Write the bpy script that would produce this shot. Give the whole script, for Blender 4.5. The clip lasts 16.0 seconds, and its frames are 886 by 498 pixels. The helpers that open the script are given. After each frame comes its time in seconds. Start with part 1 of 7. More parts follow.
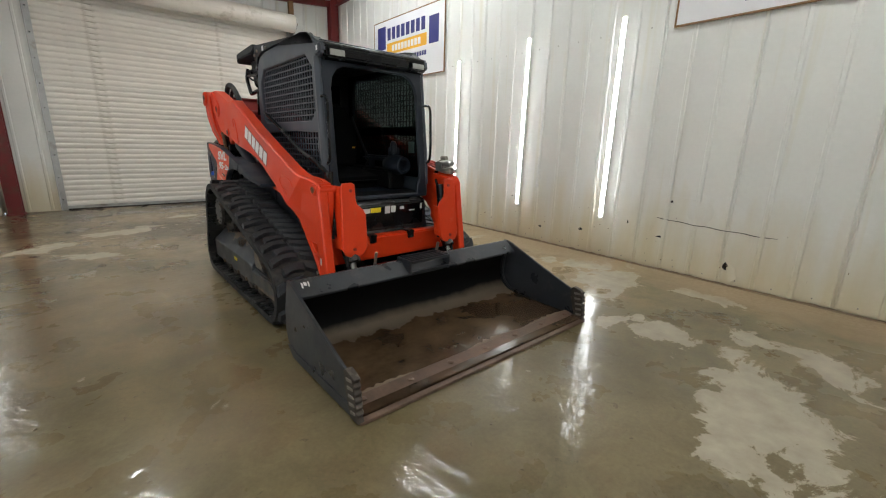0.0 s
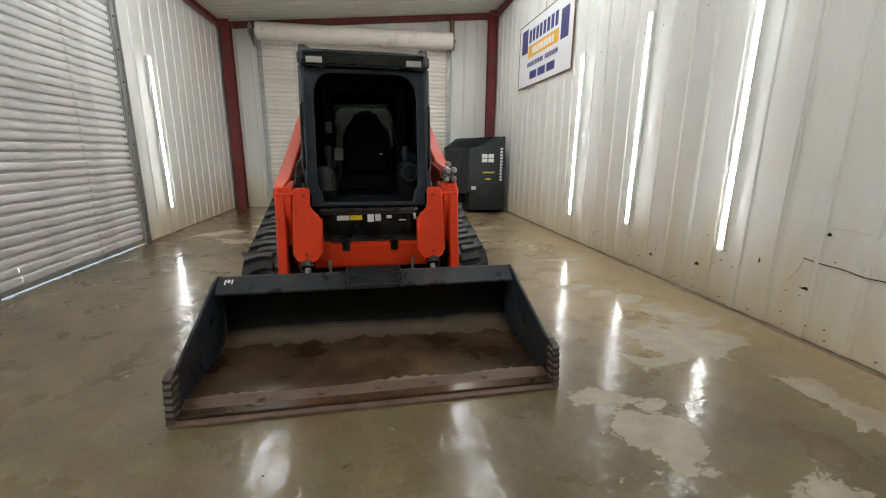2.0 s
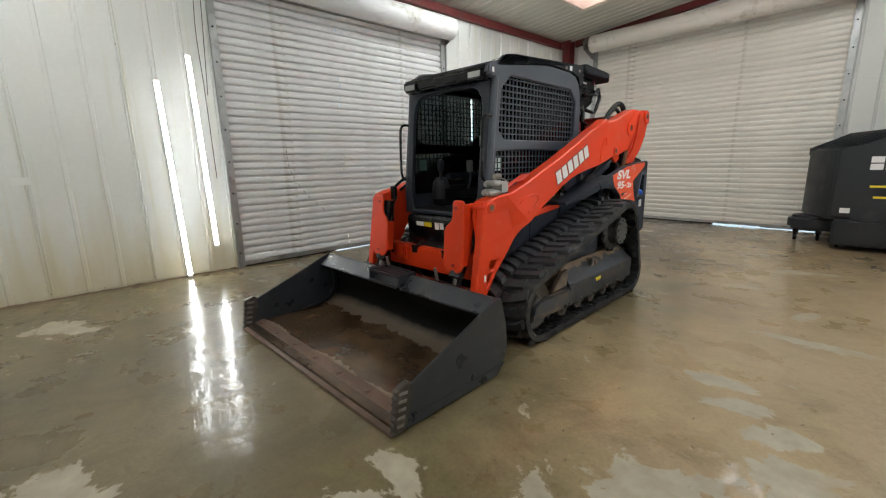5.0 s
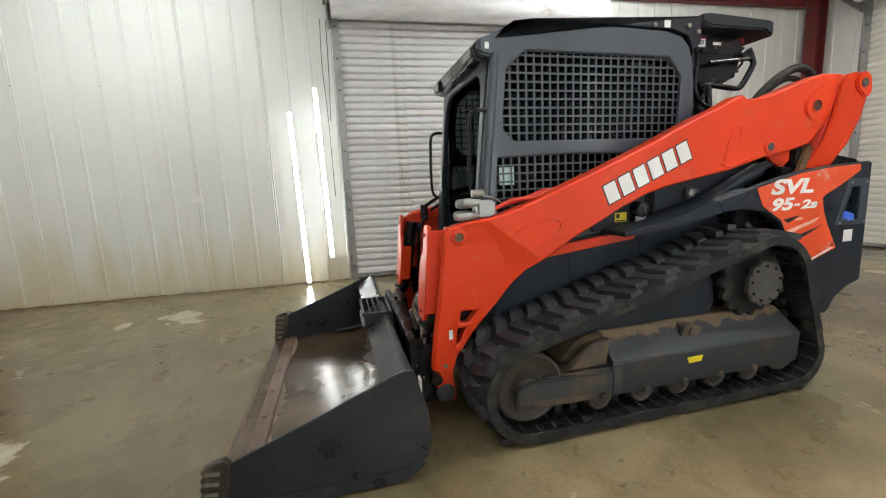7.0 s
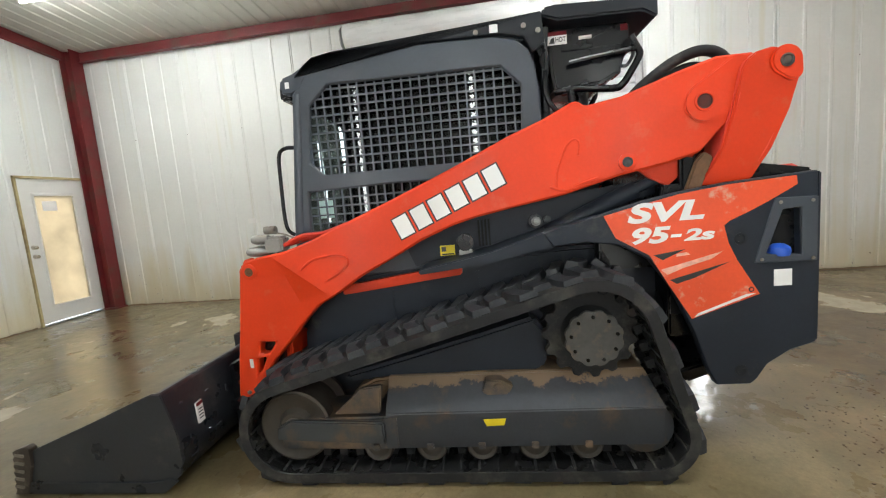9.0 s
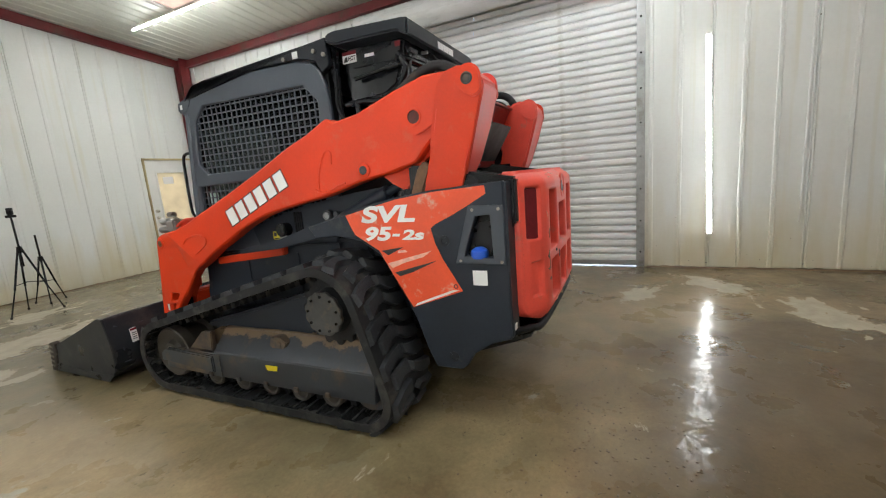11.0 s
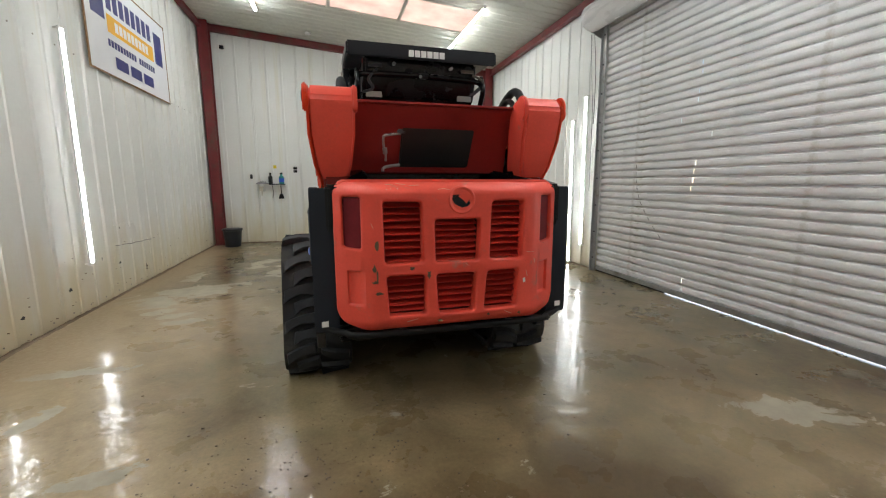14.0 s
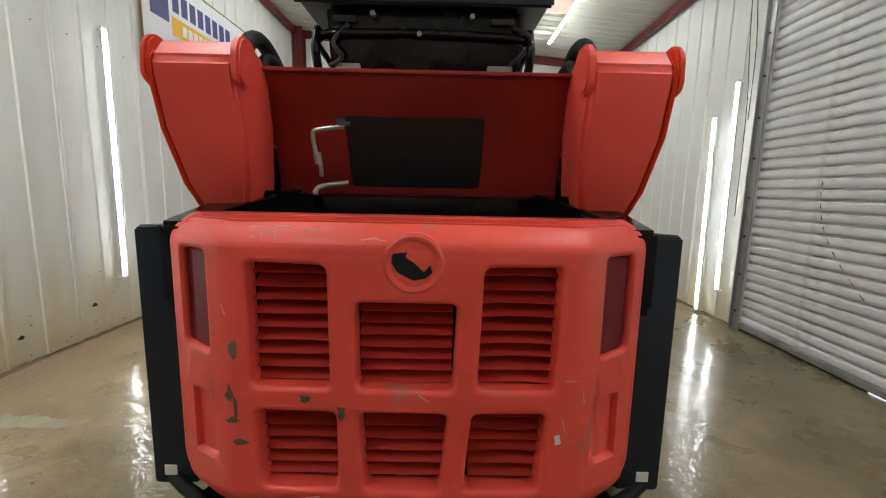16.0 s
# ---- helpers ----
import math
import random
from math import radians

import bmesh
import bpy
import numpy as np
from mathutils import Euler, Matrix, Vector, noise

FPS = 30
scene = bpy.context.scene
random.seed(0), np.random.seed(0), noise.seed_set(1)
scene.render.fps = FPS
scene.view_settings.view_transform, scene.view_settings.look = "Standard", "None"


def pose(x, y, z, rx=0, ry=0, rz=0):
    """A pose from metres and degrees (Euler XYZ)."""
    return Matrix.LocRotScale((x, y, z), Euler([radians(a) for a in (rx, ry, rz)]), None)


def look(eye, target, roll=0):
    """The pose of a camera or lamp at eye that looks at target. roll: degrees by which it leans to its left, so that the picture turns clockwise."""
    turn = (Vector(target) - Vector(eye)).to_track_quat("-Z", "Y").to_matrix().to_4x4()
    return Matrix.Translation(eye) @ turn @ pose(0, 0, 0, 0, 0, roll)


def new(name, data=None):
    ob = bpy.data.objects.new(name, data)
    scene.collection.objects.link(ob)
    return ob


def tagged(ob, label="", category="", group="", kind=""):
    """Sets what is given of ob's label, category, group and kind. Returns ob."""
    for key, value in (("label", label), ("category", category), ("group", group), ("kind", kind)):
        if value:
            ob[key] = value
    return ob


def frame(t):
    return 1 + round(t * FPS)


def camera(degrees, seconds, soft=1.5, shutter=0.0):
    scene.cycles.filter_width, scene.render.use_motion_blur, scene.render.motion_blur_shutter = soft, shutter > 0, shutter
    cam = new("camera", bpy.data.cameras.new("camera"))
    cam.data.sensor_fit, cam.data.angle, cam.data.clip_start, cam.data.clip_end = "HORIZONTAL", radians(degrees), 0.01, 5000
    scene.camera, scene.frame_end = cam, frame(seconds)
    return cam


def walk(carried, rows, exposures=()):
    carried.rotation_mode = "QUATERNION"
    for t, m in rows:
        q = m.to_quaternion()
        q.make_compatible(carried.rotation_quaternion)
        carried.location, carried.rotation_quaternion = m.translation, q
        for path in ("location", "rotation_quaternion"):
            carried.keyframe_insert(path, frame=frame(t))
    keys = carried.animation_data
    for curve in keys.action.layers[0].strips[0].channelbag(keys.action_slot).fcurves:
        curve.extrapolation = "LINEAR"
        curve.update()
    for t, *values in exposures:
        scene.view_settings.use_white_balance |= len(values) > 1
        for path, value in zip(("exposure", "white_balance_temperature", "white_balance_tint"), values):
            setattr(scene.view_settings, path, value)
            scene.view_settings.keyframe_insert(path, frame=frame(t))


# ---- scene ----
from mathutils import geometry

cam = camera(94.2, 16.0, soft=1.15)
PATH = [
    (0, (-1.522, -3.636, 1.353), (-0.284, -2.145, 0.862), 1.5),
    (0.5, (-1.099, -3.844, 1.308), (-0.048, -2.203, 0.861), 1.5),
    (1, (-0.626, -3.917, 1.305), (0.2, -2.155, 0.845), 1.2),
    (1.5, (-0.152, -3.99, 1.3), (0.422, -2.124, 0.864), 0.9),
    (2, (0.311, -3.996, 1.324), (0.64, -2.077, 0.868), 0.5),
    (2.5, (0.779, -3.925, 1.333), (0.863, -1.983, 0.862), 0.2),
    (3, (1.236, -3.937, 1.36), (1.055, -1.998, 0.902), 0.1),
    (3.5, (1.677, -3.784, 1.329), (1.251, -1.886, 0.866), 0.6),
    (4, (2.12, -3.638, 1.323), (1.334, -1.855, 0.874), 0.3),
    (4.5, (2.54, -3.408, 1.325), (1.41, -1.816, 0.89), -0.4),
    (5, (2.839, -3.049, 1.347), (1.414, -1.708, 0.933), -1.2),
    (7.3, (2.955, -1.081, 1.286), (1.004, -0.754, 0.987), -3.3),
    (7.5, (2.955, -0.909, 1.309), (0.993, -0.652, 1.016), -3.8),
    (8, (3.016, -0.47, 1.323), (1.037, -0.391, 1.046), -4.4),
    (8.5, (2.975, -0.004, 1.312), (0.995, -0.091, 1.043), -4.8),
    (9, (2.977, 0.513, 1.318), (1.009, 0.246, 1.082), -4.8),
    (9.5, (2.923, 1.002, 1.32), (0.974, 0.612, 1.092), -4.8),
    (10, (2.918, 1.493, 1.332), (1.008, 0.961, 1.067), -5.0),
    (10.2, (2.927, 1.688, 1.359), (1.041, 1.096, 1.056), -5.2),
    (12.3, (2.292, 3.638, 1.347), (0.887, 2.251, 1.03), -1.3),
    (12.5, (2.172, 3.777, 1.361), (0.852, 2.311, 1.029), -1.0),
    (13, (1.765, 3.996, 1.348), (0.679, 2.351, 1.011), -0.1),
    (13.5, (1.32, 4.113, 1.341), (0.523, 2.308, 1.012), 0.1),
    (14, (0.863, 4.112, 1.333), (0.353, 2.204, 1.016), -0.1),
    (14.5, (0.455, 4.018, 1.354), (0.155, 2.063, 1.058), -0.3),
    (15, (0.181, 3.845, 1.373), (0.026, 1.878, 1.041), -0.3),
    (15.5, (0.151, 3.462, 1.439), (0.03, 1.488, 1.144), 0.8),
    (16, (0.123, 3.017, 1.426), (0.15, 1.038, 1.138), 1.2),
]
walk(cam, [(t, look(eye, target, roll)) for t, eye, target, roll in PATH], exposures=[(0, 1.50), (2.5, 1.42), (3.5, 1.38), (5, 1.43), (7.5, 1.74), (8.5, 1.78), (10, 1.68), (12.5, 1.40), (14, 1.42), (16, 1.32)])

# ==== world and light ====
world = bpy.data.worlds.new("world")
scene.world = world
world.use_nodes = True
wn = world.node_tree.nodes
sky = wn.new("ShaderNodeTexSky")
sky.sky_type = "NISHITA"
sky.sun_disc = False
sky.sun_elevation = radians(48)
sky.sun_rotation = radians(240)
world.node_tree.links.new(sky.outputs[0], wn["Background"].inputs[0])
wn["Background"].inputs[1].default_value = 0.15
sun = new("sun", bpy.data.lights.new("sun", "SUN"))
sun.data.energy, sun.data.angle, sun.data.color = 5.0, radians(0.6), (1.0, 0.95, 0.88)
sun.rotation_euler = (radians(42), 0, radians(-60))
TUBE_POWER = 9.0
ROOF_TUBE_POWER = 40.0

# room plan: walls, eaves and roof slope
XE, YS, YN = 3.38, -5.95, 6.6
W0, W1 = (-3.06, YS), (-2.88, YN)


def roof(x):
    """Underside of the roof at x."""
    return 4.31 + 0.087 * x


# ==== materials ====
def mat(name, col, rough=0.5, metal=0.0, var=0.12, scale=5.0, fine=60.0, bump=0.15, dirt=None, dirt_amt=0.4,
        dirt_scale=3.0, rvar=0.1, coat=0.0, stretch=(1, 1, 1), random=0.0, spec=0.5):
    m = bpy.data.materials.new(name)
    m.use_nodes = True
    nt = m.node_tree
    n, l = nt.nodes, nt.links
    b = n["Principled BSDF"]
    b.inputs["Metallic"].default_value = metal
    b.inputs["Coat Weight"].default_value = coat
    b.inputs["Coat Roughness"].default_value = 0.15
    b.inputs["Specular IOR Level"].default_value = spec
    tc = n.new("ShaderNodeTexCoord")
    mp = n.new("ShaderNodeMapping")
    mp.inputs["Scale"].default_value = stretch
    l.new(tc.outputs["Object"], mp.inputs[0])
    big = n.new("ShaderNodeTexNoise")
    big.inputs["Scale"].default_value, big.inputs["Detail"].default_value = scale, 5
    l.new(mp.outputs[0], big.inputs["Vector"])
    small = n.new("ShaderNodeTexNoise")
    small.inputs["Scale"].default_value, small.inputs["Detail"].default_value = fine, 3
    l.new(mp.outputs[0], small.inputs["Vector"])
    add = n.new("ShaderNodeMath")
    add.operation = "MULTIPLY_ADD"
    l.new(small.outputs[0], add.inputs[0])
    add.inputs[1].default_value = 0.4
    l.new(big.outputs[0], add.inputs[2])
    ramp = n.new("ShaderNodeMapRange")
    ramp.inputs[1].default_value, ramp.inputs[2].default_value = 0.4, 1.0
    ramp.inputs[3].default_value, ramp.inputs[4].default_value = 1 - var, 1 + var
    l.new(add.outputs[0], ramp.inputs[0])
    mul = n.new("ShaderNodeMix")
    mul.data_type, mul.blend_type = "RGBA", "MULTIPLY"
    mul.inputs[0].default_value = 1
    mul.inputs[6].default_value = (*col, 1)
    l.new(ramp.outputs[0], mul.inputs[7])
    out = mul.outputs[2]
    if random:
        oi = n.new("ShaderNodeObjectInfo")
        rr = n.new("ShaderNodeMapRange")
        rr.inputs[3].default_value, rr.inputs[4].default_value = 1 - random, 1 + random
        l.new(oi.outputs["Random"], rr.inputs[0])
        m2 = n.new("ShaderNodeMix")
        m2.data_type, m2.blend_type = "RGBA", "MULTIPLY"
        m2.inputs[0].default_value = 1
        l.new(out, m2.inputs[6])
        l.new(rr.outputs[0], m2.inputs[7])
        out = m2.outputs[2]
    if dirt:
        dn = n.new("ShaderNodeTexNoise")
        dn.inputs["Scale"].default_value, dn.inputs["Detail"].default_value, dn.inputs["Roughness"].default_value = dirt_scale, 8, 0.65
        l.new(tc.outputs["Object"], dn.inputs["Vector"])
        dr = n.new("ShaderNodeMapRange")
        dr.inputs[1].default_value, dr.inputs[2].default_value = 0.62 - dirt_amt * 0.35, 0.72 - dirt_amt * 0.1
        l.new(dn.outputs[0], dr.inputs[0])
        m3 = n.new("ShaderNodeMix")
        m3.data_type = "RGBA"
        l.new(dr.outputs[0], m3.inputs[0])
        l.new(out, m3.inputs[6])
        m3.inputs[7].default_value = (*dirt, 1)
        out = m3.outputs[2]
    l.new(out, b.inputs["Base Color"])
    rg = n.new("ShaderNodeMapRange")
    rg.inputs[3].default_value, rg.inputs[4].default_value = max(rough - rvar, 0.02), min(rough + rvar, 1)
    l.new(big.outputs[0], rg.inputs[0])
    rg.inputs[1].default_value, rg.inputs[2].default_value = 0.3, 0.7
    l.new(rg.outputs[0], b.inputs["Roughness"])
    bp = n.new("ShaderNodeBump")
    bp.inputs["Strength"].default_value, bp.inputs["Distance"].default_value = bump, 0.004
    l.new(add.outputs[0], bp.inputs["Height"])
    l.new(bp.outputs[0], b.inputs["Normal"])
    return m


def glow(name, col, strength):
    m = bpy.data.materials.new(name)
    m.use_nodes = True
    b = m.node_tree.nodes["Principled BSDF"]
    b.inputs["Base Color"].default_value = (*col, 1)
    b.inputs["Emission Color"].default_value = (*col, 1)
    b.inputs["Emission Strength"].default_value = strength
    return m


def pane(name, tint, rough=0.02):
    """Clear tinted glass: see-through, with a gloss that grows towards grazing."""
    m = bpy.data.materials.new(name)
    m.use_nodes = True
    n, l = m.node_tree.nodes, m.node_tree.links
    n.remove(n["Principled BSDF"])
    tr, gl, fr, mx = (n.new(k) for k in ("ShaderNodeBsdfTransparent", "ShaderNodeBsdfGlossy", "ShaderNodeLayerWeight", "ShaderNodeMixShader"))
    pw = n.new("ShaderNodeMath")
    pw.operation = "POWER"
    ad = n.new("ShaderNodeMath")
    ad.operation = "MULTIPLY_ADD"
    tr.inputs[0].default_value = (*tint, 1)
    gl.inputs["Roughness"].default_value = rough
    fr.inputs[0].default_value = 0.5
    l.new(fr.outputs["Facing"], pw.inputs[0])
    pw.inputs[1].default_value = 4.5
    l.new(pw.outputs[0], ad.inputs[0])
    ad.inputs[1].default_value, ad.inputs[2].default_value = 0.9, 0.035
    l.new(ad.outputs[0], mx.inputs[0])
    l.new(tr.outputs[0], mx.inputs[1])
    l.new(gl.outputs[0], mx.inputs[2])
    l.new(mx.outputs[0], n["Material Output"].inputs[0])
    return m


def frosted(name, col, scale):
    """Weathered plastic or frosted glass that passes daylight softly."""
    m = bpy.data.materials.new(name)
    m.use_nodes = True
    n, l = m.node_tree.nodes, m.node_tree.links
    b = n["Principled BSDF"]
    tr, mx, tc, ns, cr = (n.new(k) for k in ("ShaderNodeBsdfTranslucent", "ShaderNodeMixShader", "ShaderNodeTexCoord", "ShaderNodeTexNoise", "ShaderNodeMix"))
    ns.inputs["Scale"].default_value, ns.inputs["Detail"].default_value = scale, 6
    l.new(tc.outputs["Object"], ns.inputs["Vector"])
    cr.data_type = "RGBA"
    cr.inputs[6].default_value, cr.inputs[7].default_value = (*[c * 0.55 for c in col], 1), (*[min(1, c * 1.25) for c in col], 1)
    l.new(ns.outputs[0], cr.inputs[0])
    l.new(cr.outputs[2], tr.inputs[0])
    l.new(cr.outputs[2], b.inputs["Base Color"])
    b.inputs["Roughness"].default_value = 0.35
    mx.inputs[0].default_value = 0.2
    l.new(tr.outputs[0], mx.inputs[1])
    l.new(b.outputs[0], mx.inputs[2])
    l.new(mx.outputs[0], n["Material Output"].inputs[0])
    return m


def wall_paint():
    """Cream-white painted sheet metal with mud splash and yellowed streaks low down."""
    m = mat("cream_sheet_metal", (0.735, 0.75, 0.73), 0.42, 0.0, 0.06, 0.9, 25, 0.06, rvar=0.08, random=0.03, spec=0.5)
    n, l = m.node_tree.nodes, m.node_tree.links
    b = n["Principled BSDF"]
    src = b.inputs["Base Color"].links[0].from_socket
    geo = n.new("ShaderNodeNewGeometry")
    sep = n.new("ShaderNodeSeparateXYZ")
    l.new(geo.outputs["Position"], sep.inputs[0])
    mp = n.new("ShaderNodeMapping")
    mp.inputs["Scale"].default_value = (5, 5, 0.8)
    l.new(geo.outputs["Position"], mp.inputs[0])
    ns = n.new("ShaderNodeTexNoise")
    ns.inputs["Scale"].default_value, ns.inputs["Detail"].default_value = 1.0, 8
    l.new(mp.outputs[0], ns.inputs["Vector"])
    h = n.new("ShaderNodeMapRange")
    h.inputs[1].default_value, h.inputs[2].default_value = 1.15, 0.0
    h.inputs[3].default_value, h.inputs[4].default_value = -0.24, 0.60
    l.new(sep.outputs[2], h.inputs[0])
    s = n.new("ShaderNodeMath")
    l.new(ns.outputs[0], s.inputs[0])
    l.new(h.outputs[0], s.inputs[1])
    r = n.new("ShaderNodeMapRange")
    r.inputs[1].default_value, r.inputs[2].default_value, r.inputs[4].default_value = 0.42, 1.05, 0.75
    l.new(s.outputs[0], r.inputs[0])
    mx = n.new("ShaderNodeMix")
    mx.data_type = "RGBA"
    l.new(r.outputs[0], mx.inputs[0])
    l.new(src, mx.inputs[6])
    mx.inputs[7].default_value = (0.60, 0.52, 0.32, 1)
    # thin vertical yellow streaks down the whole sheet
    mp2 = n.new("ShaderNodeMapping")
    mp2.inputs["Scale"].default_value = (9, 9, 0.35)
    l.new(geo.outputs["Position"], mp2.inputs[0])
    n2 = n.new("ShaderNodeTexNoise")
    n2.inputs["Scale"].default_value, n2.inputs["Detail"].default_value = 1.0, 6
    l.new(mp2.outputs[0], n2.inputs["Vector"])
    r2 = n.new("ShaderNodeMapRange")
    r2.inputs[1].default_value, r2.inputs[2].default_value, r2.inputs[4].default_value = 0.58, 0.78, 0.38
    l.new(n2.outputs[0], r2.inputs[0])
    mx2 = n.new("ShaderNodeMix")
    mx2.data_type = "RGBA"
    l.new(r2.outputs[0], mx2.inputs[0])
    l.new(mx.outputs[2], mx2.inputs[6])
    mx2.inputs[7].default_value = (0.56, 0.50, 0.28, 1)
    l.new(mx2.outputs[2], b.inputs["Base Color"])
    return m


DRY = [(1.10, -3.25, 0.80, 0.32, 27), (1.70, -2.52, 0.26, 0.12, 75), (2.08, -2.90, 0.20, 0.12, 20), (1.98, -3.42, 0.34, 0.20, 60), (1.50, -2.08, 0.17, 0.15, 0),
       (1.54, -2.40, 0.15, 0.11, 30), (2.60, -1.55, 0.62, 0.34, 35), (2.75, -1.05, 0.36, 0.20, 30), (2.35, -0.25, 0.28, 0.10, 24), (2.42, -0.52, 0.26, 0.085, 24), (2.62, -0.70, 0.18, 0.09, 40),
       (2.70, 0.78, 0.36, 0.08, 2), (2.55, 1.45, 0.20, 0.08, 70), (1.97, 2.08, 0.22, 0.08, 15), (-1.88, -3.18, 0.36, 0.17, 35), (-1.74, -3.70, 0.13, 0.09, 0), (-1.72, 2.52, 0.42, 0.16, -30),
       (-2.10, 3.18, 0.46, 0.20, 40), (-1.35, 3.85, 0.55, 0.26, 20), (2.85, -2.30, 0.36, 0.14, 80), (0.55, -4.6, 0.5, 0.25, 10), (2.3, 3.1, 0.4, 0.1, 20), (-0.4, 4.9, 0.5, 0.15, 10)]


def wet_floor():
    """Concrete under a thin film of muddy water, with drier pale islands."""
    m = bpy.data.materials.new("wet_concrete")
    m.use_nodes = True
    n, l = m.node_tree.nodes, m.node_tree.links
    b = n["Principled BSDF"]
    tc = n.new("ShaderNodeTexCoord")

    def noise_at(scale, detail, rough=0.5, stretch=(1, 1, 1), shift=(0, 0, 0), dist=0.0):
        mp = n.new("ShaderNodeMapping")
        mp.inputs["Scale"].default_value, mp.inputs["Location"].default_value = stretch, shift
        l.new(tc.outputs["Object"], mp.inputs[0])
        t = n.new("ShaderNodeTexNoise")
        t.inputs["Scale"].default_value, t.inputs["Detail"].default_value = scale, detail
        t.inputs["Roughness"].default_value, t.inputs["Distortion"].default_value = rough, dist
        l.new(mp.outputs[0], t.inputs["Vector"])
        return t.outputs[0]

    def span(v, a, c, lo=0.0, hi=1.0):
        r = n.new("ShaderNodeMapRange")
        for k, x in zip((1, 2, 3, 4), (a, c, lo, hi)):
            r.inputs[k].default_value = x
        l.new(v, r.inputs[0])
        return r.outputs[0]

    def mix(f, a, c, kind="MIX"):
        x = n.new("ShaderNodeMix")
        x.data_type, x.blend_type = "RGBA", kind
        for k, v in ((0, f), (6, a), (7, c)):
            if isinstance(v, (tuple, float, int)):
                x.inputs[k].default_value = v if k == 0 else (*v, 1)
            else:
                l.new(v, x.inputs[k])
        return x.outputs[2]

    # dry islands: each an ellipse (x, y, half length, half width, turn) with a ragged edge
    sep = n.new("ShaderNodeSeparateXYZ")
    l.new(tc.outputs["Object"], sep.inputs[0])
    lift = None
    for x, y, ra, rb, turn in DRY:
        mp = n.new("ShaderNodeMapping")
        mp.vector_type = "TEXTURE"
        mp.inputs["Location"].default_value, mp.inputs["Rotation"].default_value = (x, y, 0), (0, 0, radians(turn))
        mp.inputs["Scale"].default_value = (ra, rb, 1)
        l.new(tc.outputs["Object"], mp.inputs[0])
        ln = n.new("ShaderNodeVectorMath")
        ln.operation = "LENGTH"
        l.new(mp.outputs[0], ln.inputs[0])
        one = span(ln.outputs["Value"], 0.2, 1.7, 0.24, 0.0)
        if lift is not None:
            mxm = n.new("ShaderNodeMath")
            mxm.operation = "MAXIMUM"
            l.new(lift, mxm.inputs[0])
            l.new(one, mxm.inputs[1])
            one = mxm.outputs[0]
        lift = one
    isl = n.new("ShaderNodeMath")
    l.new(span(noise_at(2.6, 8, 0.64, (1.0, 1.3, 1), (3.92, 8.16, 0), 0.5), 0.2, 0.8, 0.27, 0.73), isl.inputs[0])
    l.new(lift, isl.inputs[1])
    dry = span(isl.outputs[0], 0.628, 0.648)
    edge = span(isl.outputs[0], 0.605, 0.644)
    tone = mix(span(noise_at(0.7, 5, 0.6), 0.35, 0.65), (0.130, 0.105, 0.055), (0.192, 0.156, 0.085))
    # tan mud, tracked in most along the east side
    tracked = n.new("ShaderNodeMath")
    l.new(noise_at(0.45, 4, 0.5, (1, 1, 1), (9, 2, 0)), tracked.inputs[0])
    l.new(span(sep.outputs[0], 0.4, 2.2, -0.03, 0.16), tracked.inputs[1])
    north = n.new("ShaderNodeMath")
    l.new(tracked.outputs[0], north.inputs[0])
    l.new(span(sep.outputs[1], -2.2, 0.3, -0.2, 0.0), north.inputs[1])
    # tone falls to a darker brown in the north half, edge broken by noise
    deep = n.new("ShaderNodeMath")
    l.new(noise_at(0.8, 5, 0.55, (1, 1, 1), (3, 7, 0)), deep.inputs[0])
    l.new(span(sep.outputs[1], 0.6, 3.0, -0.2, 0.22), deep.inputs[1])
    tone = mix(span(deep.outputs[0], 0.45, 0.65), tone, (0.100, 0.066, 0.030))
    mud = mix(span(north.outputs[0], 0.42, 0.63), tone, (0.350, 0.269, 0.157))
    fine = mix(span(noise_at(45, 4, 0.7), 0.3, 0.7), (0.86, 0.86, 0.86), (1.1, 1.1, 1.1))
    blot = mix(span(noise_at(2.6, 7, 0.66, (1, 1, 1), (6, 3, 0), 0.7), 0.36, 0.62), (0.80, 0.80, 0.79), (1.12, 1.11, 1.09))
    crumbs = span(noise_at(16, 6, 0.7, (1, 1, 1), (2, 9, 0), 0.4), 0.63, 0.68, 0.0, 0.55)
    brown = span(noise_at(1.7, 6, 0.65, (1, 1, 1), (7, 1, 0), 0.6), 0.54, 0.62, 0.0, 0.32)
    wet = mix(1.0, mix(1.0, mix(brown, mud, (0.155, 0.105, 0.056)), blot, "MULTIPLY"), fine, "MULTIPLY")
    wet = mix(crumbs, wet, (0.045, 0.034, 0.022))
    pale = mix(span(noise_at(7, 6, 0.6), 0.3, 0.7), (0.30, 0.268, 0.20), (0.43, 0.39, 0.305))
    # sandy silt washed up along the east wall
    silt = n.new("ShaderNodeMath")
    l.new(span(noise_at(1.3, 6, 0.6, (1, 0.6, 1), (5, 1, 0)), 0.2, 0.8, -0.55, 0.55), silt.inputs[0])
    l.new(sep.outputs[0], silt.inputs[1])
    bank = span(silt.outputs[0], 2.75, 3.25)
    sand = mix(span(noise_at(25, 5, 0.7), 0.3, 0.7), (0.27, 0.20, 0.12), (0.37, 0.29, 0.19))
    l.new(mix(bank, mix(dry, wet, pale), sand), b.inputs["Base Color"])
    film = span(noise_at(2.2, 5, 0.6, (1, 1, 1), (1, 5, 0)), 0.35, 0.7, 0.24, 0.38)
    rr = n.new("ShaderNodeMix")
    both_dry = n.new("ShaderNodeMath")
    both_dry.operation = "MAXIMUM"
    l.new(edge, both_dry.inputs[0])
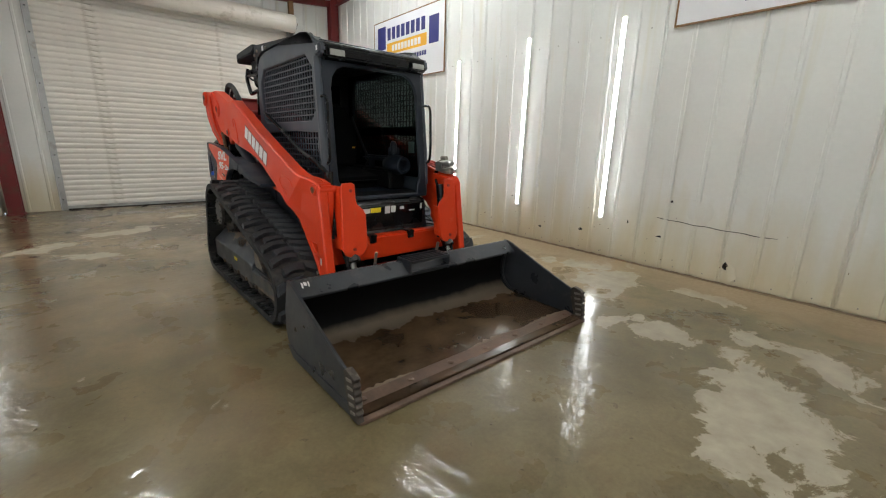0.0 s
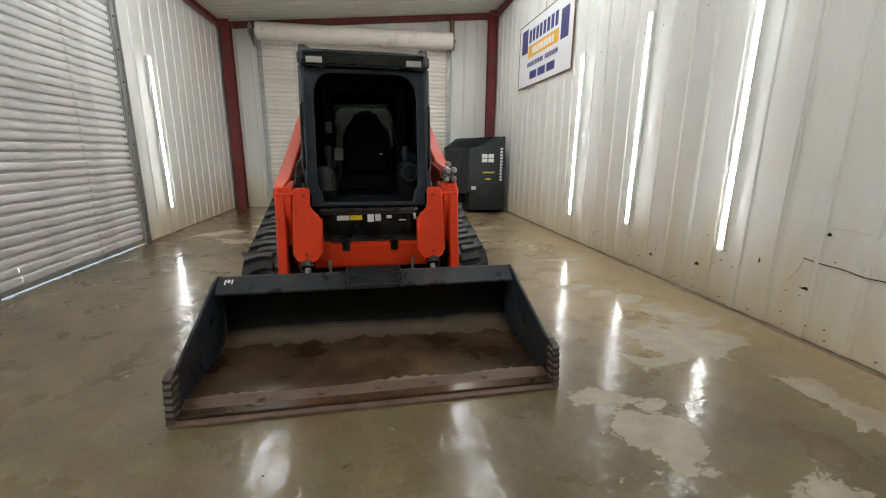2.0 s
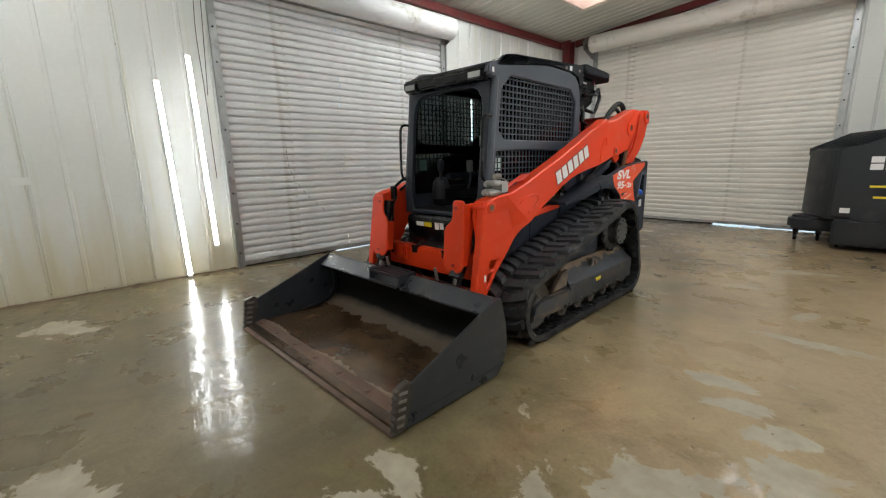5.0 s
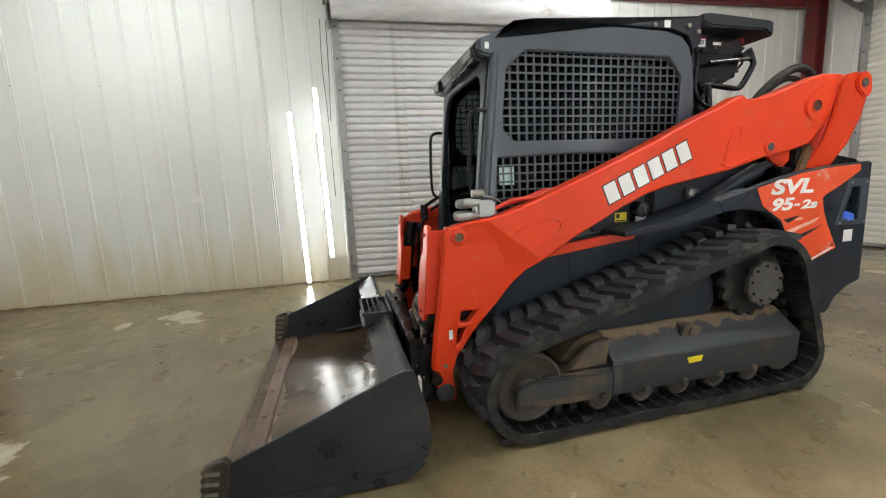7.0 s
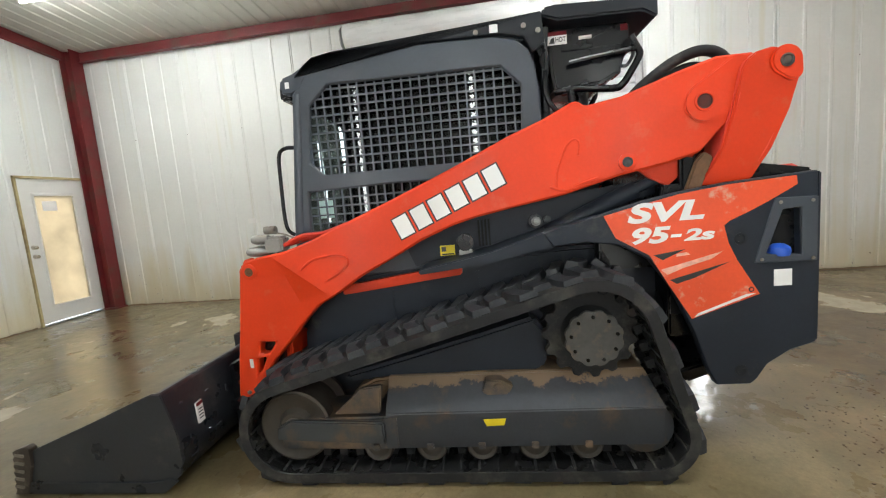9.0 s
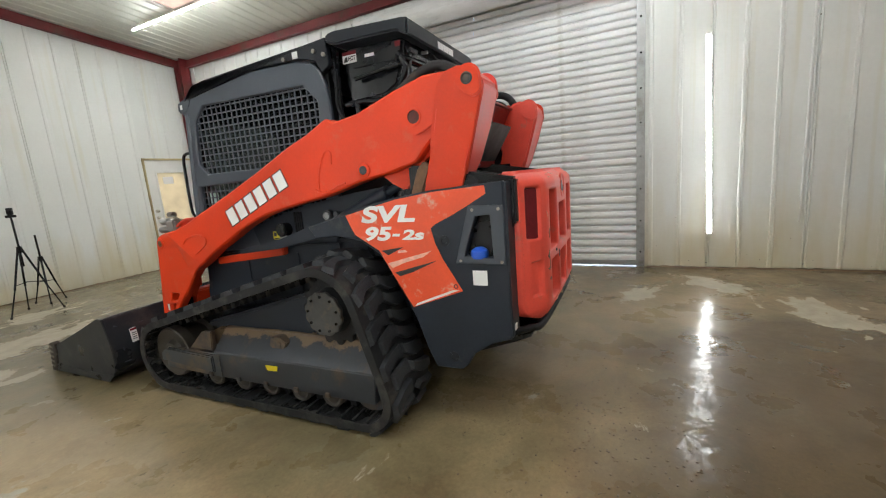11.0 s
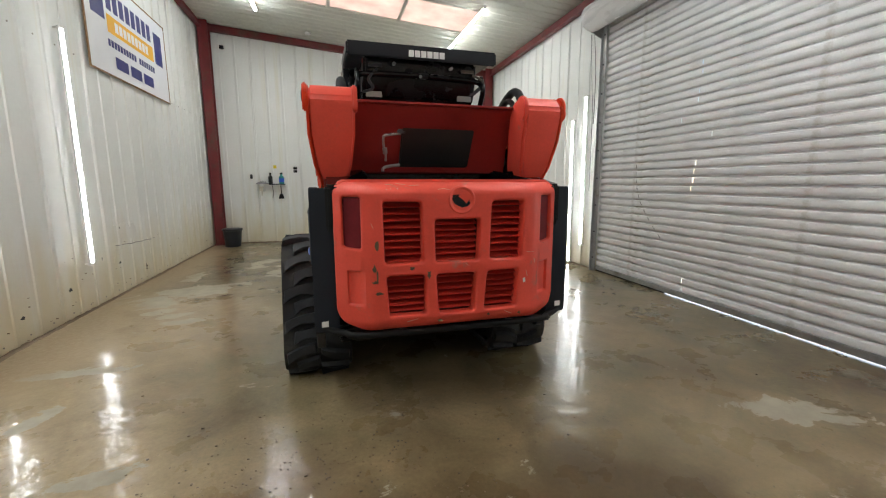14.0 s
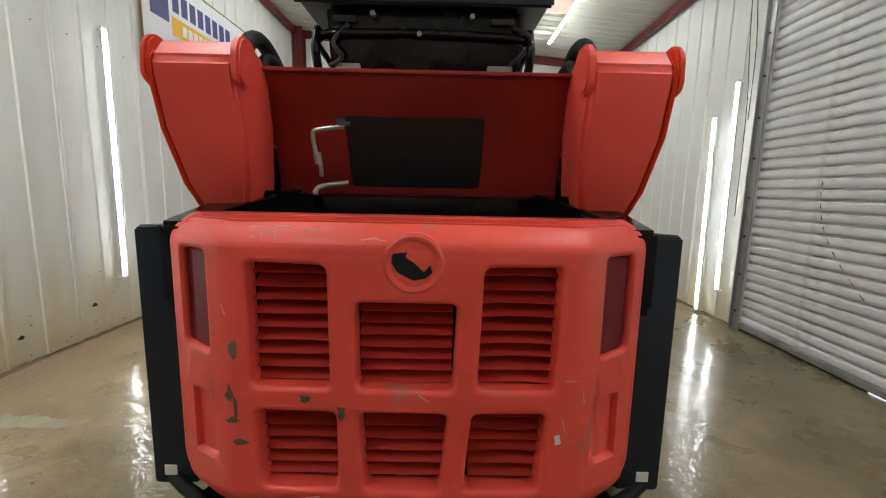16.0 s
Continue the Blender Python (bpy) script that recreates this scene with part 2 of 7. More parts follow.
    l.new(bank, both_dry.inputs[1])
    l.new(both_dry.outputs[0], rr.inputs[0])
    l.new(film, rr.inputs[2])
    rr.inputs[3].default_value = 0.50
    l.new(rr.outputs[0], b.inputs["Roughness"])
    b.inputs["IOR"].default_value = 1.4
    l.new(span(both_dry.outputs[0], 0.0, 1.0, 0.20, 0.28), b.inputs["Specular IOR Level"])
    bp = n.new("ShaderNodeBump")
    bp.inputs["Strength"].default_value, bp.inputs["Distance"].default_value = 0.6, 0.003
    hsum = n.new("ShaderNodeMath")
    hsum.operation = "MULTIPLY_ADD"
    l.new(noise_at(14, 3, 0.5), hsum.inputs[0])
    hsum.inputs[1].default_value = 0.55
    l.new(noise_at(3.2, 3, 0.5), hsum.inputs[2])
    h2 = n.new("ShaderNodeMath")
    h2.operation = "MULTIPLY_ADD"
    l.new(noise_at(120, 2, 0.5), h2.inputs[0])
    l.new(span(edge, 0, 1, 0.01, 0.25), h2.inputs[1])
    l.new(hsum.outputs[0], h2.inputs[2])
    l.new(h2.outputs[0], bp.inputs["Height"])
    l.new(bp.outputs[0], b.inputs["Normal"])
    # standing water on top: a clear film that breaks up round the dry islands
    cover = span(both_dry.outputs[0], 0.0, 0.8, 1.0, 0.0)
    torn = n.new("ShaderNodeMath")
    torn.operation = "MULTIPLY"
    l.new(cover, torn.inputs[0])
    l.new(span(noise_at(8.5, 8, 0.72, (1, 1, 1), (8, 8, 0), 0.6), 0.40, 0.56, 0.6, 1.0), torn.inputs[1])
    l.new(torn.outputs[0], b.inputs["Coat Weight"])
    b.inputs["Coat IOR"].default_value = 1.345
    l.new(span(noise_at(1.1, 4, 0.6, (1, 1, 1), (4, 4, 0)), 0.35, 0.7, 0.045, 0.14), b.inputs["Coat Roughness"])
    wv = n.new("ShaderNodeBump")
    wv.inputs["Strength"].default_value, wv.inputs["Distance"].default_value = 1.0, 0.0060
    ws = n.new("ShaderNodeMath")
    ws.operation = "MULTIPLY_ADD"
    l.new(noise_at(19, 2, 0.5, (1, 1, 1), (2, 6, 0), 0.8), ws.inputs[0])
    ws.inputs[1].default_value = 0.13
    l.new(noise_at(7, 3, 0.55, (1, 1, 1), (7, 3, 0), 0.6), ws.inputs[2])
    l.new(ws.outputs[0], wv.inputs["Height"])
    l.new(wv.outputs[0], b.inputs["Coat Normal"])
    return m


def bucket_steel():
    """Inside of the bucket: wet brown floor, a dried tan tide mark on the curve, near-black with little gloss above."""
    m = mat("wet_rusty_bucket_floor", (0.046, 0.029, 0.0175), 0.5, 0.1, 0.5, 3, 40, 0.25, spec=0.3)
    n, l = m.node_tree.nodes, m.node_tree.links
    b = n["Principled BSDF"]
    src = b.inputs["Base Color"].links[0].from_socket
    tc = n.new("ShaderNodeTexCoord")
    sep = n.new("ShaderNodeSeparateXYZ")
    l.new(tc.outputs["Object"], sep.inputs[0])

    def wob(scale, stretch, amp):
        mp = n.new("ShaderNodeMapping")
        mp.inputs["Scale"].default_value = stretch
        l.new(tc.outputs["Object"], mp.inputs[0])
        t = n.new("ShaderNodeTexNoise")
        t.inputs["Scale"].default_value, t.inputs["Detail"].default_value, t.inputs["Roughness"].default_value = scale, 7, 0.6
        l.new(mp.outputs[0], t.inputs["Vector"])
        r = n.new("ShaderNodeMapRange")
        for k, v in zip((1, 2, 3, 4), (0.3, 0.7, -amp, amp)):
            r.inputs[k].default_value = v
        l.new(t.outputs[0], r.inputs[0])
        return r.outputs[0]

    def step(v, w, a, c):
        s = n.new("ShaderNodeMath")
        l.new(v, s.inputs[0])
        l.new(w, s.inputs[1])
        r = n.new("ShaderNodeMapRange")
        r.inputs[1].default_value, r.inputs[2].default_value = a, c
        l.new(s.outputs[0], r.inputs[0])
        return r.outputs[0]

    def mix(f, a, c):
        x = n.new("ShaderNodeMix")
        x.data_type = "RGBA"
        l.new(f, x.inputs[0])
        l.new(a, x.inputs[6])
        x.inputs[7].default_value = (*c, 1)
        return x.outputs[2]

    streak = step(wob(1.7, (0.9, 1.3, 1), 0.5), wob(7, (1, 1.3, 1), 0.16), -0.25, 0.75)
    col = mix(streak, src, (0.150, 0.098, 0.054))
    tide = step(sep.outputs[2], wob(4, (1, 0.3, 0.3), 0.012), 0.050, 0.058)
    col = mix(tide, col, (0.105, 0.082, 0.056))
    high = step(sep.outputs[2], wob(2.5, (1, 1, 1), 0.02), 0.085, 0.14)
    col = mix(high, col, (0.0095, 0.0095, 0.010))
    l.new(col, b.inputs["Base Color"])
    rr = n.new("ShaderNodeMapRange")
    rr.inputs[3].default_value, rr.inputs[4].default_value = 0.17, 0.62
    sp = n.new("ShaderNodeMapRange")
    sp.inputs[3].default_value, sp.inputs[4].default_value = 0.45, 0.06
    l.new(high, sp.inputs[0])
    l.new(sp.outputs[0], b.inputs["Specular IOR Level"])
    l.new(tide, rr.inputs[0])
    l.new(rr.outputs[0], b.inputs["Roughness"])
    return m


M_WALL = wall_paint()
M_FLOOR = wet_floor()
M_CEIL = mat("pale_roof_sheet", (0.60, 0.60, 0.54), 0.4, 0, 0.08, 1.2, 20, 0.06)
M_BEAM = mat("dark_red_primer", (0.16, 0.018, 0.02), 0.5, 0, 0.25, 4, 40, 0.12, dirt=(0.10, 0.05, 0.035), dirt_amt=0.3)
M_DOOR = mat("white_door_slat", (0.83, 0.835, 0.845), 0.30, 0, 0.06, 2.5, 30, 0.08, dirt=(0.42, 0.39, 0.34), dirt_amt=0.14,
             dirt_scale=2, stretch=(1, 1, 6), random=0.05)
M_DOORN = mat("cream_door_slat", (0.80, 0.77, 0.715), 0.36, 0, 0.06, 2.5, 30, 0.08, dirt=(0.40, 0.36, 0.29), dirt_amt=0.14, dirt_scale=2, stretch=(1, 1, 6), random=0.05)
M_GALV = mat("galvanised_steel", (0.42, 0.43, 0.43), 0.42, 0.7, 0.18, 9, 60, 0.1, dirt=(0.22, 0.20, 0.16), dirt_amt=0.2)
M_TUBE = glow("led_tube", (0.965, 1.0, 0.99), TUBE_POWER)
M_TUBER = glow("roof_led_tube", (0.965, 1.0, 0.99), ROOF_TUBE_POWER)
M_CAPP = mat("white_lamp_cap", (0.75, 0.75, 0.73), 0.4)
M_SKYL = frosted("skylight_sheet", (0.70, 0.575, 0.51), 3.5)
M_FROST = frosted("frosted_glass", (0.62, 0.56, 0.44), 3.0)
M_WHITE = mat("white_gloss_paint", (0.78, 0.78, 0.76), 0.35, 0, 0.05, 3, 40, 0.05)
M_BRASS = mat("satin_nickel", (0.55, 0.52, 0.45), 0.3, 1.0, 0.05)
M_ORANGE = mat("orange_loader_paint", (0.72, 0.048, 0.009), 0.42, 0, 0.10, 3, 70, 0.06, coat=0.04, spec=0.32, dirt=(0.70, 0.085, 0.035), dirt_amt=0.1, dirt_scale=9)
M_RED = mat("faded_red_plastic", (0.84, 0.090, 0.058), 0.42, 0, 0.12, 4, 80, 0.08, dirt=(0.55, 0.16, 0.12), dirt_amt=0.05, dirt_scale=7)
M_REDIN = mat("darkened_red_paint", (0.30, 0.016, 0.012), 0.5, 0, 0.2, 5, 60, 0.1)
M_GREY = mat("charcoal_cab_paint", (0.044, 0.055, 0.073), 0.42, 0.0, 0.14, 4, 60, 0.08, coat=0.3)
M_DARK = mat("dark_slate_plastic", (0.0172, 0.0230, 0.0340), 0.42, 0, 0.2, 5, 70, 0.1, spec=0.3, dirt=(0.06, 0.058, 0.055), dirt_amt=0.05)
M_BLACK = mat("black_paint", (0.0048, 0.0055, 0.007), 0.25, 0, 0.25, 6, 60, 0.12, rvar=0.12, spec=0.36)
M_INT = mat("black_cab_trim", (0.0085, 0.009, 0.010), 0.6, 0, 0.2, 6, 60, 0.1, spec=0.22)
M_RUBBER = mat("black_track_rubber", (0.0175, 0.0185, 0.0200), 0.7, 0, 0.35, 7, 60, 0.3, spec=0.3, dirt=(0.07, 0.067, 0.06), dirt_amt=0.34, dirt_scale=6)
M_FRAME = mat("muddy_grey_steel", (0.040, 0.046, 0.053), 0.45, 0, 0.2, 6, 60, 0.2, dirt=(0.11, 0.075, 0.045), dirt_amt=0.3, dirt_scale=5)
M_MUD = mat("rust_and_mud", (0.17, 0.115, 0.065), 0.7, 0, 0.35, 7, 50, 0.4, dirt=(0.07, 0.06, 0.05), dirt_amt=0.45, dirt_scale=6)
M_STEEL = mat("worn_steel", (0.30, 0.28, 0.25), 0.4, 0.7, 0.25, 8, 60, 0.2, dirt=(0.10, 0.06, 0.035), dirt_amt=0.35, dirt_scale=6)
M_CHROME = mat("chrome_rod", (0.30, 0.29, 0.27), 0.3, 1.0, 0.05)
M_BUCKET = mat("black_bucket_steel", (0.026, 0.030, 0.037), 0.34, 0.1, 0.3, 5, 50, 0.15, dirt=(0.075, 0.07, 0.065), dirt_amt=0.22, dirt_scale=4)
M_BUCKIN = bucket_steel()
M_EDGE = mat("rusty_cutting_edge", (0.150, 0.094, 0.066), 0.52, 0.2, 0.35, 6, 60, 0.3, dirt=(0.075, 0.05, 0.035), dirt_amt=0.4, dirt_scale=5)
M_SLATR = mat("bright_red_louvre", (0.55, 0.042, 0.028), 0.40, 0, 0.15, 6, 60, 0.08)
M_SHAFT = mat("shaded_red_bore", (0.075, 0.012, 0.008), 0.6, 0, 0.4, 20, 80, 0.2)
M_PIN = mat("rusty_pin_head", (0.16, 0.085, 0.045), 0.55, 0.4, 0.3, 20, 80, 0.2)
M_DIMGLASS = pane("dark_rear_glass", (0.13, 0.15, 0.14))
M_GLASS = pane("tinted_cab_glass", (0.25, 0.28, 0.28))
M_LENS = mat("clear_lamp_lens", (0.42, 0.43, 0.42), 0.15, 0.3, 0.1, 20)
M_REDLENS = mat("dark_red_lens", (0.17, 0.016, 0.022), 0.45, 0, 0.25, 10, spec=0.15)
M_DECALW = mat("white_decal", (0.80, 0.80, 0.80), 0.4, 0, 0.03)
M_DECALK = mat("black_decal", (0.02, 0.02, 0.022), 0.4)
M_DECALO = mat("scuffed_orange_decal", (0.78, 0.085, 0.024), 0.42, 0, 0.12, 6, 60, 0.06, dirt=(0.66, 0.46, 0.36), dirt_amt=0.16, dirt_scale=9)
M_YEL = mat("yellow_label", (0.75, 0.60, 0.02), 0.45, 0, 0.06)
M_BLUE = mat("blue_plastic", (0.02, 0.10, 0.55), 0.4, 0, 0.1)
M_NAVY = mat("navy_print", (0.018, 0.022, 0.16), 0.5, 0, 0.06)
M_GOLD = mat("amber_print", (0.80, 0.42, 0.02), 0.5, 0, 0.06)
M_SIGN = mat("white_sign_board", (0.76, 0.77, 0.80), 0.4, 0, 0.03)
M_COND = mat("grey_condenser_fins", (0.020, 0.022, 0.022), 0.5, 0.2, 0.15, 8, 90, 0.2)
M_COOL = mat("black_moulded_plastic", (0.0105, 0.0135, 0.0185), 0.42, 0, 0.2, 4, 60, 0.12, dirt=(0.035, 0.036, 0.038), dirt_amt=0.15)
M_SIL = mat("silver_coupler", (0.33, 0.33, 0.32), 0.35, 0.6, 0.15, 12)
M_HOSER = mat("red_hose_sleeve", (0.55, 0.04, 0.02), 0.5)
M_RAG = mat("grey_cloth", (0.36, 0.36, 0.37), 0.85, 0, 0.3, 14, 90, 0.4, dirt=(0.12, 0.11, 0.10), dirt_amt=0.3, dirt_scale=12)
M_SEAT = mat("black_seat_fabric", (0.0045, 0.0048, 0.0055), 0.8, 0, 0.2, 6, 80, 0.2, spec=0.1)
M_DUSTB = mat("scuffed_black_plastic", (0.035, 0.037, 0.042), 0.5, 0, 0.3, 8, 60, 0.2)
M_CARD = mat("grey_card", (0.16, 0.17, 0.165), 0.55)
M_PALE = mat("pale_window_light", (0.50, 0.68, 0.66), 0.4)
M_TEAL = mat("teal_plastic", (0.02, 0.22, 0.20), 0.4)
M_DUST = mat("dusty_grey_metal", (0.070, 0.070, 0.067), 0.6, 0.2, 0.3, 9, 60, 0.25, dirt=(0.16, 0.12, 0.08), dirt_amt=0.2, dirt_scale=8)
M_GROUND = mat("gravel_yard", (0.30, 0.27, 0.22), 0.9, 0, 0.3, 3, 40, 0.4)
M_WOODB = mat("brown_wood", (0.22, 0.12, 0.05), 0.7, 0, 0.25, 5, 40, 0.2)
M_SILT = mat("dried_silt", (0.19, 0.145, 0.10), 0.75, 0, 0.3, 9, 60, 0.3)
M_RUSTY = mat("rust_stained_slate", (0.038, 0.043, 0.050), 0.5, 0, 0.25, 6, 60, 0.25, dirt=(0.20, 0.130, 0.072), dirt_amt=0.62, dirt_scale=4.5)
M_IDLER = mat("muddy_idler_steel", (0.055, 0.046, 0.036), 0.6, 0.1, 0.35, 7, 60, 0.3, dirt=(0.05, 0.045, 0.04), dirt_amt=0.4, dirt_scale=7)
M_SLUDGE = mat("brown_floor_sludge", (0.17, 0.12, 0.07), 0.55, 0, 0.35, 6, 50, 0.4)
M_WETR = mat("wet_black_rubber", (0.010, 0.0105, 0.011), 0.28, 0, 0.35, 9, 60, 0.3, spec=0.45, dirt=(0.085, 0.08, 0.07), dirt_amt=0.22, dirt_scale=5)
M_LUG = mat("dusty_track_lug", (0.034, 0.037, 0.042), 0.5, 0, 0.4, 8, 70, 0.3, spec=0.22, dirt=(0.055, 0.055, 0.056), dirt_amt=0.3, dirt_scale=12, random=0.25)
M_SCRATCH = mat("pale_scratched_plastic", (0.80, 0.42, 0.33), 0.6, 0, 0.3, 20, 90, 0.2)
M_SLAB = mat("dark_hood_plastic", (0.0100, 0.0128, 0.0180), 0.42, 0, 0.2, 5, 70, 0.1, spec=0.35)
M_CUT = mat("worn_side_cutter", (0.055, 0.045, 0.038), 0.45, 0.3, 0.35, 9, 70, 0.3, dirt=(0.16, 0.14, 0.11), dirt_amt=0.25, dirt_scale=14)


def frame_paint():
    """Slate paint that has rusted through in patches near the beam's upper edge."""
    m = mat("chipped_slate_paint", (0.034, 0.039, 0.048), 0.42, 0, 0.22, 6, 60, 0.2, dirt=(0.085, 0.06, 0.04), dirt_amt=0.12, dirt_scale=5)
    n, l = m.node_tree.nodes, m.node_tree.links
    b = n["Principled BSDF"]
    src = b.inputs["Base Color"].links[0].from_socket
    tc, sep, ns, sm, mr, mx = (n.new(k) for k in ("ShaderNodeTexCoord", "ShaderNodeSeparateXYZ", "ShaderNodeTexNoise", "ShaderNodeMath", "ShaderNodeMapRange", "ShaderNodeMix"))
    l.new(tc.outputs["Object"], sep.inputs[0])
    l.new(tc.outputs["Object"], ns.inputs["Vector"])
    ns.inputs["Scale"].default_value, ns.inputs["Detail"].default_value, ns.inputs["Roughness"].default_value = 8.5, 9, 0.68
    sm.operation = "MULTIPLY_ADD"
    l.new(ns.outputs[0], sm.inputs[0])
    sm.inputs[1].default_value = 0.22
    l.new(sep.outputs[2], sm.inputs[2])
    mr.inputs[1].default_value, mr.inputs[2].default_value = 0.538, 0.549
    l.new(sm.outputs[0], mr.inputs[0])
    mx.data_type = "RGBA"
    l.new(mr.outputs[0], mx.inputs[0])
    l.new(src, mx.inputs[6])
    mx.inputs[7].default_value = (0.19, 0.130, 0.078, 1)
    l.new(mx.outputs[2], b.inputs["Base Color"])
    return m


M_FRAMEP = frame_paint()

# ==== mesh tools ====
def finish(bm, bev=0.0, seg=2):
    bmesh.ops.recalc_face_normals(bm, faces=bm.faces)
    if bev:
        sharp = [e for e in bm.edges if len(e.link_faces) == 2 and e.calc_face_angle(0) > 0.5]
        bmesh.ops.bevel(bm, geom=sharp, offset=bev, segments=seg, affect="EDGES", clamp_overlap=True)
    return bm


def merge(*bms):
    out = bmesh.new()
    for b in bms:
        me = bpy.data.meshes.new("tmp")
        b.to_mesh(me)
        b.free()
        out.from_mesh(me)
        bpy.data.meshes.remove(me)
    return out


def at_axis(axis, u, v, w):
    return {"x": (w, u, v), "y": (u, w, v), "z": (u, v, w)}[axis]


def prism(pts, axis, a, b, bev=0.0, seg=2):
    """A flat outline (its two coordinates in the order of the other axes) drawn out along axis from a to b."""
    bm = bmesh.new()
    lo = [bm.verts.new(at_axis(axis, u, v, a)) for u, v in pts]
    hi = [bm.verts.new(at_axis(axis, u, v, b)) for u, v in pts]
    bm.faces.new(lo)
    bm.faces.new(hi[::-1])
    for i in range(len(pts)):
        j = (i + 1) % len(pts)
        bm.faces.new((lo[j], lo[i], hi[i], hi[j]))
    return finish(bm, bev, seg)


def plate(outer, holes, axis, a, b, bev=0.0):
    """As prism, with holes through it."""
    loops = [outer, *holes]
    tris = geometry.tessellate_polygon([[Vector((u, v, 0)) for u, v in lp] for lp in loops])
    flat = [p for lp in loops for p in lp]
    bm = bmesh.new()
    lo = [bm.verts.new(at_axis(axis, u, v, a)) for u, v in flat]
    hi = [bm.verts.new(at_axis(axis, u, v, b)) for u, v in flat]
    for t in tris:
        if len(set(t)) == 3:
            bm.faces.new([lo[i] for i in t])
            bm.faces.new([hi[i] for i in reversed(t)])
    k = 0
    for lp in loops:
        for i in range(len(lp)):
            p, q = k + i, k + (i + 1) % len(lp)
            bm.faces.new((lo[p], lo[q], hi[q], hi[p]))
        k += len(lp)
    return finish(bm, bev, 1)


def box(x0, x1, y0, y1, z0, z1, bev=0.0, seg=2):
    return prism([(x0, y0), (x1, y0), (x1, y1), (x0, y1)], "z", z0, z1, bev, seg)


def cyl(p, q, r, n=20, r2=None, bev=0.0):
    bm = bmesh.new()
    p, q = Vector(p), Vector(q)
    d = q - p
    bmesh.ops.create_cone(bm, cap_ends=True, segments=n, radius1=r, radius2=r if r2 is None else r2, depth=d.length)
    bmesh.ops.transform(bm, verts=bm.verts, matrix=Matrix.Translation((p + q) / 2) @ d.to_track_quat("Z", "Y").to_matrix().to_4x4())
    return finish(bm, bev)


def lathe(p, axis, prof, n=28):
    """Turned body round axis through p: rows of (distance along axis, radius)."""
    bm = bmesh.new()
    rot = Vector({"x": (1, 0, 0), "y": (0, 1, 0), "z": (0, 0, 1)}[axis]).to_track_quat("Z", "Y").to_matrix().to_4x4()
    m = Matrix.Translation(p) @ rot
    rings = [[bm.verts.new(m @ Vector((r * math.cos(6.2832 * k / n), r * math.sin(6.2832 * k / n), h))) for k in range(n)] for h, r in prof]
    for a, b in zip(rings, rings[1:]):
        for k in range(n):
            bm.faces.new((a[k], a[(k + 1) % n], b[(k + 1) % n], b[k]))
    bm.faces.new(rings[0][::-1])
    bm.faces.new(rings[-1])
    return finish(bm)


def smooth_path(pts, steps=6):
    pts = [Vector(p) for p in pts]
    out = []
    for i in range(len(pts) - 1):
        p0, p1, p2, p3 = pts[max(i - 1, 0)], pts[i], pts[i + 1], pts[min(i + 2, len(pts) - 1)]
        for s in range(steps):
            t = s / steps
            out.append(0.5 * (2 * p1 + (p2 - p0) * t + (2 * p0 - 5 * p1 + 4 * p2 - p3) * t * t + (3 * p1 - p0 - 3 * p2 + p3) * t ** 3))
    return out + [pts[-1]]


def tube(pts, r, n=10, smooth=True):
    pts = smooth_path(pts) if smooth else [Vector(p) for p in pts]
    bm = bmesh.new()
    rings = []
    side = None
    for i, p in enumerate(pts):
        d = (pts[min(i + 1, len(pts) - 1)] - pts[max(i - 1, 0)]).normalized()
        ref = side if side is not None else (Vector((0, 0, 1)) if abs(d.z) < 0.9 else Vector((1, 0, 0)))
        u = (ref - d * ref.dot(d)).normalized()
        side = u
        w = d.cross(u)
        rings.append([bm.verts.new(p + r * (math.cos(6.2832 * k / n) * u + math.sin(6.2832 * k / n) * w)) for k in range(n)])
    for a, b in zip(rings, rings[1:]):
        for k in range(n):
            bm.faces.new((a[k], a[(k + 1) % n], b[(k + 1) % n], b[k]))
    bm.faces.new(rings[0][::-1])
    bm.faces.new(rings[-1])
    return finish(bm)


def mirror(bm):
    """A copy on the other side of the machine."""
    out = bm.copy()
    bmesh.ops.scale(out, verts=out.verts, vec=(-1, 1, 1))
    bmesh.ops.reverse_faces(out, faces=out.faces)
    return out


def mesh_of(name, bm, material):
    me = bpy.data.meshes.new(name)
    bm.to_mesh(me)
    bm.free()
    me.materials.append(material)
    me.polygons.foreach_set("use_smooth", [True] * len(me.polygons))
    me.set_sharp_from_angle(angle=radians(38))
    return me


def part(name, bm, material, parent, label=""):
    ob = new(name, mesh_of(name, bm, material))
    ob.parent = parent
    return tagged(ob, label=label)


def solid(name, bm, material, label, category, kind="", group=""):
    return tagged(new(name, mesh_of(name, bm, material)), label, category, group, kind)


def empty(name, label, category, m=None, group="", kind=""):
    ob = new(name)
    ob.matrix_basis = m or Matrix()
    return tagged(ob, label, category, group, kind)


def piece(name, me, parent, m):
    ob = new(name, me)
    ob.parent = parent
    ob.matrix_basis = m
    return ob


def hull(pts):
    pts = sorted(set(pts))

    def half(seq):
        h = []
        for p in seq:
            while len(h) > 1 and (h[-1][0] - h[-2][0]) * (p[1] - h[-2][1]) - (h[-1][1] - h[-2][1]) * (p[0] - h[-2][0]) <= 0:
                h.pop()
            h.append(p)
        return h[:-1]
    return half(pts) + half(pts[::-1])


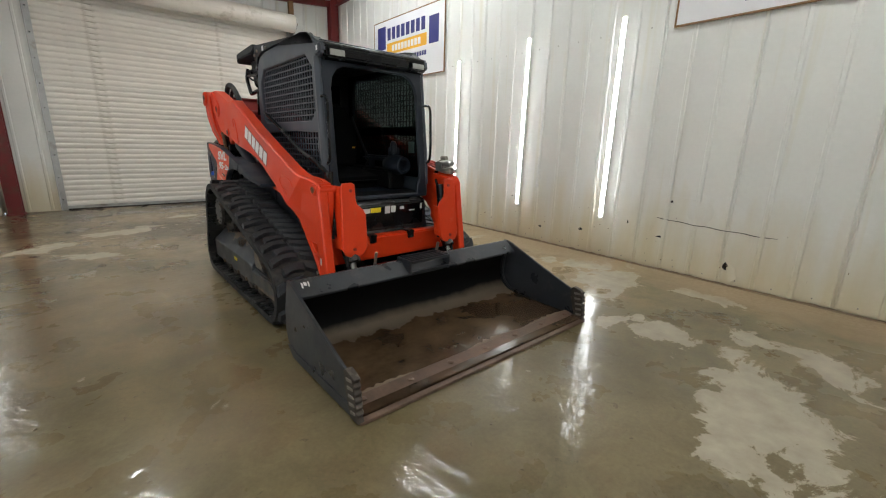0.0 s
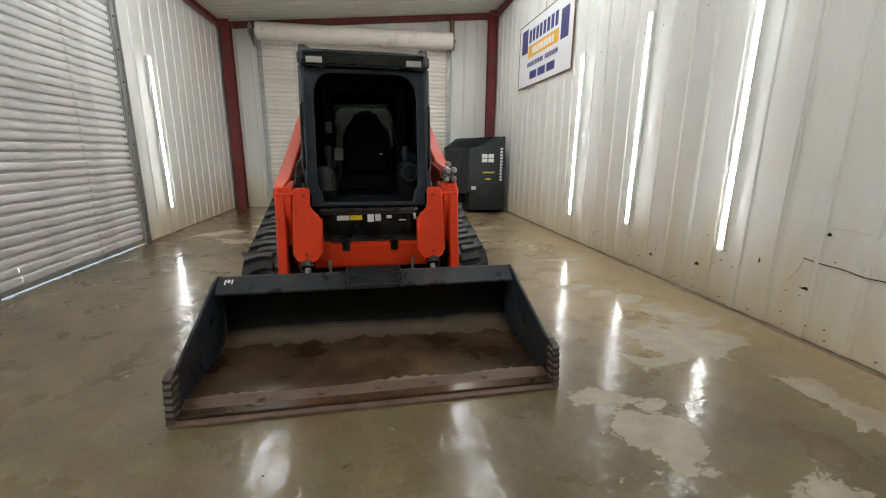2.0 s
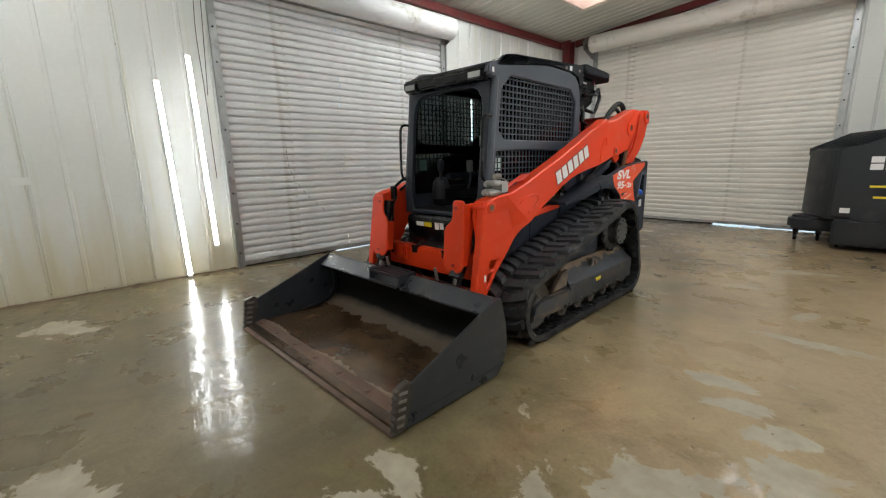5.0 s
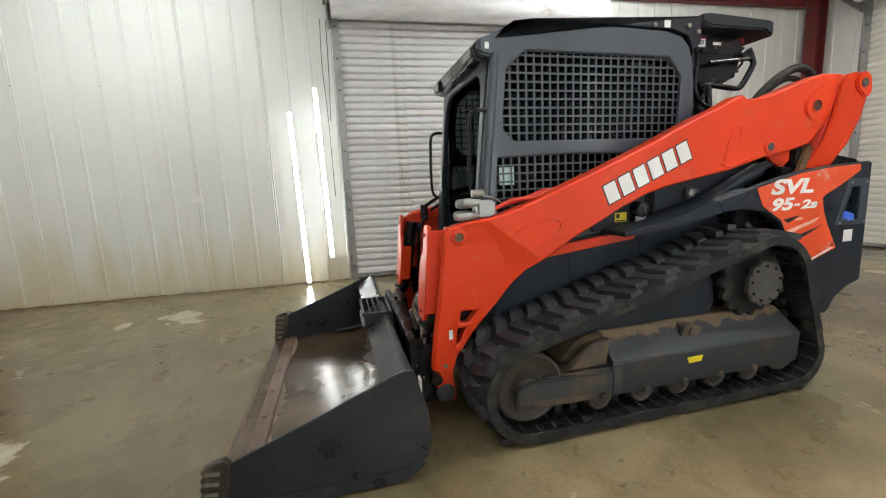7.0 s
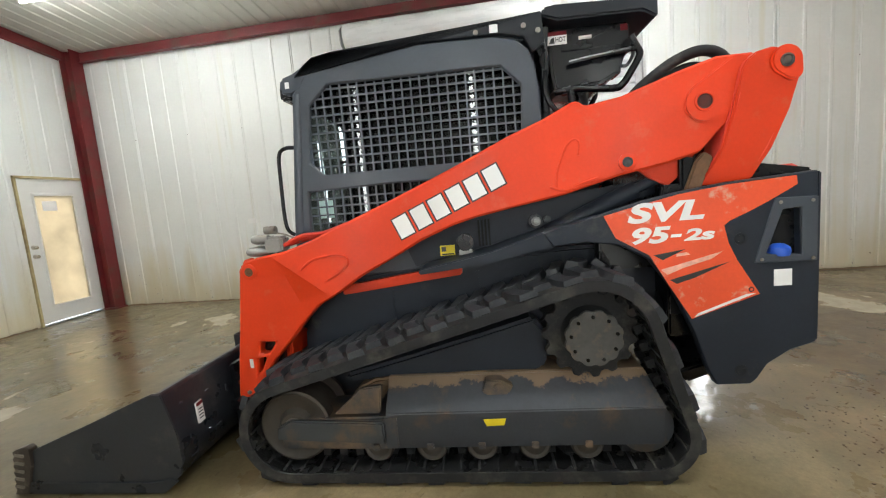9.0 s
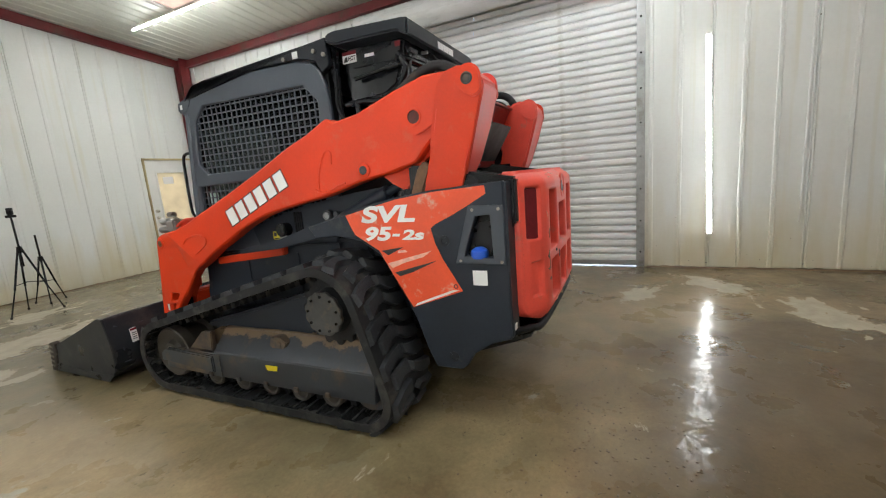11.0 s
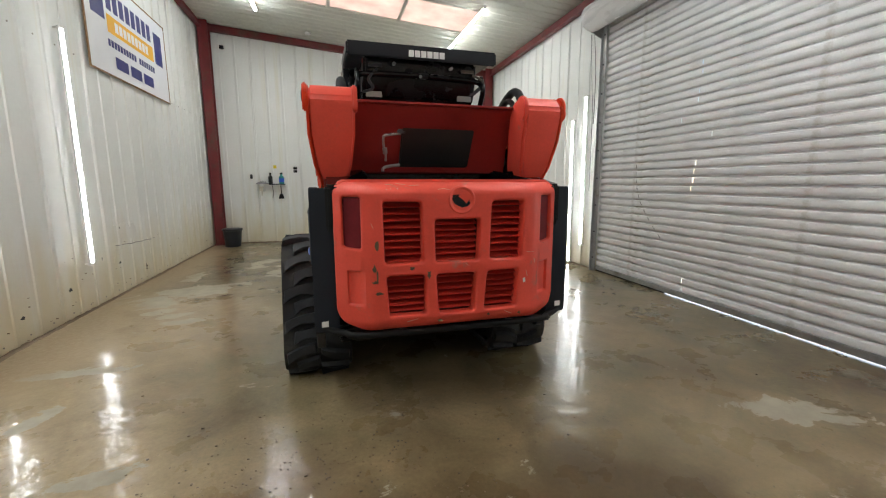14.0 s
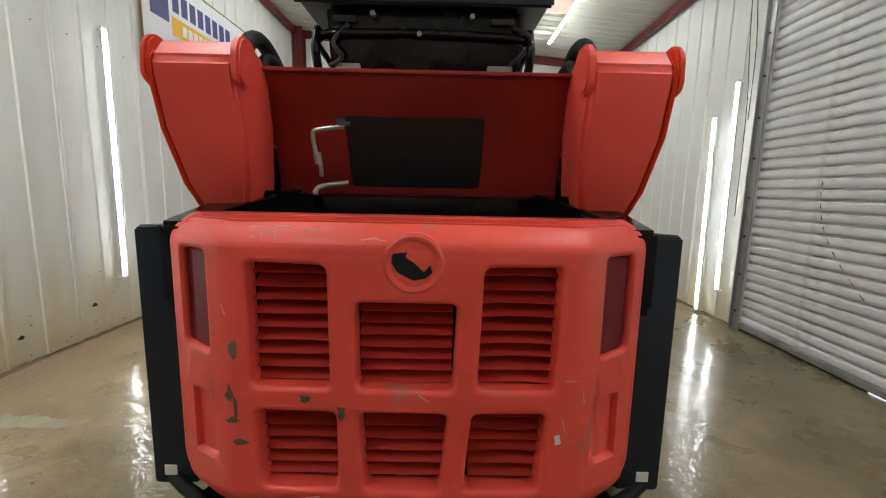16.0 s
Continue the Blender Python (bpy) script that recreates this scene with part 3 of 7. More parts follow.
def fillet(pts, r, n=4):
    """The outline with its corners rounded by about r; the same number of points for every r."""
    out = []
    for i, p in enumerate(pts):
        p, a, b = Vector(p), Vector(pts[i - 1]), Vector(pts[(i + 1) % len(pts)])
        u, w = p + (a - p).normalized() * r, p + (b - p).normalized() * r
        out += [tuple((1 - t) ** 2 * u + 2 * t * (1 - t) * p + t * t * w) for t in [k / n for k in range(n + 1)]]
    return out


def widen(pts, d):
    """A four- or more-sided outline pushed out by d from its middle, side by side."""
    c = Vector((sum(p[0] for p in pts) / len(pts), sum(p[1] for p in pts) / len(pts)))
    out = []
    for i, p in enumerate(pts):
        p, a, b = Vector(p), Vector(pts[i - 1]), Vector(pts[(i + 1) % len(pts)])
        e, f = (p - a).normalized(), (b - p).normalized()
        n1, n2 = Vector((e.y, -e.x)), Vector((f.y, -f.x))
        if n1.dot(p - c) < 0:
            n1, n2 = -n1, -n2
        m = (n1 + n2).normalized()
        out.append(tuple(p + m * (d / max(m.dot(n1), 0.3))))
    return out


def blocks(x0, y0, w, h, count, gap, slant=0.0):
    """A row of leaning block shapes that stands for a word: outlines in a flat frame."""
    out, step = [], w / count
    for i in range(count):
        a, b = x0 + i * step, x0 + (i + 1) * step - gap
        out.append([(a, y0), (b, y0), (b + slant, y0 + h), (a + slant, y0 + h)])
    return out

# ==== room ====
def frame_of(p0, p1, inward):
    """Pose with x along the wall from p0 to p1, y into the room, z up."""
    d = Vector((p1[0] - p0[0], p1[1] - p0[1], 0))
    x = d.normalized()
    y = Vector((*inward, 0))
    y = (y - x * y.dot(x)).normalized()
    m = Matrix.Identity(4)
    for r in range(3):
        m[r][0], m[r][1], m[r][2], m[r][3] = x[r], y[r], (0, 0, 1)[r], (p0[0], p0[1], 0)[r]
    return m, d.length


SHEET, RIB, RIBH = 0.915, 0.305, 0.012


def sheet_mesh(u0, u1, z0, z1a, z1b):
    """One sheet of ribbed cladding from u0 to u1; its top runs from z1a to z1b."""
    prof = [(u0, 0.002)]
    k = math.ceil((u0 - 0.02) / RIB)
    k -= 1
    while k * RIB - 0.04 < u1:
        r = k * RIB
        for du, h in ((-0.024, 0.002), (-0.014, RIBH), (0.014, RIBH), (0.024, 0.002)):
            if u0 < r + du < u1:
                prof.append((r + du, h))
        k += 1
    prof.append((u1, 0.002))
    bm = bmesh.new()
    rows = []
    for u, h in prof:
        zt = z1a + (z1b - z1a) * (u - u0) / (u1 - u0)
        n = 9
        rows.append([(bm.verts.new((u, h + 0.0035 * noise.noise((u * 1.3, i * 0.9, z1a * 3)), z0 + (zt - z0) * i / n)),
                      bm.verts.new((u, h - 0.006, z0 + (zt - z0) * i / n))) for i in range(n + 1)])
    for a, b in zip(rows, rows[1:]):
        for i in range(len(a) - 1):
            bm.faces.new((a[i][0], b[i][0], b[i + 1][0], a[i + 1][0]))
            bm.faces.new((a[i + 1][1], b[i + 1][1], b[i][1], a[i][1]))
        bm.faces.new((a[0][0], a[0][1], b[0][1], b[0][0]))
    return finish(bm)


def wall(name, p0, p1, inward, top, openings, label):
    m, length = frame_of(p0, p1, inward)
    cuts = sorted({0.0, length, *[u for o in openings for u in o[:2]]})
    backs = []
    for a, b in zip(cuts, cuts[1:]):
        z0 = max([o[2] for o in openings if o[0] <= a + 1e-6 and b <= o[1] + 1e-6], default=0.0)
        backs.append(prism([(a, z0), (b, z0), (b, top(b)), (a, top(a))], "y", -0.14, -0.012))
    ob = solid(name, merge(*backs), M_WALL, label, "wall", "structure")
    ob.matrix_basis = m
    edges = sorted({*cuts, *[k * SHEET for k in range(int(length / SHEET) + 1)]})
    for a, b in zip(edges, edges[1:]):
        if b - a < 0.03:
            continue
        z0 = max([o[2] for o in openings if o[0] <= a + 1e-6 and b <= o[1] + 1e-6], default=0.025)
        part("panel", sheet_mesh(a, b - 0.003, z0, top(a) - 0.005, top(b) - 0.005), M_WALL, ob)
    return ob, m


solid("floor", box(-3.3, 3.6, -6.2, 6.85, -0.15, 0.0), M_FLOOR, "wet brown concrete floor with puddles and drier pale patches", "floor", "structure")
solid("ground", box(-60, 60, -60, 60, -0.25, -0.16), M_GROUND, "pale gravel yard outside the shed", "ground", "structure")

WD0, WD1, WDZ = -1.29, 2.45, 3.5
w_m, w_len = frame_of(W0, W1, (1, 0))
wu = lambda y: (y - YS)
wall("wall_west", W0, W1, (1, 0), lambda u: roof(-2.97) + 0.03, [(wu(WD0), wu(WD1), WDZ)], "cream ribbed metal wall with a roll-up door opening")
wall("wall_east", (XE, YS), (XE, YN), (-1, 0), lambda u: roof(XE) + 0.03, [], "cream ribbed metal wall, dented and stained near the floor")
wall("wall_south", (-3.06, YS), (XE, YS), (0, 1), lambda u: roof(-3.06 + u) + 0.03, [(0.15, 1.16, 2.13)], "cream ribbed metal wall with a white door")
ND0, ND1, NDZ = -2.08, 2.2, 3.75
wall("wall_north", (-2.88, YN), (XE, YN), (0, -1), lambda u: roof(-2.88 + u) + 0.03, [(ND0 + 2.88, ND1 + 2.88, NDZ)], "cream ribbed metal wall with a wide roll-up door opening")

# roof sheet, ribs run down the slope; daylight strips leave gaps in it
SKY = [(-1.69, 2.03, -3.95, -2.95), (-1.63, 2.09, 4.05, 5.0)]


def roof_strip(y0, y1, x0, x1):
    bm = bmesh.new()
    prof, y = [], y0
    while y < y1 - 1e-4:
        for dy, h in ((0, 0), (0.045, 0), (0.06, -0.014), (0.095, -0.014), (0.11, 0)):
            if y + dy < y1:
                prof.append((y + dy, h))
        y += 0.2
    prof.append((y1, 0))
    lo = [(bm.verts.new((x0, yy, roof(x0) + h)), bm.verts.new((x1, yy, roof(x1) + h)), bm.verts.new((x1, yy, roof(x1) + 0.06)), bm.verts.new((x0, yy, roof(x0) + 0.06))) for yy, h in prof]
    for a, b in zip(lo, lo[1:]):
        for k in range(4):
            bm.faces.new((a[k], a[(k + 1) % 4], b[(k + 1) % 4], b[k]))
    bm.faces.new(lo[0])
    bm.faces.new(lo[-1][::-1])
    return finish(bm)


strips = []
ys = sorted([YS - 0.15, YN + 0.15, *[v for s in SKY for v in s[2:]]])
for a, b in zip(ys, ys[1:]):
    gap = [s for s in SKY if abs(s[2] - a) < 1e-6]
    if gap:
        strips += [roof_strip(a, b, -3.2, gap[0][0]), roof_strip(a, b, gap[0][1], XE + 0.15)]
    else:
        strips.append(roof_strip(a, b, -3.2, XE + 0.15))
solid("ceiling", merge(*strips), M_CEIL, "pale ribbed metal roof sheeting", "ceiling", "structure")


def skylight(s):
    ob = empty("skylight", "weathered pinkish translucent roof sheet letting in daylight", "skylight", group="roof skylights")
    n = 3
    for k in range(n):
        a, b = s[0] + (s[1] - s[0]) * k / n, s[0] + (s[1] - s[0]) * (k + 1) / n
        part("sheet", prism([(a, roof(a) + 0.02), (b - 0.004, roof(b) + 0.02), (b - 0.004, roof(b) + 0.025), (a, roof(a) + 0.025)], "y", s[2] - 0.03, s[3] + 0.03), M_SKYL, ob)
        part("purlin", prism([(b - 0.03, roof(b) - 0.0), (b + 0.03, roof(b) - 0.0), (b + 0.03, roof(b) + 0.015), (b - 0.03, roof(b) + 0.015)], "y", s[2], s[3]), M_CEIL, ob)
    return ob


for s in SKY:
    skylight(s)


# dark red frame: corner posts and eave beams
def post(x, y, sx, sy):
    z = roof(x) - 0.005
    w, t, d = 0.095, 0.016, 0.1
    bm = merge(box(x - w, x + w, y - d, y - d + t, 0.0, z), box(x - w, x + w, y + d - t, y + d, 0.0, z), box(x - t, x + t, y - d + t, y + d - t, 0.0, z), box(x - w - 0.02, x + w + 0.02, y - d - 0.02, y + d + 0.02, 0.0, 0.02))
    return solid("post", bm, M_BEAM, "dark red steel corner post of the shed frame", "post", "structure", "shed frame posts")


post(-2.93, YS + 0.13, 1, 1)
post(XE - 0.13, YS + 0.13, 1, 1)
post(-2.72, YN - 0.18, 1, 1)
post(XE - 0.13, YN - 0.18, 1, 1)


def beam(name, bm):
    return solid(name, bm, M_BEAM, "dark red steel eave beam under the roof sheet", "beam", "structure", "shed frame beams")


for nm, x0, x1, y in (("beam", -2.82, XE - 0.03, YS + 0.06), ("beam", -2.6, XE - 0.03, YN - 0.07)):
    zb = 0.13 if y < 0 else 0.11
    beam(nm, merge(prism([(x0, roof(x0) - 0.02 - zb), (x1, roof(x1) - 0.02 - zb), (x1, roof(x1) - 0.017), (x0, roof(x0) - 0.017)], "y", y - 0.035, y + 0.01),
                   prism([(x0, roof(x0) - 0.035 - zb), (x1, roof(x1) - 0.035 - zb), (x1, roof(x1) - 0.02 - zb), (x0, roof(x0) - 0.02 - zb)], "y", y - 0.035, y + 0.045)))
bm = merge(box(0.22, w_len - 0.3, 0.03, 0.07, roof(-2.95) - 0.15, roof(-2.95) - 0.015), box(0.22, w_len - 0.3, 0.03, 0.12, roof(-2.95) - 0.165, roof(-2.95) - 0.15))
beam("beam", bm).matrix_basis = w_m
beam("beam", merge(box(XE - 0.08, XE - 0.035, YS + 0.24, YN - 0.3, roof(XE) - 0.15, roof(XE) - 0.025), box(XE - 0.13, XE - 0.035, YS + 0.24, YN - 0.3, roof(XE) - 0.165, roof(XE) - 0.15)))


# roll-up doors
CROWN = [(0.0, -0.022), (0.002, 0.006), (0.008, 0.0135), (0.020, 0.018), (0.045, 0.0205), (0.068, 0.0175), (0.0755, 0.009), (0.0785, -0.022), (0.0965, -0.022)]


def slat_mesh(w, deep, notch=None):
    """One curtain slat of thin sheet, w wide, bowed out with a hollow joint above; deep: how strongly; notch: a worn slot through it."""
    crown = [(z, h if h > 0.01 else 0.0205 - (0.0205 - h) * deep) for z, h in CROWN]
    strip = [(h, z) for z, h in crown] + [(h - 0.003, z) for z, h in reversed(crown)]
    spans = [(0, w)] if notch is None else [(0, notch[0]), (notch[1], w)]
    bms = [prism(strip, "x", a, b) for a, b in spans]
    if notch is not None:
        foot = [(h, z) for z, h in crown[:4]] + [(h - 0.003, z) for z, h in reversed(crown[:4])]
        head = [(h, z) for z, h in crown[6:]] + [(h - 0.003, z) for z, h in reversed(crown[6:])]
        bms += [prism(foot, "x", *notch), prism(head, "x", *notch)]
    return merge(*bms)


def roll_door(name, m, w, zb, zt, label, notches, roller_out, gap, deep, paint):
    """Curtain of slats between guides, with the coil above; x along the wall, y into the room."""
    ob = empty(name, label, "door", m, kind="structure")
    me = mesh_of("slat", slat_mesh(w, deep), paint)
    n = int((zt - zb) / 0.0955)
    for k in range(n + 1):
        z = zb + 0.0955 * k
        nt = notches.get(k)
        mesh = me if nt is None else mesh_of("slat", slat_mesh(w, deep, nt), paint)
        piece("slat", mesh, ob, Matrix.Translation((0, -0.045 + 0.0015 * math.sin(k * 1.9), z)))
    part("bottom_bar", box(0.01, w - 0.01, -0.055, -0.005, zb - 0.05, zb + 0.004, 0.004), M_GALV, ob, "dirty steel bottom bar")
    part("bottom_seal", box(0.01, w * 0.37 if gap else w * 0.62, -0.045, -0.015, 0.001, zb - 0.046, 0.003), M_RUBBER, ob, "muddy rubber bottom seal")
    part("bottom_seal", box(w * 0.37 if gap else w * 0.80, w - 0.01, -0.04, -0.02, 0.012, zb - 0.046, 0.003), M_RUBBER, ob)
    for a, b in ((-0.075, 0.02), (w - 0.02, w + 0.075)):
        g = part("guide", merge(box(a, b, 0.004, 0.02, 0.0, zt + 0.15, 0.003), box(a if a < 0 else b - 0.012, a + 0.012 if a < 0 else b, -0.06, 0.05, 0.0, zt + 0.15, 0.002)), M_GALV, ob, "steel guide rail")
        for i in range(9):
            part("bolt", cyl(((a + b) / 2, 0.018, 0.2 + i * 0.4), ((a + b) / 2, 0.03, 0.2 + i * 0.4), 0.011, 8), M_BLACK, g)
    r = 0.175
    prof = []
    for k in range(26):
        t = 6.2832 * k / 26
        prof.append((roller_out + (r + 0.006 * (k % 2)) * math.cos(t), zt + 0.13 + (r + 0.006 * (k % 2)) * math.sin(t)))
    c = part("coil", prism(prof, "x", -0.06 if gap else 0.03, w + 0.04), paint, ob, "rolled-up slats on the drum")
    for a in (-0.12, w + 0.06):
        part("bracket", prism([(0.0, zt - 0.12), (roller_out + 0.1, zt + 0.03), (roller_out + 0.12, zt + 0.2), (roller_out, zt + 0.3), (0.0, zt + 0.3)], "x", a, a + 0.012), M_GALV, ob, "steel drum bracket")
        part("axle", cyl((a - 0.03, roller_out, zt + 0.13), (a + 0.06, roller_out, zt + 0.13), 0.03, 12), M_STEEL, ob)
    return ob


west = {}
for k, y, half in ((0, 0.36, 0.010), (1, 0.345, 0.014), (12, 0.35, 0.009), (13, 0.37, 0.016), (14, 0.375, 0.008), (15, 0.39, 0.010), (18, 0.56, 0.008), (20, 0.14, 0.007),
                   (22, 0.345, 0.009), (23, 0.35, 0.007), (25, 0.37, 0.009), (26, 0.36, 0.010), (33, 0.37, 0.008), (35, 0.39, 0.008)):
    west[k] = (y - WD0 - half * 0.5, y - WD0 + half * 0.5)
roll_door("door_1", w_m @ Matrix.Translation((wu(WD0), 0, 0)), WD1 - WD0, 0.07, WDZ - 0.02, "closed white ribbed roll-up door with a bright gap at the floor", west, 0.22, True, 1.05, M_DOOR)
# long thin dark curve across the west curtain, on the crowns only
stroke = []
for k in range(6, 17):
    for i in range(5):
        t = ((0.07 + 0.0955 * k + 0.022 + 0.008 * i) - 0.65) / 0.95
        y = -0.02 - 0.62 * t + 0.10 * t * t - 0.14 * math.sin(3.1416 * min(max(t, 0), 1)) - WD0
        z = 0.65 + 0.95 * t
        w = 0.0025 + 0.0015 * math.sin(k * 2.1 + i)
        if 0 < t < 1:
            stroke.append(box(y - w, y + w, -0.0255, -0.0225, z - 0.005, z + 0.005))
part("stroke", merge(*stroke), M_RUBBER, bpy.data.objects["door_1"], "thin dark curved line")
n_m, _ = frame_of((ND0, YN), (ND1, YN), (0, -1))
roll_door("door_2", n_m, ND1 - ND0, 0.075, NDZ - 0.03, "wide closed white roll-up door with a few dents", {}, 0.34, False, 0.75, M_DOORN)
# worn wooden blocking and lint above the north coil
for x, w in ((-1.55, 0.12), (-1.3, 0.08), (2.24, 0.1)):
    solid("blocking", box(x, x + w, YN - 0.12, YN - 0.03, 3.98 if x < 2 else 3.72, roof(x) - 0.14), M_WOODB, "rough brown wooden blocking above the roll-up door", "wood", "structure")


# white door to the yard
def yard_door():
    x0, x1, y = -2.885, -1.93, YS
    ob = empty("door_3", "closed white door with a tall frosted glass pane", "door", kind="structure")
    part("door_frame", merge(box(x0 - 0.025, x0, y - 0.1, y + 0.03, 0, 2.13), box(x1, x1 + 0.025, y - 0.1, y + 0.03, 0, 2.13), box(x0 - 0.025, x1 + 0.025, y - 0.1, y + 0.03, 2.10, 2.13)), mat("yellowed_trim", (0.5, 0.42, 0.22), 0.5, dirt=(0.3, 0.22, 0.1)), ob, "yellowed wooden door frame")
    gx0, gx1 = x0 + 0.2, x1 - 0.2
    lf = part("leaf", plate([(x0 + 0.004, 0.03), (x1 - 0.004, 0.03), (x1 - 0.004, 2.095), (x0 + 0.004, 2.095)], [[(gx0, 0.27), (gx1, 0.27), (gx1, 1.86), (gx0, 1.86)]], "y", y - 0.045, y + 0.0, 0.003), M_WHITE, ob)
    part("beading", plate([(gx0 - 0.03, 0.24), (gx1 + 0.03, 0.24), (gx1 + 0.03, 1.89), (gx0 - 0.03, 1.89)], [[(gx0 + 0.004, 0.274), (gx1 - 0.004, 0.274), (gx1 - 0.004, 1.856), (gx0 + 0.004, 1.856)]], "y", y, y + 0.012, 0.004), M_WHITE, lf)
    part("window_pane", box(gx0, gx1, y - 0.028, y - 0.02, 0.27, 1.86), M_FROST, lf, "frosted glass bright with daylight")
    part("notice", box(-2.44, -2.24, y - 0.019, y - 0.0175, 1.64, 1.78), M_DECALW, lf, "small white paper notice")
    for z in (1.0, 1.13):
        part("knob", lathe((x1 - 0.075, y + 0.0, z), "y", [(0, 0.032), (0.008, 0.032), (0.012, 0.014), (0.035, 0.014), (0.045, 0.028), (0.062, 0.024), (0.066, 0.0)], 16), M_BRASS, lf, "satin metal knob")
    part("threshold", box(x0, x1, y - 0.12, y + 0.05, 0.0, 0.018, 0.004), M_GALV, ob)


yard_door()


# LED tubes
def led(m, length, group, lit=M_TUBE, side=84):
    ob = empty("led_tube_light", "lit white LED tube lamp fixed to the shed", "lamp", m, group)
    arc = [(0.025 * math.sin(radians(a)), 0.006 + 0.018 * math.cos(radians(a))) for a in range(-side, side + 1, side // 6)]
    part("tube", prism(arc, "z", 0.03, length - 0.03), lit, ob)
    back = [(0.0245, 0.0062), (0.020, -0.010), (0.012, -0.020), (-0.012, -0.020), (-0.020, -0.010), (-0.0245, 0.0062)]
    part("heat_sink", prism(back, "z", 0.03, length - 0.03), M_CAPP, ob, "white metal tube back")
    for a in (0.0, length - 0.03):
        part("end_cap", cyl((0, 0, a), (0, 0, a + 0.03), 0.027, 14, None, 0.002), M_CAPP, ob)
        part("clip", box(-0.008, 0.008, -0.055, 0.0, a + 0.005, a + 0.02), M_CAPP, ob)
    return ob


def west_at(y):
    return W0[0] + (W1[0] - W0[0]) * (y - YS) / (YN - YS)


for y, z0, z1, lean in ((1.9, 0.39, 2.715, 1.0), (0.43, 0.49, 2.825, 0.6), (-0.95, 0.49, 2.83, 0.3)):
    led(Matrix.Translation((XE - 0.06, y + 0.03, z0)) @ Matrix.Rotation(radians(90), 4, "Z") @ Matrix.Rotation(radians(-lean), 4, "Y"), z1 - z0, "wall lamps")
for y, z0, z1, lean in ((-1.94, 0.01, 2.335, 1.2), (-1.6, 0.34, 2.645, 1.0), (3.21, 0.415, 2.675, 1.6)):
    led(Matrix.Translation((west_at(y) + 0.06, y, z0)) @ Matrix.Rotation(radians(-90), 4, "Z") @ Matrix.Rotation(radians(lean), 4, "Y"), z1 - z0, "wall lamps")
for x, y0, y1 in ((-1.62, -4.97, -2.55), (2.05, -4.5, -2.1), (-1.62, 0.9, 3.3), (2.05, 0.1, 2.5), (2.05, 2.65, 5.05)):
    led(Matrix.Translation((x, y0, roof(x) - 0.075)) @ Matrix.Rotation(radians(-90), 4, "X"), y1 - y0, "roof lamps", M_TUBER, 66)


# signs on the east wall: lettering drawn as plain blocks
def sign(y0, y1, z0, z1):
    x = XE - 0.021
    ob = empty("sign_board", "white company sign board with navy and amber blocks", "sign", group="company signs")
    w, h = y0 - y1, z1 - z0
    bd = part("board", box(x - 0.012, x, y1, y0, z0, z1, 0.002), M_SIGN, ob)
    part("rim", plate([(y1 - 0.006, z0 - 0.006), (y0 + 0.006, z0 - 0.006), (y0 + 0.006, z1 + 0.006), (y1 - 0.006, z1 + 0.006)], [[(y1 + 0.012, z0 + 0.012), (y0 - 0.012, z0 + 0.012), (y0 - 0.012, z1 - 0.012), (y1 + 0.012, z1 - 0.012)]], "x", x - 0.016, x), M_WOODB, ob, "thin brown board edge")

    def mark(name, u0, u1, v0, v1, m, d=0.0015, skew=0.0):
        a, b = y0 - u0 * w, y0 - u1 * w
        part(name, prism([(a, z0 + v0 * h), (b, z0 + v0 * h), (b - skew * w, z0 + v1 * h), (a - skew * w, z0 + v1 * h)], "x", x - 0.012 - d, x - 0.012), m, bd)
    # heavy first and last blocks
    mark("block", 0.06, 0.19, 0.54, 0.91, M_NAVY)
    mark("block", 0.81, 0.93, 0.44, 0.83, M_NAVY)
    for k in range(8):
        u = 0.22 + k * 0.07
        mark("block", u, u + 0.05, 0.67, 0.86, M_NAVY)
    mark("band", 0.21, 0.78, 0.44, 0.62, M_GOLD)
    for k in range(9):
        mark("block", 0.29 + k * 0.047, 0.325 + k * 0.047, 0.48, 0.58, M_DECALW, 0.003)
    for k in range(18):
        if k != 10:
            mark("bar", 0.20 + k * 0.0325, 0.224 + k * 0.0325, 0.30, 0.37, M_NAVY)
    for k in range(3):
        mark("bar", 0.26 + k * 0.17, 0.40 + k * 0.17, 0.10, 0.22, M_NAVY)
    return ob


sign(4.67, 2.33, 2.59, 3.74)
sign(-1.48, -3.8, 2.61, 3.76)


# damage on the east wall: torn holes, a long bent seam and screw heads
def wall_tear(y, z, w, h, a):
    pts = [(y + w * (0.5 + 0.18 * math.sin(5 * t + a)) * math.cos(t), z + h * (0.5 + 0.2 * math.cos(3 * t + a)) * math.sin(t)) for t in [6.2832 * k / 11 for k in range(11)]]
    return solid("torn_hole", prism(pts, "x", XE - 0.0035, XE - 0.002), M_BLACK, "small torn hole in the cream metal cladding", "hole", "structure", "torn holes")


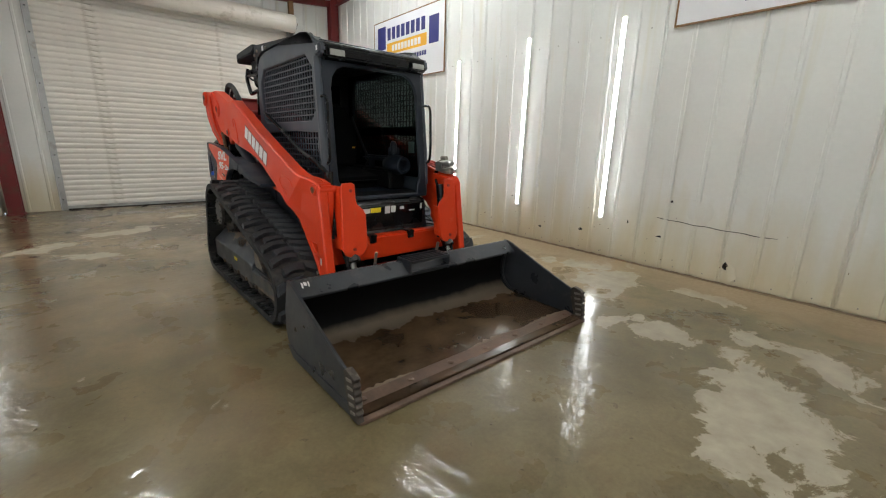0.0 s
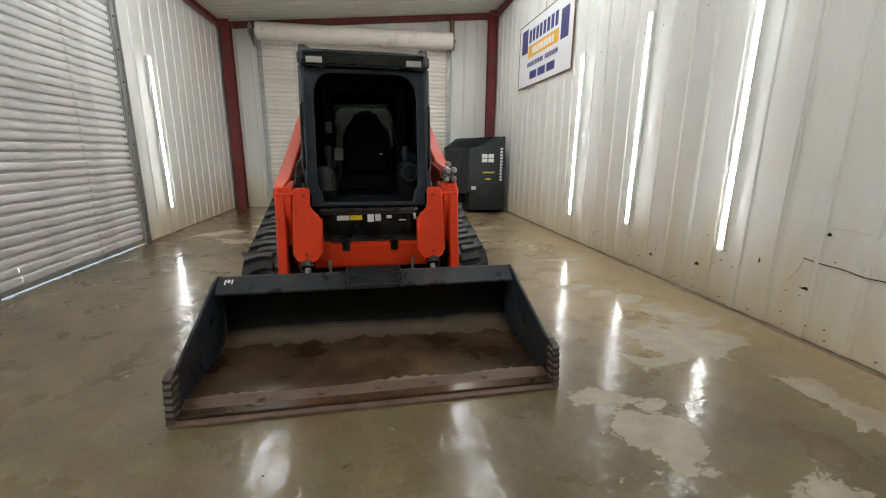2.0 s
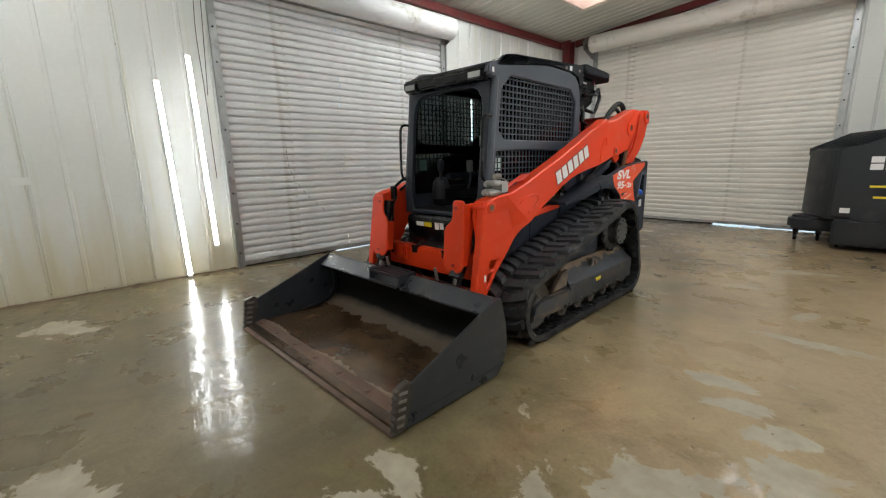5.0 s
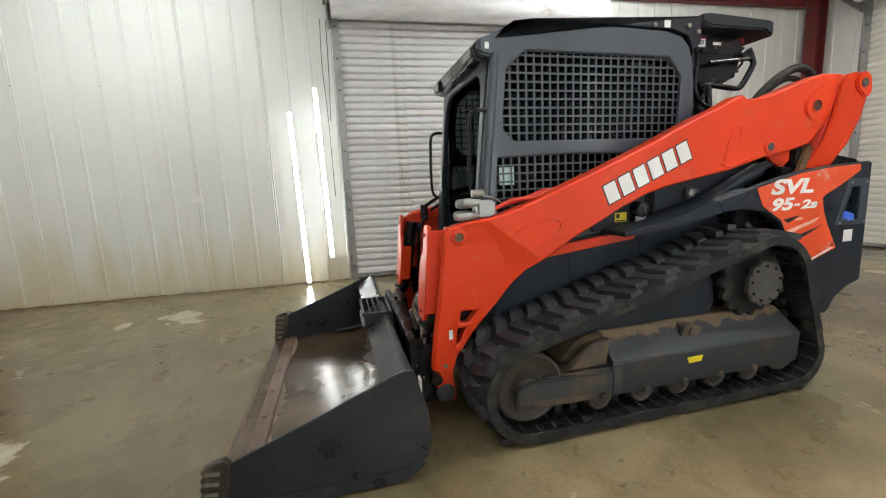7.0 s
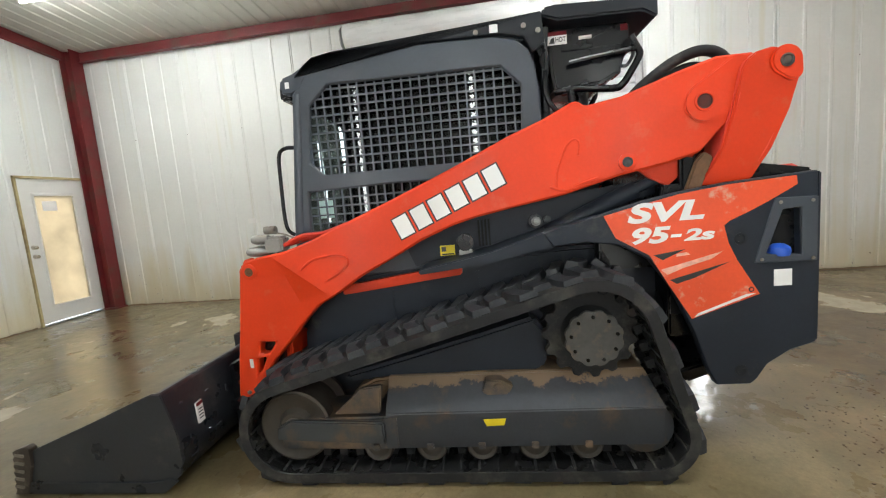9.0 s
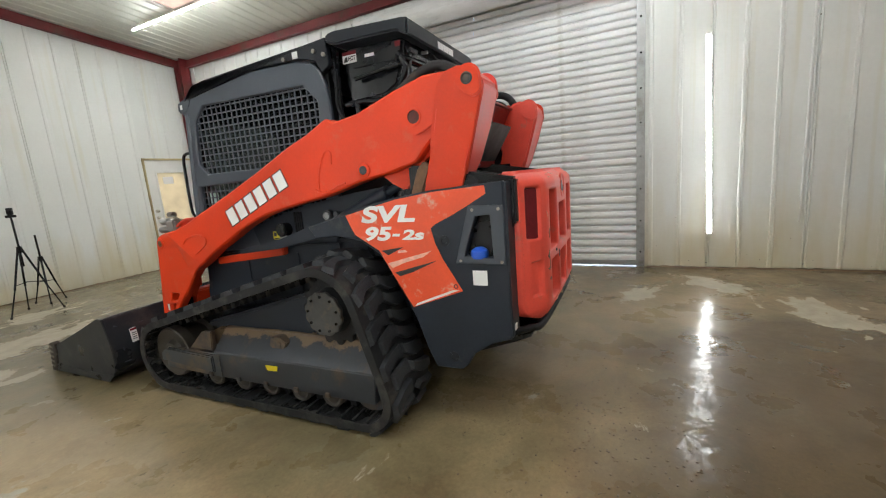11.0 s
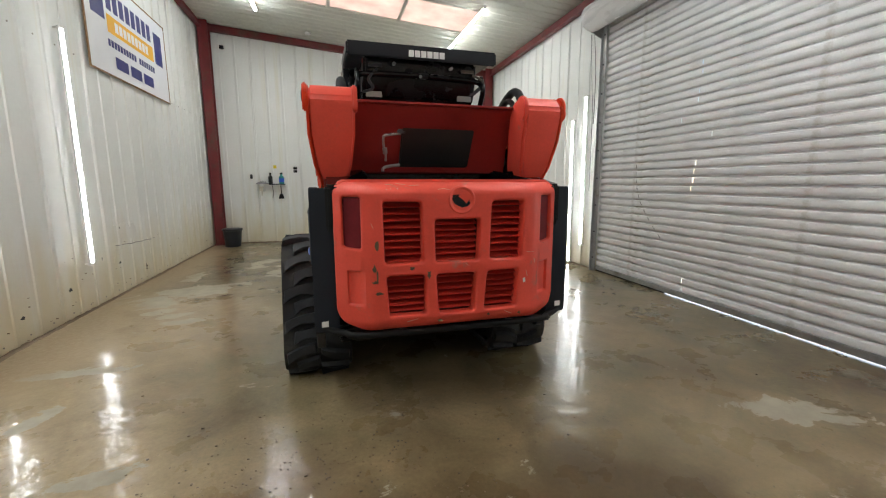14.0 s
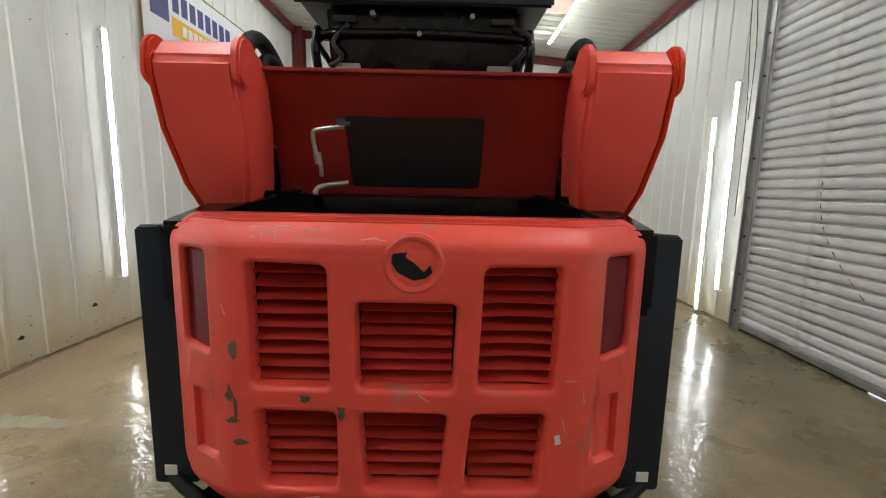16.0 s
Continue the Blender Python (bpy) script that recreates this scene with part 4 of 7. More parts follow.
for y, z, w, h, a in ((-2.33, 0.20, 0.055, 0.075, 0.4), (-1.64, 0.385, 0.075, 0.022, 1.3), (-1.72, 0.80, 0.03, 0.025, 2.2), (-2.02, 0.82, 0.03, 0.025, 2.9), (0.05, 0.23, 0.05, 0.03, 0.9), (-0.62, 0.3, 0.06, 0.035, 1.9), (-0.15, 0.42, 0.02, 0.02, 0), (-1.25, 0.5, 0.018, 0.04, 3), (0.62, 0.62, 0.03, 0.02, 1)):
    wall_tear(y, z, w, h, a)
solid("bent_seam", tube([(XE - 0.001, -1.58, 0.603), (XE - 0.008, -1.70, 0.592), (XE - 0.005, -1.85, 0.588), (XE - 0.013, -1.98, 0.574), (XE - 0.004, -2.1, 0.577), (XE - 0.012, -2.25, 0.565), (XE - 0.003, -2.42, 0.566), (XE - 0.007, -2.55, 0.555), (XE + 0.001, -2.72, 0.56)], 0.0035, 6), M_BLACK, "long dark bent seam in the cream metal cladding", "dent", "structure")
# creases of a pushed-in patch and a peeled flap beside the tear
for k, pts in enumerate((((-1.60, 0.84), (-1.80, 0.855), (-2.06, 0.835)), ((-1.66, 0.84), (-1.69, 0.72), (-1.64, 0.60)), ((-2.03, 0.84), (-2.0, 0.73), (-2.05, 0.58)), ((-2.45, 0.60), (-2.52, 0.48), (-2.50, 0.36)), ((-1.50, 0.42), (-1.56, 0.52), (-1.58, 0.60)))):
    solid("crease", tube([(XE - 0.0005, y, z) for y, z in pts], 0.0055, 6), M_WALL, "sharp crease in the dented cream cladding", "dent", "structure", "cladding creases")
flap = prism([(-2.36, 0.235), (-2.42, 0.20), (-2.46, 0.10), (-2.40, 0.04), (-2.37, 0.12)], "x", XE - 0.006, XE - 0.001, 0.001)
for vv in flap.verts:
    vv.co.x -= 0.035 * max(0.0, (0.17 - vv.co.z) / 0.13) ** 1.4
solid("torn_flap", flap, M_WALL, "peeled flap of cream cladding beside the tear", "flap", "structure")
solid("dent", lathe((XE - 0.001, -2.02, 0.72), "x", [(-0.016, 0.02), (-0.012, 0.07), (-0.004, 0.11), (0.0, 0.13)], 20), M_WALL, "pushed-in dent in the cream metal cladding", "dent", "structure")


def sludge(name, at, a, b, turn):
    """Ragged line of dirt where the cladding meets the floor."""
    n = int((b - a) / 0.045)
    bm = bmesh.new()
    rows = []
    for i in range(n + 1):
        s = a + (b - a) * i / n
        w = 0.020 + 0.022 * abs(noise.noise((s * 5.1, turn, 0.3))) + 0.02 * max(0, noise.noise((s * 1.3, turn, 4.0)))
        h = 0.012 + 0.022 * abs(noise.noise((s * 6.7, turn, 9.0)))
        rows.append([bm.verts.new(at(s, d, z)) for d, z in ((-0.006, 0.0), (w, 0.0), (w * 0.55, h * 0.35), (0.006, h), (-0.006, h))])
    for p, q in zip(rows, rows[1:]):
        for k in range(5):
            bm.faces.new((p[k], p[(k + 1) % 5], q[(k + 1) % 5], q[k]))
    bm.faces.new(rows[0][::-1])
    bm.faces.new(rows[-1])
    return solid(name, finish(bm), M_SLUDGE, "ragged brown line of silt along the wall's foot", "silt", "structure", "wall foot silt")


sludge("silt_line", lambda s, d, z: (XE - d, s, z), YS + 0.28, YN - 0.3, 1.0)
sludge("silt_line", lambda s, d, z: (west_at(s) + d, s, z), YS + 0.28, WD0 - 0.1, 2.0)
sludge("silt_line", lambda s, d, z: (west_at(s) + d, s, z), WD1 + 0.1, YN - 0.3, 3.0)
sludge("silt_line", lambda s, d, z: (s, YS + d, z), -1.85, XE - 0.25, 5.0)
specks = []
for k in range(120):
    side = k % 3
    s = random.uniform(-5.6, 6.2)
    z = 0.03 + abs(random.gauss(0, 0.32))
    r = random.uniform(0.0015, 0.0045) * (1.5 if k % 23 == 0 else 1.0)
    sq = random.uniform(0.6, 1.6)
    ring = [(r * math.cos(6.2832 * i / 6), r * sq * math.sin(6.2832 * i / 6)) for i in range(6)]
    if side == 2 and WD0 - 0.2 < s < WD1 + 0.2:
        continue
    if side < 2:
        specks.append(prism([(s + a, z + b) for a, b in ring], "x", XE - 0.0165, XE + 0.0))
    else:
        specks.append(prism([(s + a, z + b) for a, b in ring], "x", west_at(s) - 0.0, west_at(s) + 0.0165))
solid("mud_splashes", merge(*specks), M_SLUDGE, "small dried mud splashes low on the cladding", "mud splashes", "stuff")
screws = []
for k in range(42):
    for z in (0.07, 2.65):
        y = YS + 0.15 + k * 0.305
        if y < YN - 0.2:
            screws.append(cyl((XE - 0.002, y, z), (XE - 0.009, y, z), 0.007, 6))
for k in range(40):
    y = YS + 0.3 + k * 0.305
    if not WD0 - 0.1 < y < WD1 + 0.1 and y < YN - 0.2:
        for z in (0.07, 2.65):
            screws.append(cyl((west_at(y), y, z), (west_at(y) + 0.009, y, z), 0.007, 6))
solid("screw_heads", merge(*screws), M_STEEL, "small steel screw heads in the wall cladding", "screws", "stuff")
solid("outlet_plate", box(west_at(-3.24) + 0.003, west_at(-3.24) + 0.02, -3.31, -3.17, 1.205, 1.28, 0.004), M_WHITE, "small white plastic blank plate on the cladding", "outlet")
solid("door_chain", merge(tube([(west_at(-1.5) + 0.12, -1.5, 3.45), (west_at(-1.5) + 0.07, -1.52, 2.9), (west_at(-1.5) + 0.04, -1.5, 2.3), (west_at(-1.5) + 0.035, -1.49, 1.2)], 0.004, 6),
                            tube([(west_at(-1.5) + 0.12, -1.43, 3.45), (west_at(-1.5) + 0.06, -1.44, 2.9), (west_at(-1.5) + 0.035, -1.47, 2.2)], 0.004, 6)), M_BLACK, "thin dark pull chain hanging beside the roll-up door", "chain")
solid("conduit", tube([(west_at(4.05) + 0.03, 4.05, 0.55), (west_at(4.05) + 0.03, 4.06, 2.0), (west_at(4.1) + 0.03, 4.07, 3.7)], 0.012, 10), M_WALL, "cream painted pipe on the cladding", "pipe")
solid("smoke_detector", lathe((1.2, -5.4, roof(1.2) - 0.05), "z", [(0, 0.045), (0.012, 0.06), (0.035, 0.062), (0.05, 0.05)], 20), M_WHITE, "round white smoke detector under the roof", "detector")
solid("wall_box", box(2.92, 3.0, YS + 0.02, YS + 0.06, 4.1, 4.17, 0.006), M_BLACK, "small black camera box high on the wall", "camera")

# ==== loose things round the loader ====
def bar(p, q, w, h):
    """A straight bar from p to q, w thick, hanging h deep."""
    p, q = Vector(p), Vector(q)
    s = (q - p).cross(Vector((0, 0, 1))).normalized() * w / 2
    bm = bmesh.new()
    v = [bm.verts.new(c + k * s + Vector((0, 0, dz))) for c in (p, q) for k, dz in ((-1, 0), (1, 0), (1, -h), (-1, -h))]
    bm.faces.new(v[:4])
    bm.faces.new(v[4:])
    for a in range(4):
        b = (a + 1) % 4
        bm.faces.new((v[a], v[b], v[4 + b], v[4 + a]))
    return finish(bm)


def evap_cooler():
    """Big portable cooler: black moulded case with a louvred slope on top, on castors."""
    ob = empty("portable_cooler", "large black plastic portable air cooler with worn white labels", "air cooler", Matrix.Translation((2.7, 5.5, 0)))
    sh = lambda pts: [(a - 2.7, b - 5.5) for a, b in pts]
    part("case", prism(sh([(2.46, 5.03), (3.20, 5.04), (3.22, 6.2), (2.35, 6.3), (2.05, 6.02), (1.99, 5.76), (2.02, 5.66), (2.34, 5.10)]), "z", 0.42, 1.425, 0.03, 3), M_COOL, ob)
    front = [(-0.27, 0.09), (-0.30, 0.20), (-0.25, 0.255), (-0.13, 0.31), (-0.04, 0.42), (-0.16, 0.47), (-0.31, 0.50), (-0.30, 1.42), (-0.10, 1.445), (0.08, 1.54), (0.22, 1.63), (0.36, 1.665), (0.52, 1.685), (0.545, 0.08)]
    part("front_panel", prism(front, "y", -0.52, -0.42, 0.015), M_COOL, ob, "black moulded panel with white labels")
    part("tank", prism(sh([(2.42, 4.94), (3.22, 4.99), (3.22, 6.1), (2.55, 6.1), (2.42, 5.4)]), "z", 0.07, 0.44, 0.03, 3), M_COOL, ob)
    part("top_ridge", prism([(0.22, 1.42), (0.50, 1.42), (0.50, 1.675), (0.36, 1.665), (0.22, 1.60)], "y", -0.42, 0.6, 0.01), M_COOL, ob)
    for k in range(11):
        t = k / 10
        a = (-0.68 + 0.58 * t, 0.20 - 0.62 * t, 1.425)
        b = (-0.28 + 0.66 * t, 0.78 - 1.2 * t, 1.645 + 0.025 * t)
        part("louvre", bar(a, b, 0.022, 0.10), M_COOL, ob)
    part("louvre_rim", bar((-0.70, 0.22, 1.435), (-0.08, -0.44, 1.45), 0.035, 0.06), M_COOL, ob)
    part("louvre_rim", bar((-0.30, 0.80, 1.66), (0.40, -0.44, 1.68), 0.035, 0.05), M_COOL, ob)
    part("louvre_rim", bar((-0.70, 0.22, 1.435), (-0.30, 0.80, 1.66), 0.035, 0.10), M_COOL, ob)
    part("skid", prism(fillet([(-0.84, -0.02), (-0.62, -0.16), (-0.22, -0.10), (-0.22, 0.25), (-0.60, 0.42), (-0.84, 0.30)], 0.08), "z", 0.19, 0.41, 0.05, 3), M_COOL, ob, "rounded black base foot")
    for x, y in ((-0.72, 0.08), (-0.45, 0.15), (-0.2, -0.3), (0.4, -0.3), (0.4, 0.45), (-0.3, 0.65)):
        w = part("caster", cyl((x - 0.02, y, 0.065), (x + 0.02, y, 0.065), 0.065, 18, None, 0.008), M_BLACK, ob)
        part("fork", box(x - 0.035, x + 0.035, y - 0.03, y + 0.03, 0.1, 0.24, 0.006), M_BLACK, w)
    for i in range(2):
        for j in range(2):
            part("label", box(0.0 + i * 0.145, 0.125 + i * 0.145, -0.5225, -0.519, 1.125 + j * 0.095, 1.205 + j * 0.095), M_DECALW, ob, "white paper label")
    for z, a, b in ((0.89, 0.03, 0.29), (0.745, 0.08, 0.22)):
        part("label", box(a, b, -0.5225, -0.519, z, z + 0.028), M_YEL, ob, "yellow strip label")
    part("label", box(-0.225, -0.12, -0.5225, -0.519, 0.53, 0.60), M_DECALW, ob, "white paper label")
    part("label", box(0.23, 0.30, -0.5225, -0.519, 1.38, 1.42), M_COND, ob)
    for k in range(11):
        part("mark", box(0.415, 0.47, -0.5225, -0.519, 0.72 + k * 0.067, 0.765 + k * 0.067), M_DECALW, ob, "white printed block")


evap_cooler()


def tripod(x, y, h, spread, turn, label, head):
    ob = empty("tripod", label, "tripod", Matrix.Translation((x, y, 0)) @ Matrix.Rotation(turn, 4, "Z"))
    part("column", cyl((0, 0, h * 0.45), (0, 0, h * 0.93), 0.012, 10), M_BLACK, ob)
    part("collar", cyl((0, 0, h * 0.58), (0, 0, h * 0.64), 0.03, 12, None, 0.004), M_BLACK, ob)
    for k in range(3):
        a = 2.094 * k
        c, s = math.cos(a), math.sin(a)
        lg = part("leg", merge(cyl((0.02 * c, 0.02 * s, h * 0.62), (spread * 0.6 * c, spread * 0.6 * s, h * 0.25), 0.012, 8), cyl((spread * 0.55 * c, spread * 0.55 * s, h * 0.28), (spread * c, spread * s, 0.012), 0.008, 8)), M_BLACK, ob)
        part("foot", cyl((spread * c, spread * s, 0.0), (spread * c, spread * s, 0.03), 0.013, 8), M_BLACK, lg)
        part("brace", cyl((0, 0, h * 0.3), (spread * 0.55 * c, spread * 0.55 * s, h * 0.29), 0.005, 6), M_BLACK, ob)
    if head:
        part("head", merge(box(-0.03, 0.03, -0.05, 0.05, h * 0.91, h * 0.935, 0.004), box(-0.022, 0.022, -0.03, 0.03, h * 0.935, h, 0.006)), M_BLACK, ob)


tripod(0.42, -4.85, 1.40, 0.30, 0.4, "black camera tripod standing on the floor", True)
tripod(0.06, -5.35, 1.07, 0.19, 1.2, "slim black light stand leaning near the wall", False)


def shelf():
    ob = empty("wall_shelf", "narrow white wall shelf with a dark front strip", "shelf")
    part("board", box(1.86, 2.42, YS + 0.02, YS + 0.17, 1.295, 1.315, 0.003), M_WHITE, ob)
    part("front_strip", box(1.855, 2.20, YS + 0.1705, YS + 0.178, 1.297, 1.322, 0.002), M_DARK, ob, "dark front strip")
    for x in (1.98, 2.3):
        part("bracket", prism([(YS + 0.02, 1.14), (YS + 0.035, 1.14), (YS + 0.15, 1.28), (YS + 0.15, 1.295), (YS + 0.02, 1.295)], "x", x, x + 0.02), M_WHITE, ob)


shelf()


def bottle(x, y, z, r, h, m, label, band=None):
    ob = empty("bottle", label, "bottle", Matrix.Translation((x, y, z)))
    part("body", lathe((0, 0, 0), "z", [(0, r * 0.9), (0.01, r), (h * 0.62, r), (h * 0.75, r * 0.45), (h * 0.85, r * 0.42)], 16), m, ob)
    part("cap", cyl((0, 0, h * 0.85), (0, 0, h), r * 0.5, 12), M_BLACK, ob)
    if band:
        part("label", lathe((0, 0, 0), "z", [(h * 0.16, r * 0.99), (h * 0.17, r * 1.02), (h * 0.5, r * 1.02), (h * 0.51, r * 0.99)], 16), band, ob, "blue printed label")


bottle(2.17, YS + 0.09, 1.315, 0.045, 0.25, M_BLACK, "black plastic spray bottle on the shelf")
bottle(1.94, YS + 0.09, 1.315, 0.055, 0.25, M_TEAL, "teal plastic bottle with a blue label on the shelf", M_BLUE)


def rag(x0, x1, y0, y1, z, h):
    """A crumpled cloth heap: a grid pulled up into uneven folds, closed underneath."""
    bm = bmesh.new()
    n, m = 12, 7
    top = [[bm.verts.new((x0 + (x1 - x0) * i / n, y0 + (y1 - y0) * j / m, z + 0.003 + h * max(0.0, math.sin(3.1416 * i / n) * math.sin(3.1416 * j / m)) ** 0.6 * (0.55 + 0.45 * math.sin(2.3 * i + 1.4 * j) * math.cos(1.1 * i - 2.1 * j)))) for j in range(m + 1)] for i in range(n + 1)]
    for i in range(n):
        for j in range(m):
            bm.faces.new((top[i][j], top[i + 1][j], top[i + 1][j + 1], top[i][j + 1]))
    low = bmesh.ops.extrude_face_region(bm, geom=bm.faces[:])["geom"]
    for v in low:
        if isinstance(v, bmesh.types.BMVert):
            v.co.z = z
    return finish(bm)


solid("rag", rag(2.22, 2.47, YS + 0.03, YS + 0.19, 1.315, 0.085), M_RAG, "crumpled grey cleaning rag on the shelf", "rag")
solid("hand_brush", merge(cyl((1.96, YS + 0.12, 1.29), (1.955, YS + 0.1, 1.1), 0.011, 8), prism([(1.9, 0.99), (2.02, 0.99), (1.99, 1.1), (1.93, 1.1)], "y", YS + 0.07, YS + 0.13, 0.006)), M_BLACK, "black hand brush hanging under the shelf", "brush")
solid("spray_gun", merge(prism([(2.33, 1.16), (2.40, 1.16), (2.41, 1.26), (2.30, 1.27), (2.30, 1.235), (2.34, 1.23)], "y", YS + 0.08, YS + 0.12, 0.006), cyl((2.36, YS + 0.1, 1.16), (2.36, YS + 0.1, 1.06), 0.012, 8)), M_BRASS, "small brass spray gun hanging under the shelf", "spray gun")
solid("cord", tube([(2.14, YS + 0.1, 1.29), (2.13, YS + 0.09, 1.15), (2.145, YS + 0.09, 1.0)], 0.008, 8), M_BLACK, "short black cord hanging under the shelf", "cord")
solid("sticky_note", box(2.04, 2.12, YS + 0.004, YS + 0.006, 1.66, 1.73), M_YEL, "yellow sticky note on the wall", "note")
for z in (1.57, 1.64):
    solid("switch_box", box(1.60, 1.68, YS + 0.018, YS + 0.06, z, z + 0.055, 0.006), M_BLACK, "black switch box on the wall", "switch")
solid("holder", box(2.54, 2.59, YS + 0.018, YS + 0.07, 1.43, 1.53, 0.008), M_BLACK, "small black holder on the wall", "holder")


def tub():
    ob = empty("plastic_bin", "round black plastic bin with a lid on the floor", "bin", Matrix.Translation((2.94, -5.45, 0)) @ Matrix.Rotation(0.1, 4, "Z"))
    part("body", merge(lathe((0, 0, 0), "z", [(0.0, 0.0), (0.0, 0.135), (0.01, 0.15), (0.36, 0.185), (0.36, 0.0)], 28)), M_COOL, ob)
    part("lid", lathe((0, 0, 0), "z", [(0.345, 0.19), (0.35, 0.202), (0.372, 0.202), (0.385, 0.19), (0.395, 0.10), (0.398, 0.0)], 28), M_COOL, ob)


tub()


# grit tracked in on the wet floor near the loader's tail
grit = []
for k in range(420):
    x, y = random.gauss(0.95, 0.45), random.gauss(2.4, 0.28)
    r = random.uniform(0.002, 0.0065)
    b = bmesh.new()
    bmesh.ops.create_icosphere(b, subdivisions=1, radius=r)
    bmesh.ops.scale(b, verts=b.verts, vec=(random.uniform(0.8, 1.5), random.uniform(0.8, 1.4), 0.6))
    bmesh.ops.translate(b, verts=b.verts, vec=(x, y, r * 0.4))
    grit.append(b)
for k in range(170):
    x, y = random.uniform(-2.6, 3.2), random.uniform(-5.5, 6.0)
    r = random.uniform(0.003, 0.008)
    b = bmesh.new()
    bmesh.ops.create_icosphere(b, subdivisions=1, radius=r)
    bmesh.ops.scale(b, verts=b.verts, vec=(1.3, 0.9, 0.6))
    bmesh.ops.translate(b, verts=b.verts, vec=(x, y, r * 0.4))
    grit.append(b)
solid("grit", merge(*grit), M_MUD, "small brown grit scattered on the wet floor", "grit", "stuff")

# ==== compact track loader ====
# own frame: x to its left side, y towards its tail, z up
L = empty("track_loader", "worn orange and charcoal compact track loader with black bucket", "track loader",
          pose(0.270, 0, 0, 0, 0, 1.23))


def both(name, bm, material, parent=None, label=""):
    """The part on the left side and its twin on the right."""
    twin = mirror(bm)
    return part(name, bm, material, parent or L, label), part(name, twin, material, parent or L, label)


# --- chassis ---
part("chassis", prism([(-0.66, 0.42), (-0.52, 0.34), (0.55, 0.33), (0.66, 0.42), (0.70, 0.56), (1.30, 0.56), (1.86, 0.56), (1.86, 1.0), (0.9, 1.02), (0.3, 1.0), (-0.36, 0.93), (-0.56, 0.84), (-0.64, 0.62)], "x", -0.50, 0.50, 0.02), M_DARK, L, "dark steel chassis tub")
part("engine_bay", merge(box(-0.6, 0.6, 1.0, 1.30, 0.9, 1.2, 0.01), box(-0.66, 0.66, 1.3, 1.86, 0.56, 1.16, 0.01)), M_BLACK, L)
for sx in (1, -1):
    part("bay_edge", prism([(1.28, 1.30), (1.88, 1.32), (1.88, 1.16), (1.28, 1.16)], "x", min(sx * 0.58, sx * 0.66), max(sx * 0.58, sx * 0.66), 0.008), M_BLACK, L)
both("side_skirt", prism([(-0.60, 0.48), (-0.56, 0.86), (-0.36, 0.90), (0.46, 0.99), (0.75, 1.0), (0.72, 0.56), (0.62, 0.40), (0.48, 0.345), (-0.45, 0.36)], "x", 0.50, 0.525, 0.012), M_DARK)
for y in (-0.1, 0.38):
    both("seam", box(0.524, 0.532, y - 0.012, y + 0.012, 0.42, 0.93, 0.003), M_DARK)
both("side_rail", prism([(-0.36, 0.845), (0.30, 0.918), (0.304, 0.975), (-0.355, 0.895)], "x", 0.525, 0.575, 0.006), M_ORANGE, None, "orange side rail")
both("fender", prism([(0.10, 0.985), (0.45, 1.05), (0.70, 1.125), (0.98, 1.185), (1.0, 1.13), (0.75, 1.052), (0.45, 0.995), (0.1, 0.96)], "x", 0.52, 0.745, 0.006), M_DARK, None, "dark slate fender over the track")
both("step_panel", prism([(0.05, 0.97), (0.98, 1.18), (1.3, 1.26), (1.3, 1.34), (0.9, 1.30), (0.5, 1.24), (0.2, 1.17), (0.0, 1.10)], "x", 0.50, 0.53, 0.005), M_DARK)
# small gear beside the cab under the arm
both("air_vent", merge(*[box(0.53, 0.538, 0.40 + 0.018 * k, 0.41 + 0.018 * k, 1.06, 1.2) for k in range(4)]), M_INT)
both("hydraulic_fitting", merge(cyl((0.53, 0.33, 1.09), (0.60, 0.33, 1.09), 0.045, 16, None, 0.006), box(0.52, 0.57, 0.29, 0.37, 0.99, 1.05, 0.008)), M_BLACK)
wl = part("warning_label", box(0.531, 0.5335, 0.19, 0.27, 1.02, 1.075), M_YEL, L, "yellow warning label with black print")
part("text_bar", box(0.5336, 0.5342, 0.197, 0.263, 1.024, 1.031), M_DECALK, wl)
part("text_bar", box(0.5336, 0.5342, 0.198, 0.222, 1.042, 1.068), M_DECALK, wl)
both("fitting_bracket", merge(box(0.575, 0.583, 0.295, 0.365, 1.0, 1.052, 0.003), cyl((0.583, 0.312, 1.018), (0.588, 0.312, 1.018), 0.009, 8), cyl((0.583, 0.348, 1.018), (0.588, 0.348, 1.018), 0.009, 8)), M_SIL, None, "bare metal clamp plate")
both("pivot_ring", lathe((0.57, 0.70, 1.17), "x", [(0.0, 0.024), (0.006, 0.024), (0.008, 0.018), (0.003, 0.014)], 18), M_SIL)
both("pivot_cap", merge(cyl((0.53, 0.70, 1.17), (0.57, 0.70, 1.17), 0.035, 16, None, 0.005), cyl((0.53, 0.76, 1.175), (0.555, 0.76, 1.175), 0.018, 10)), M_FRAME)

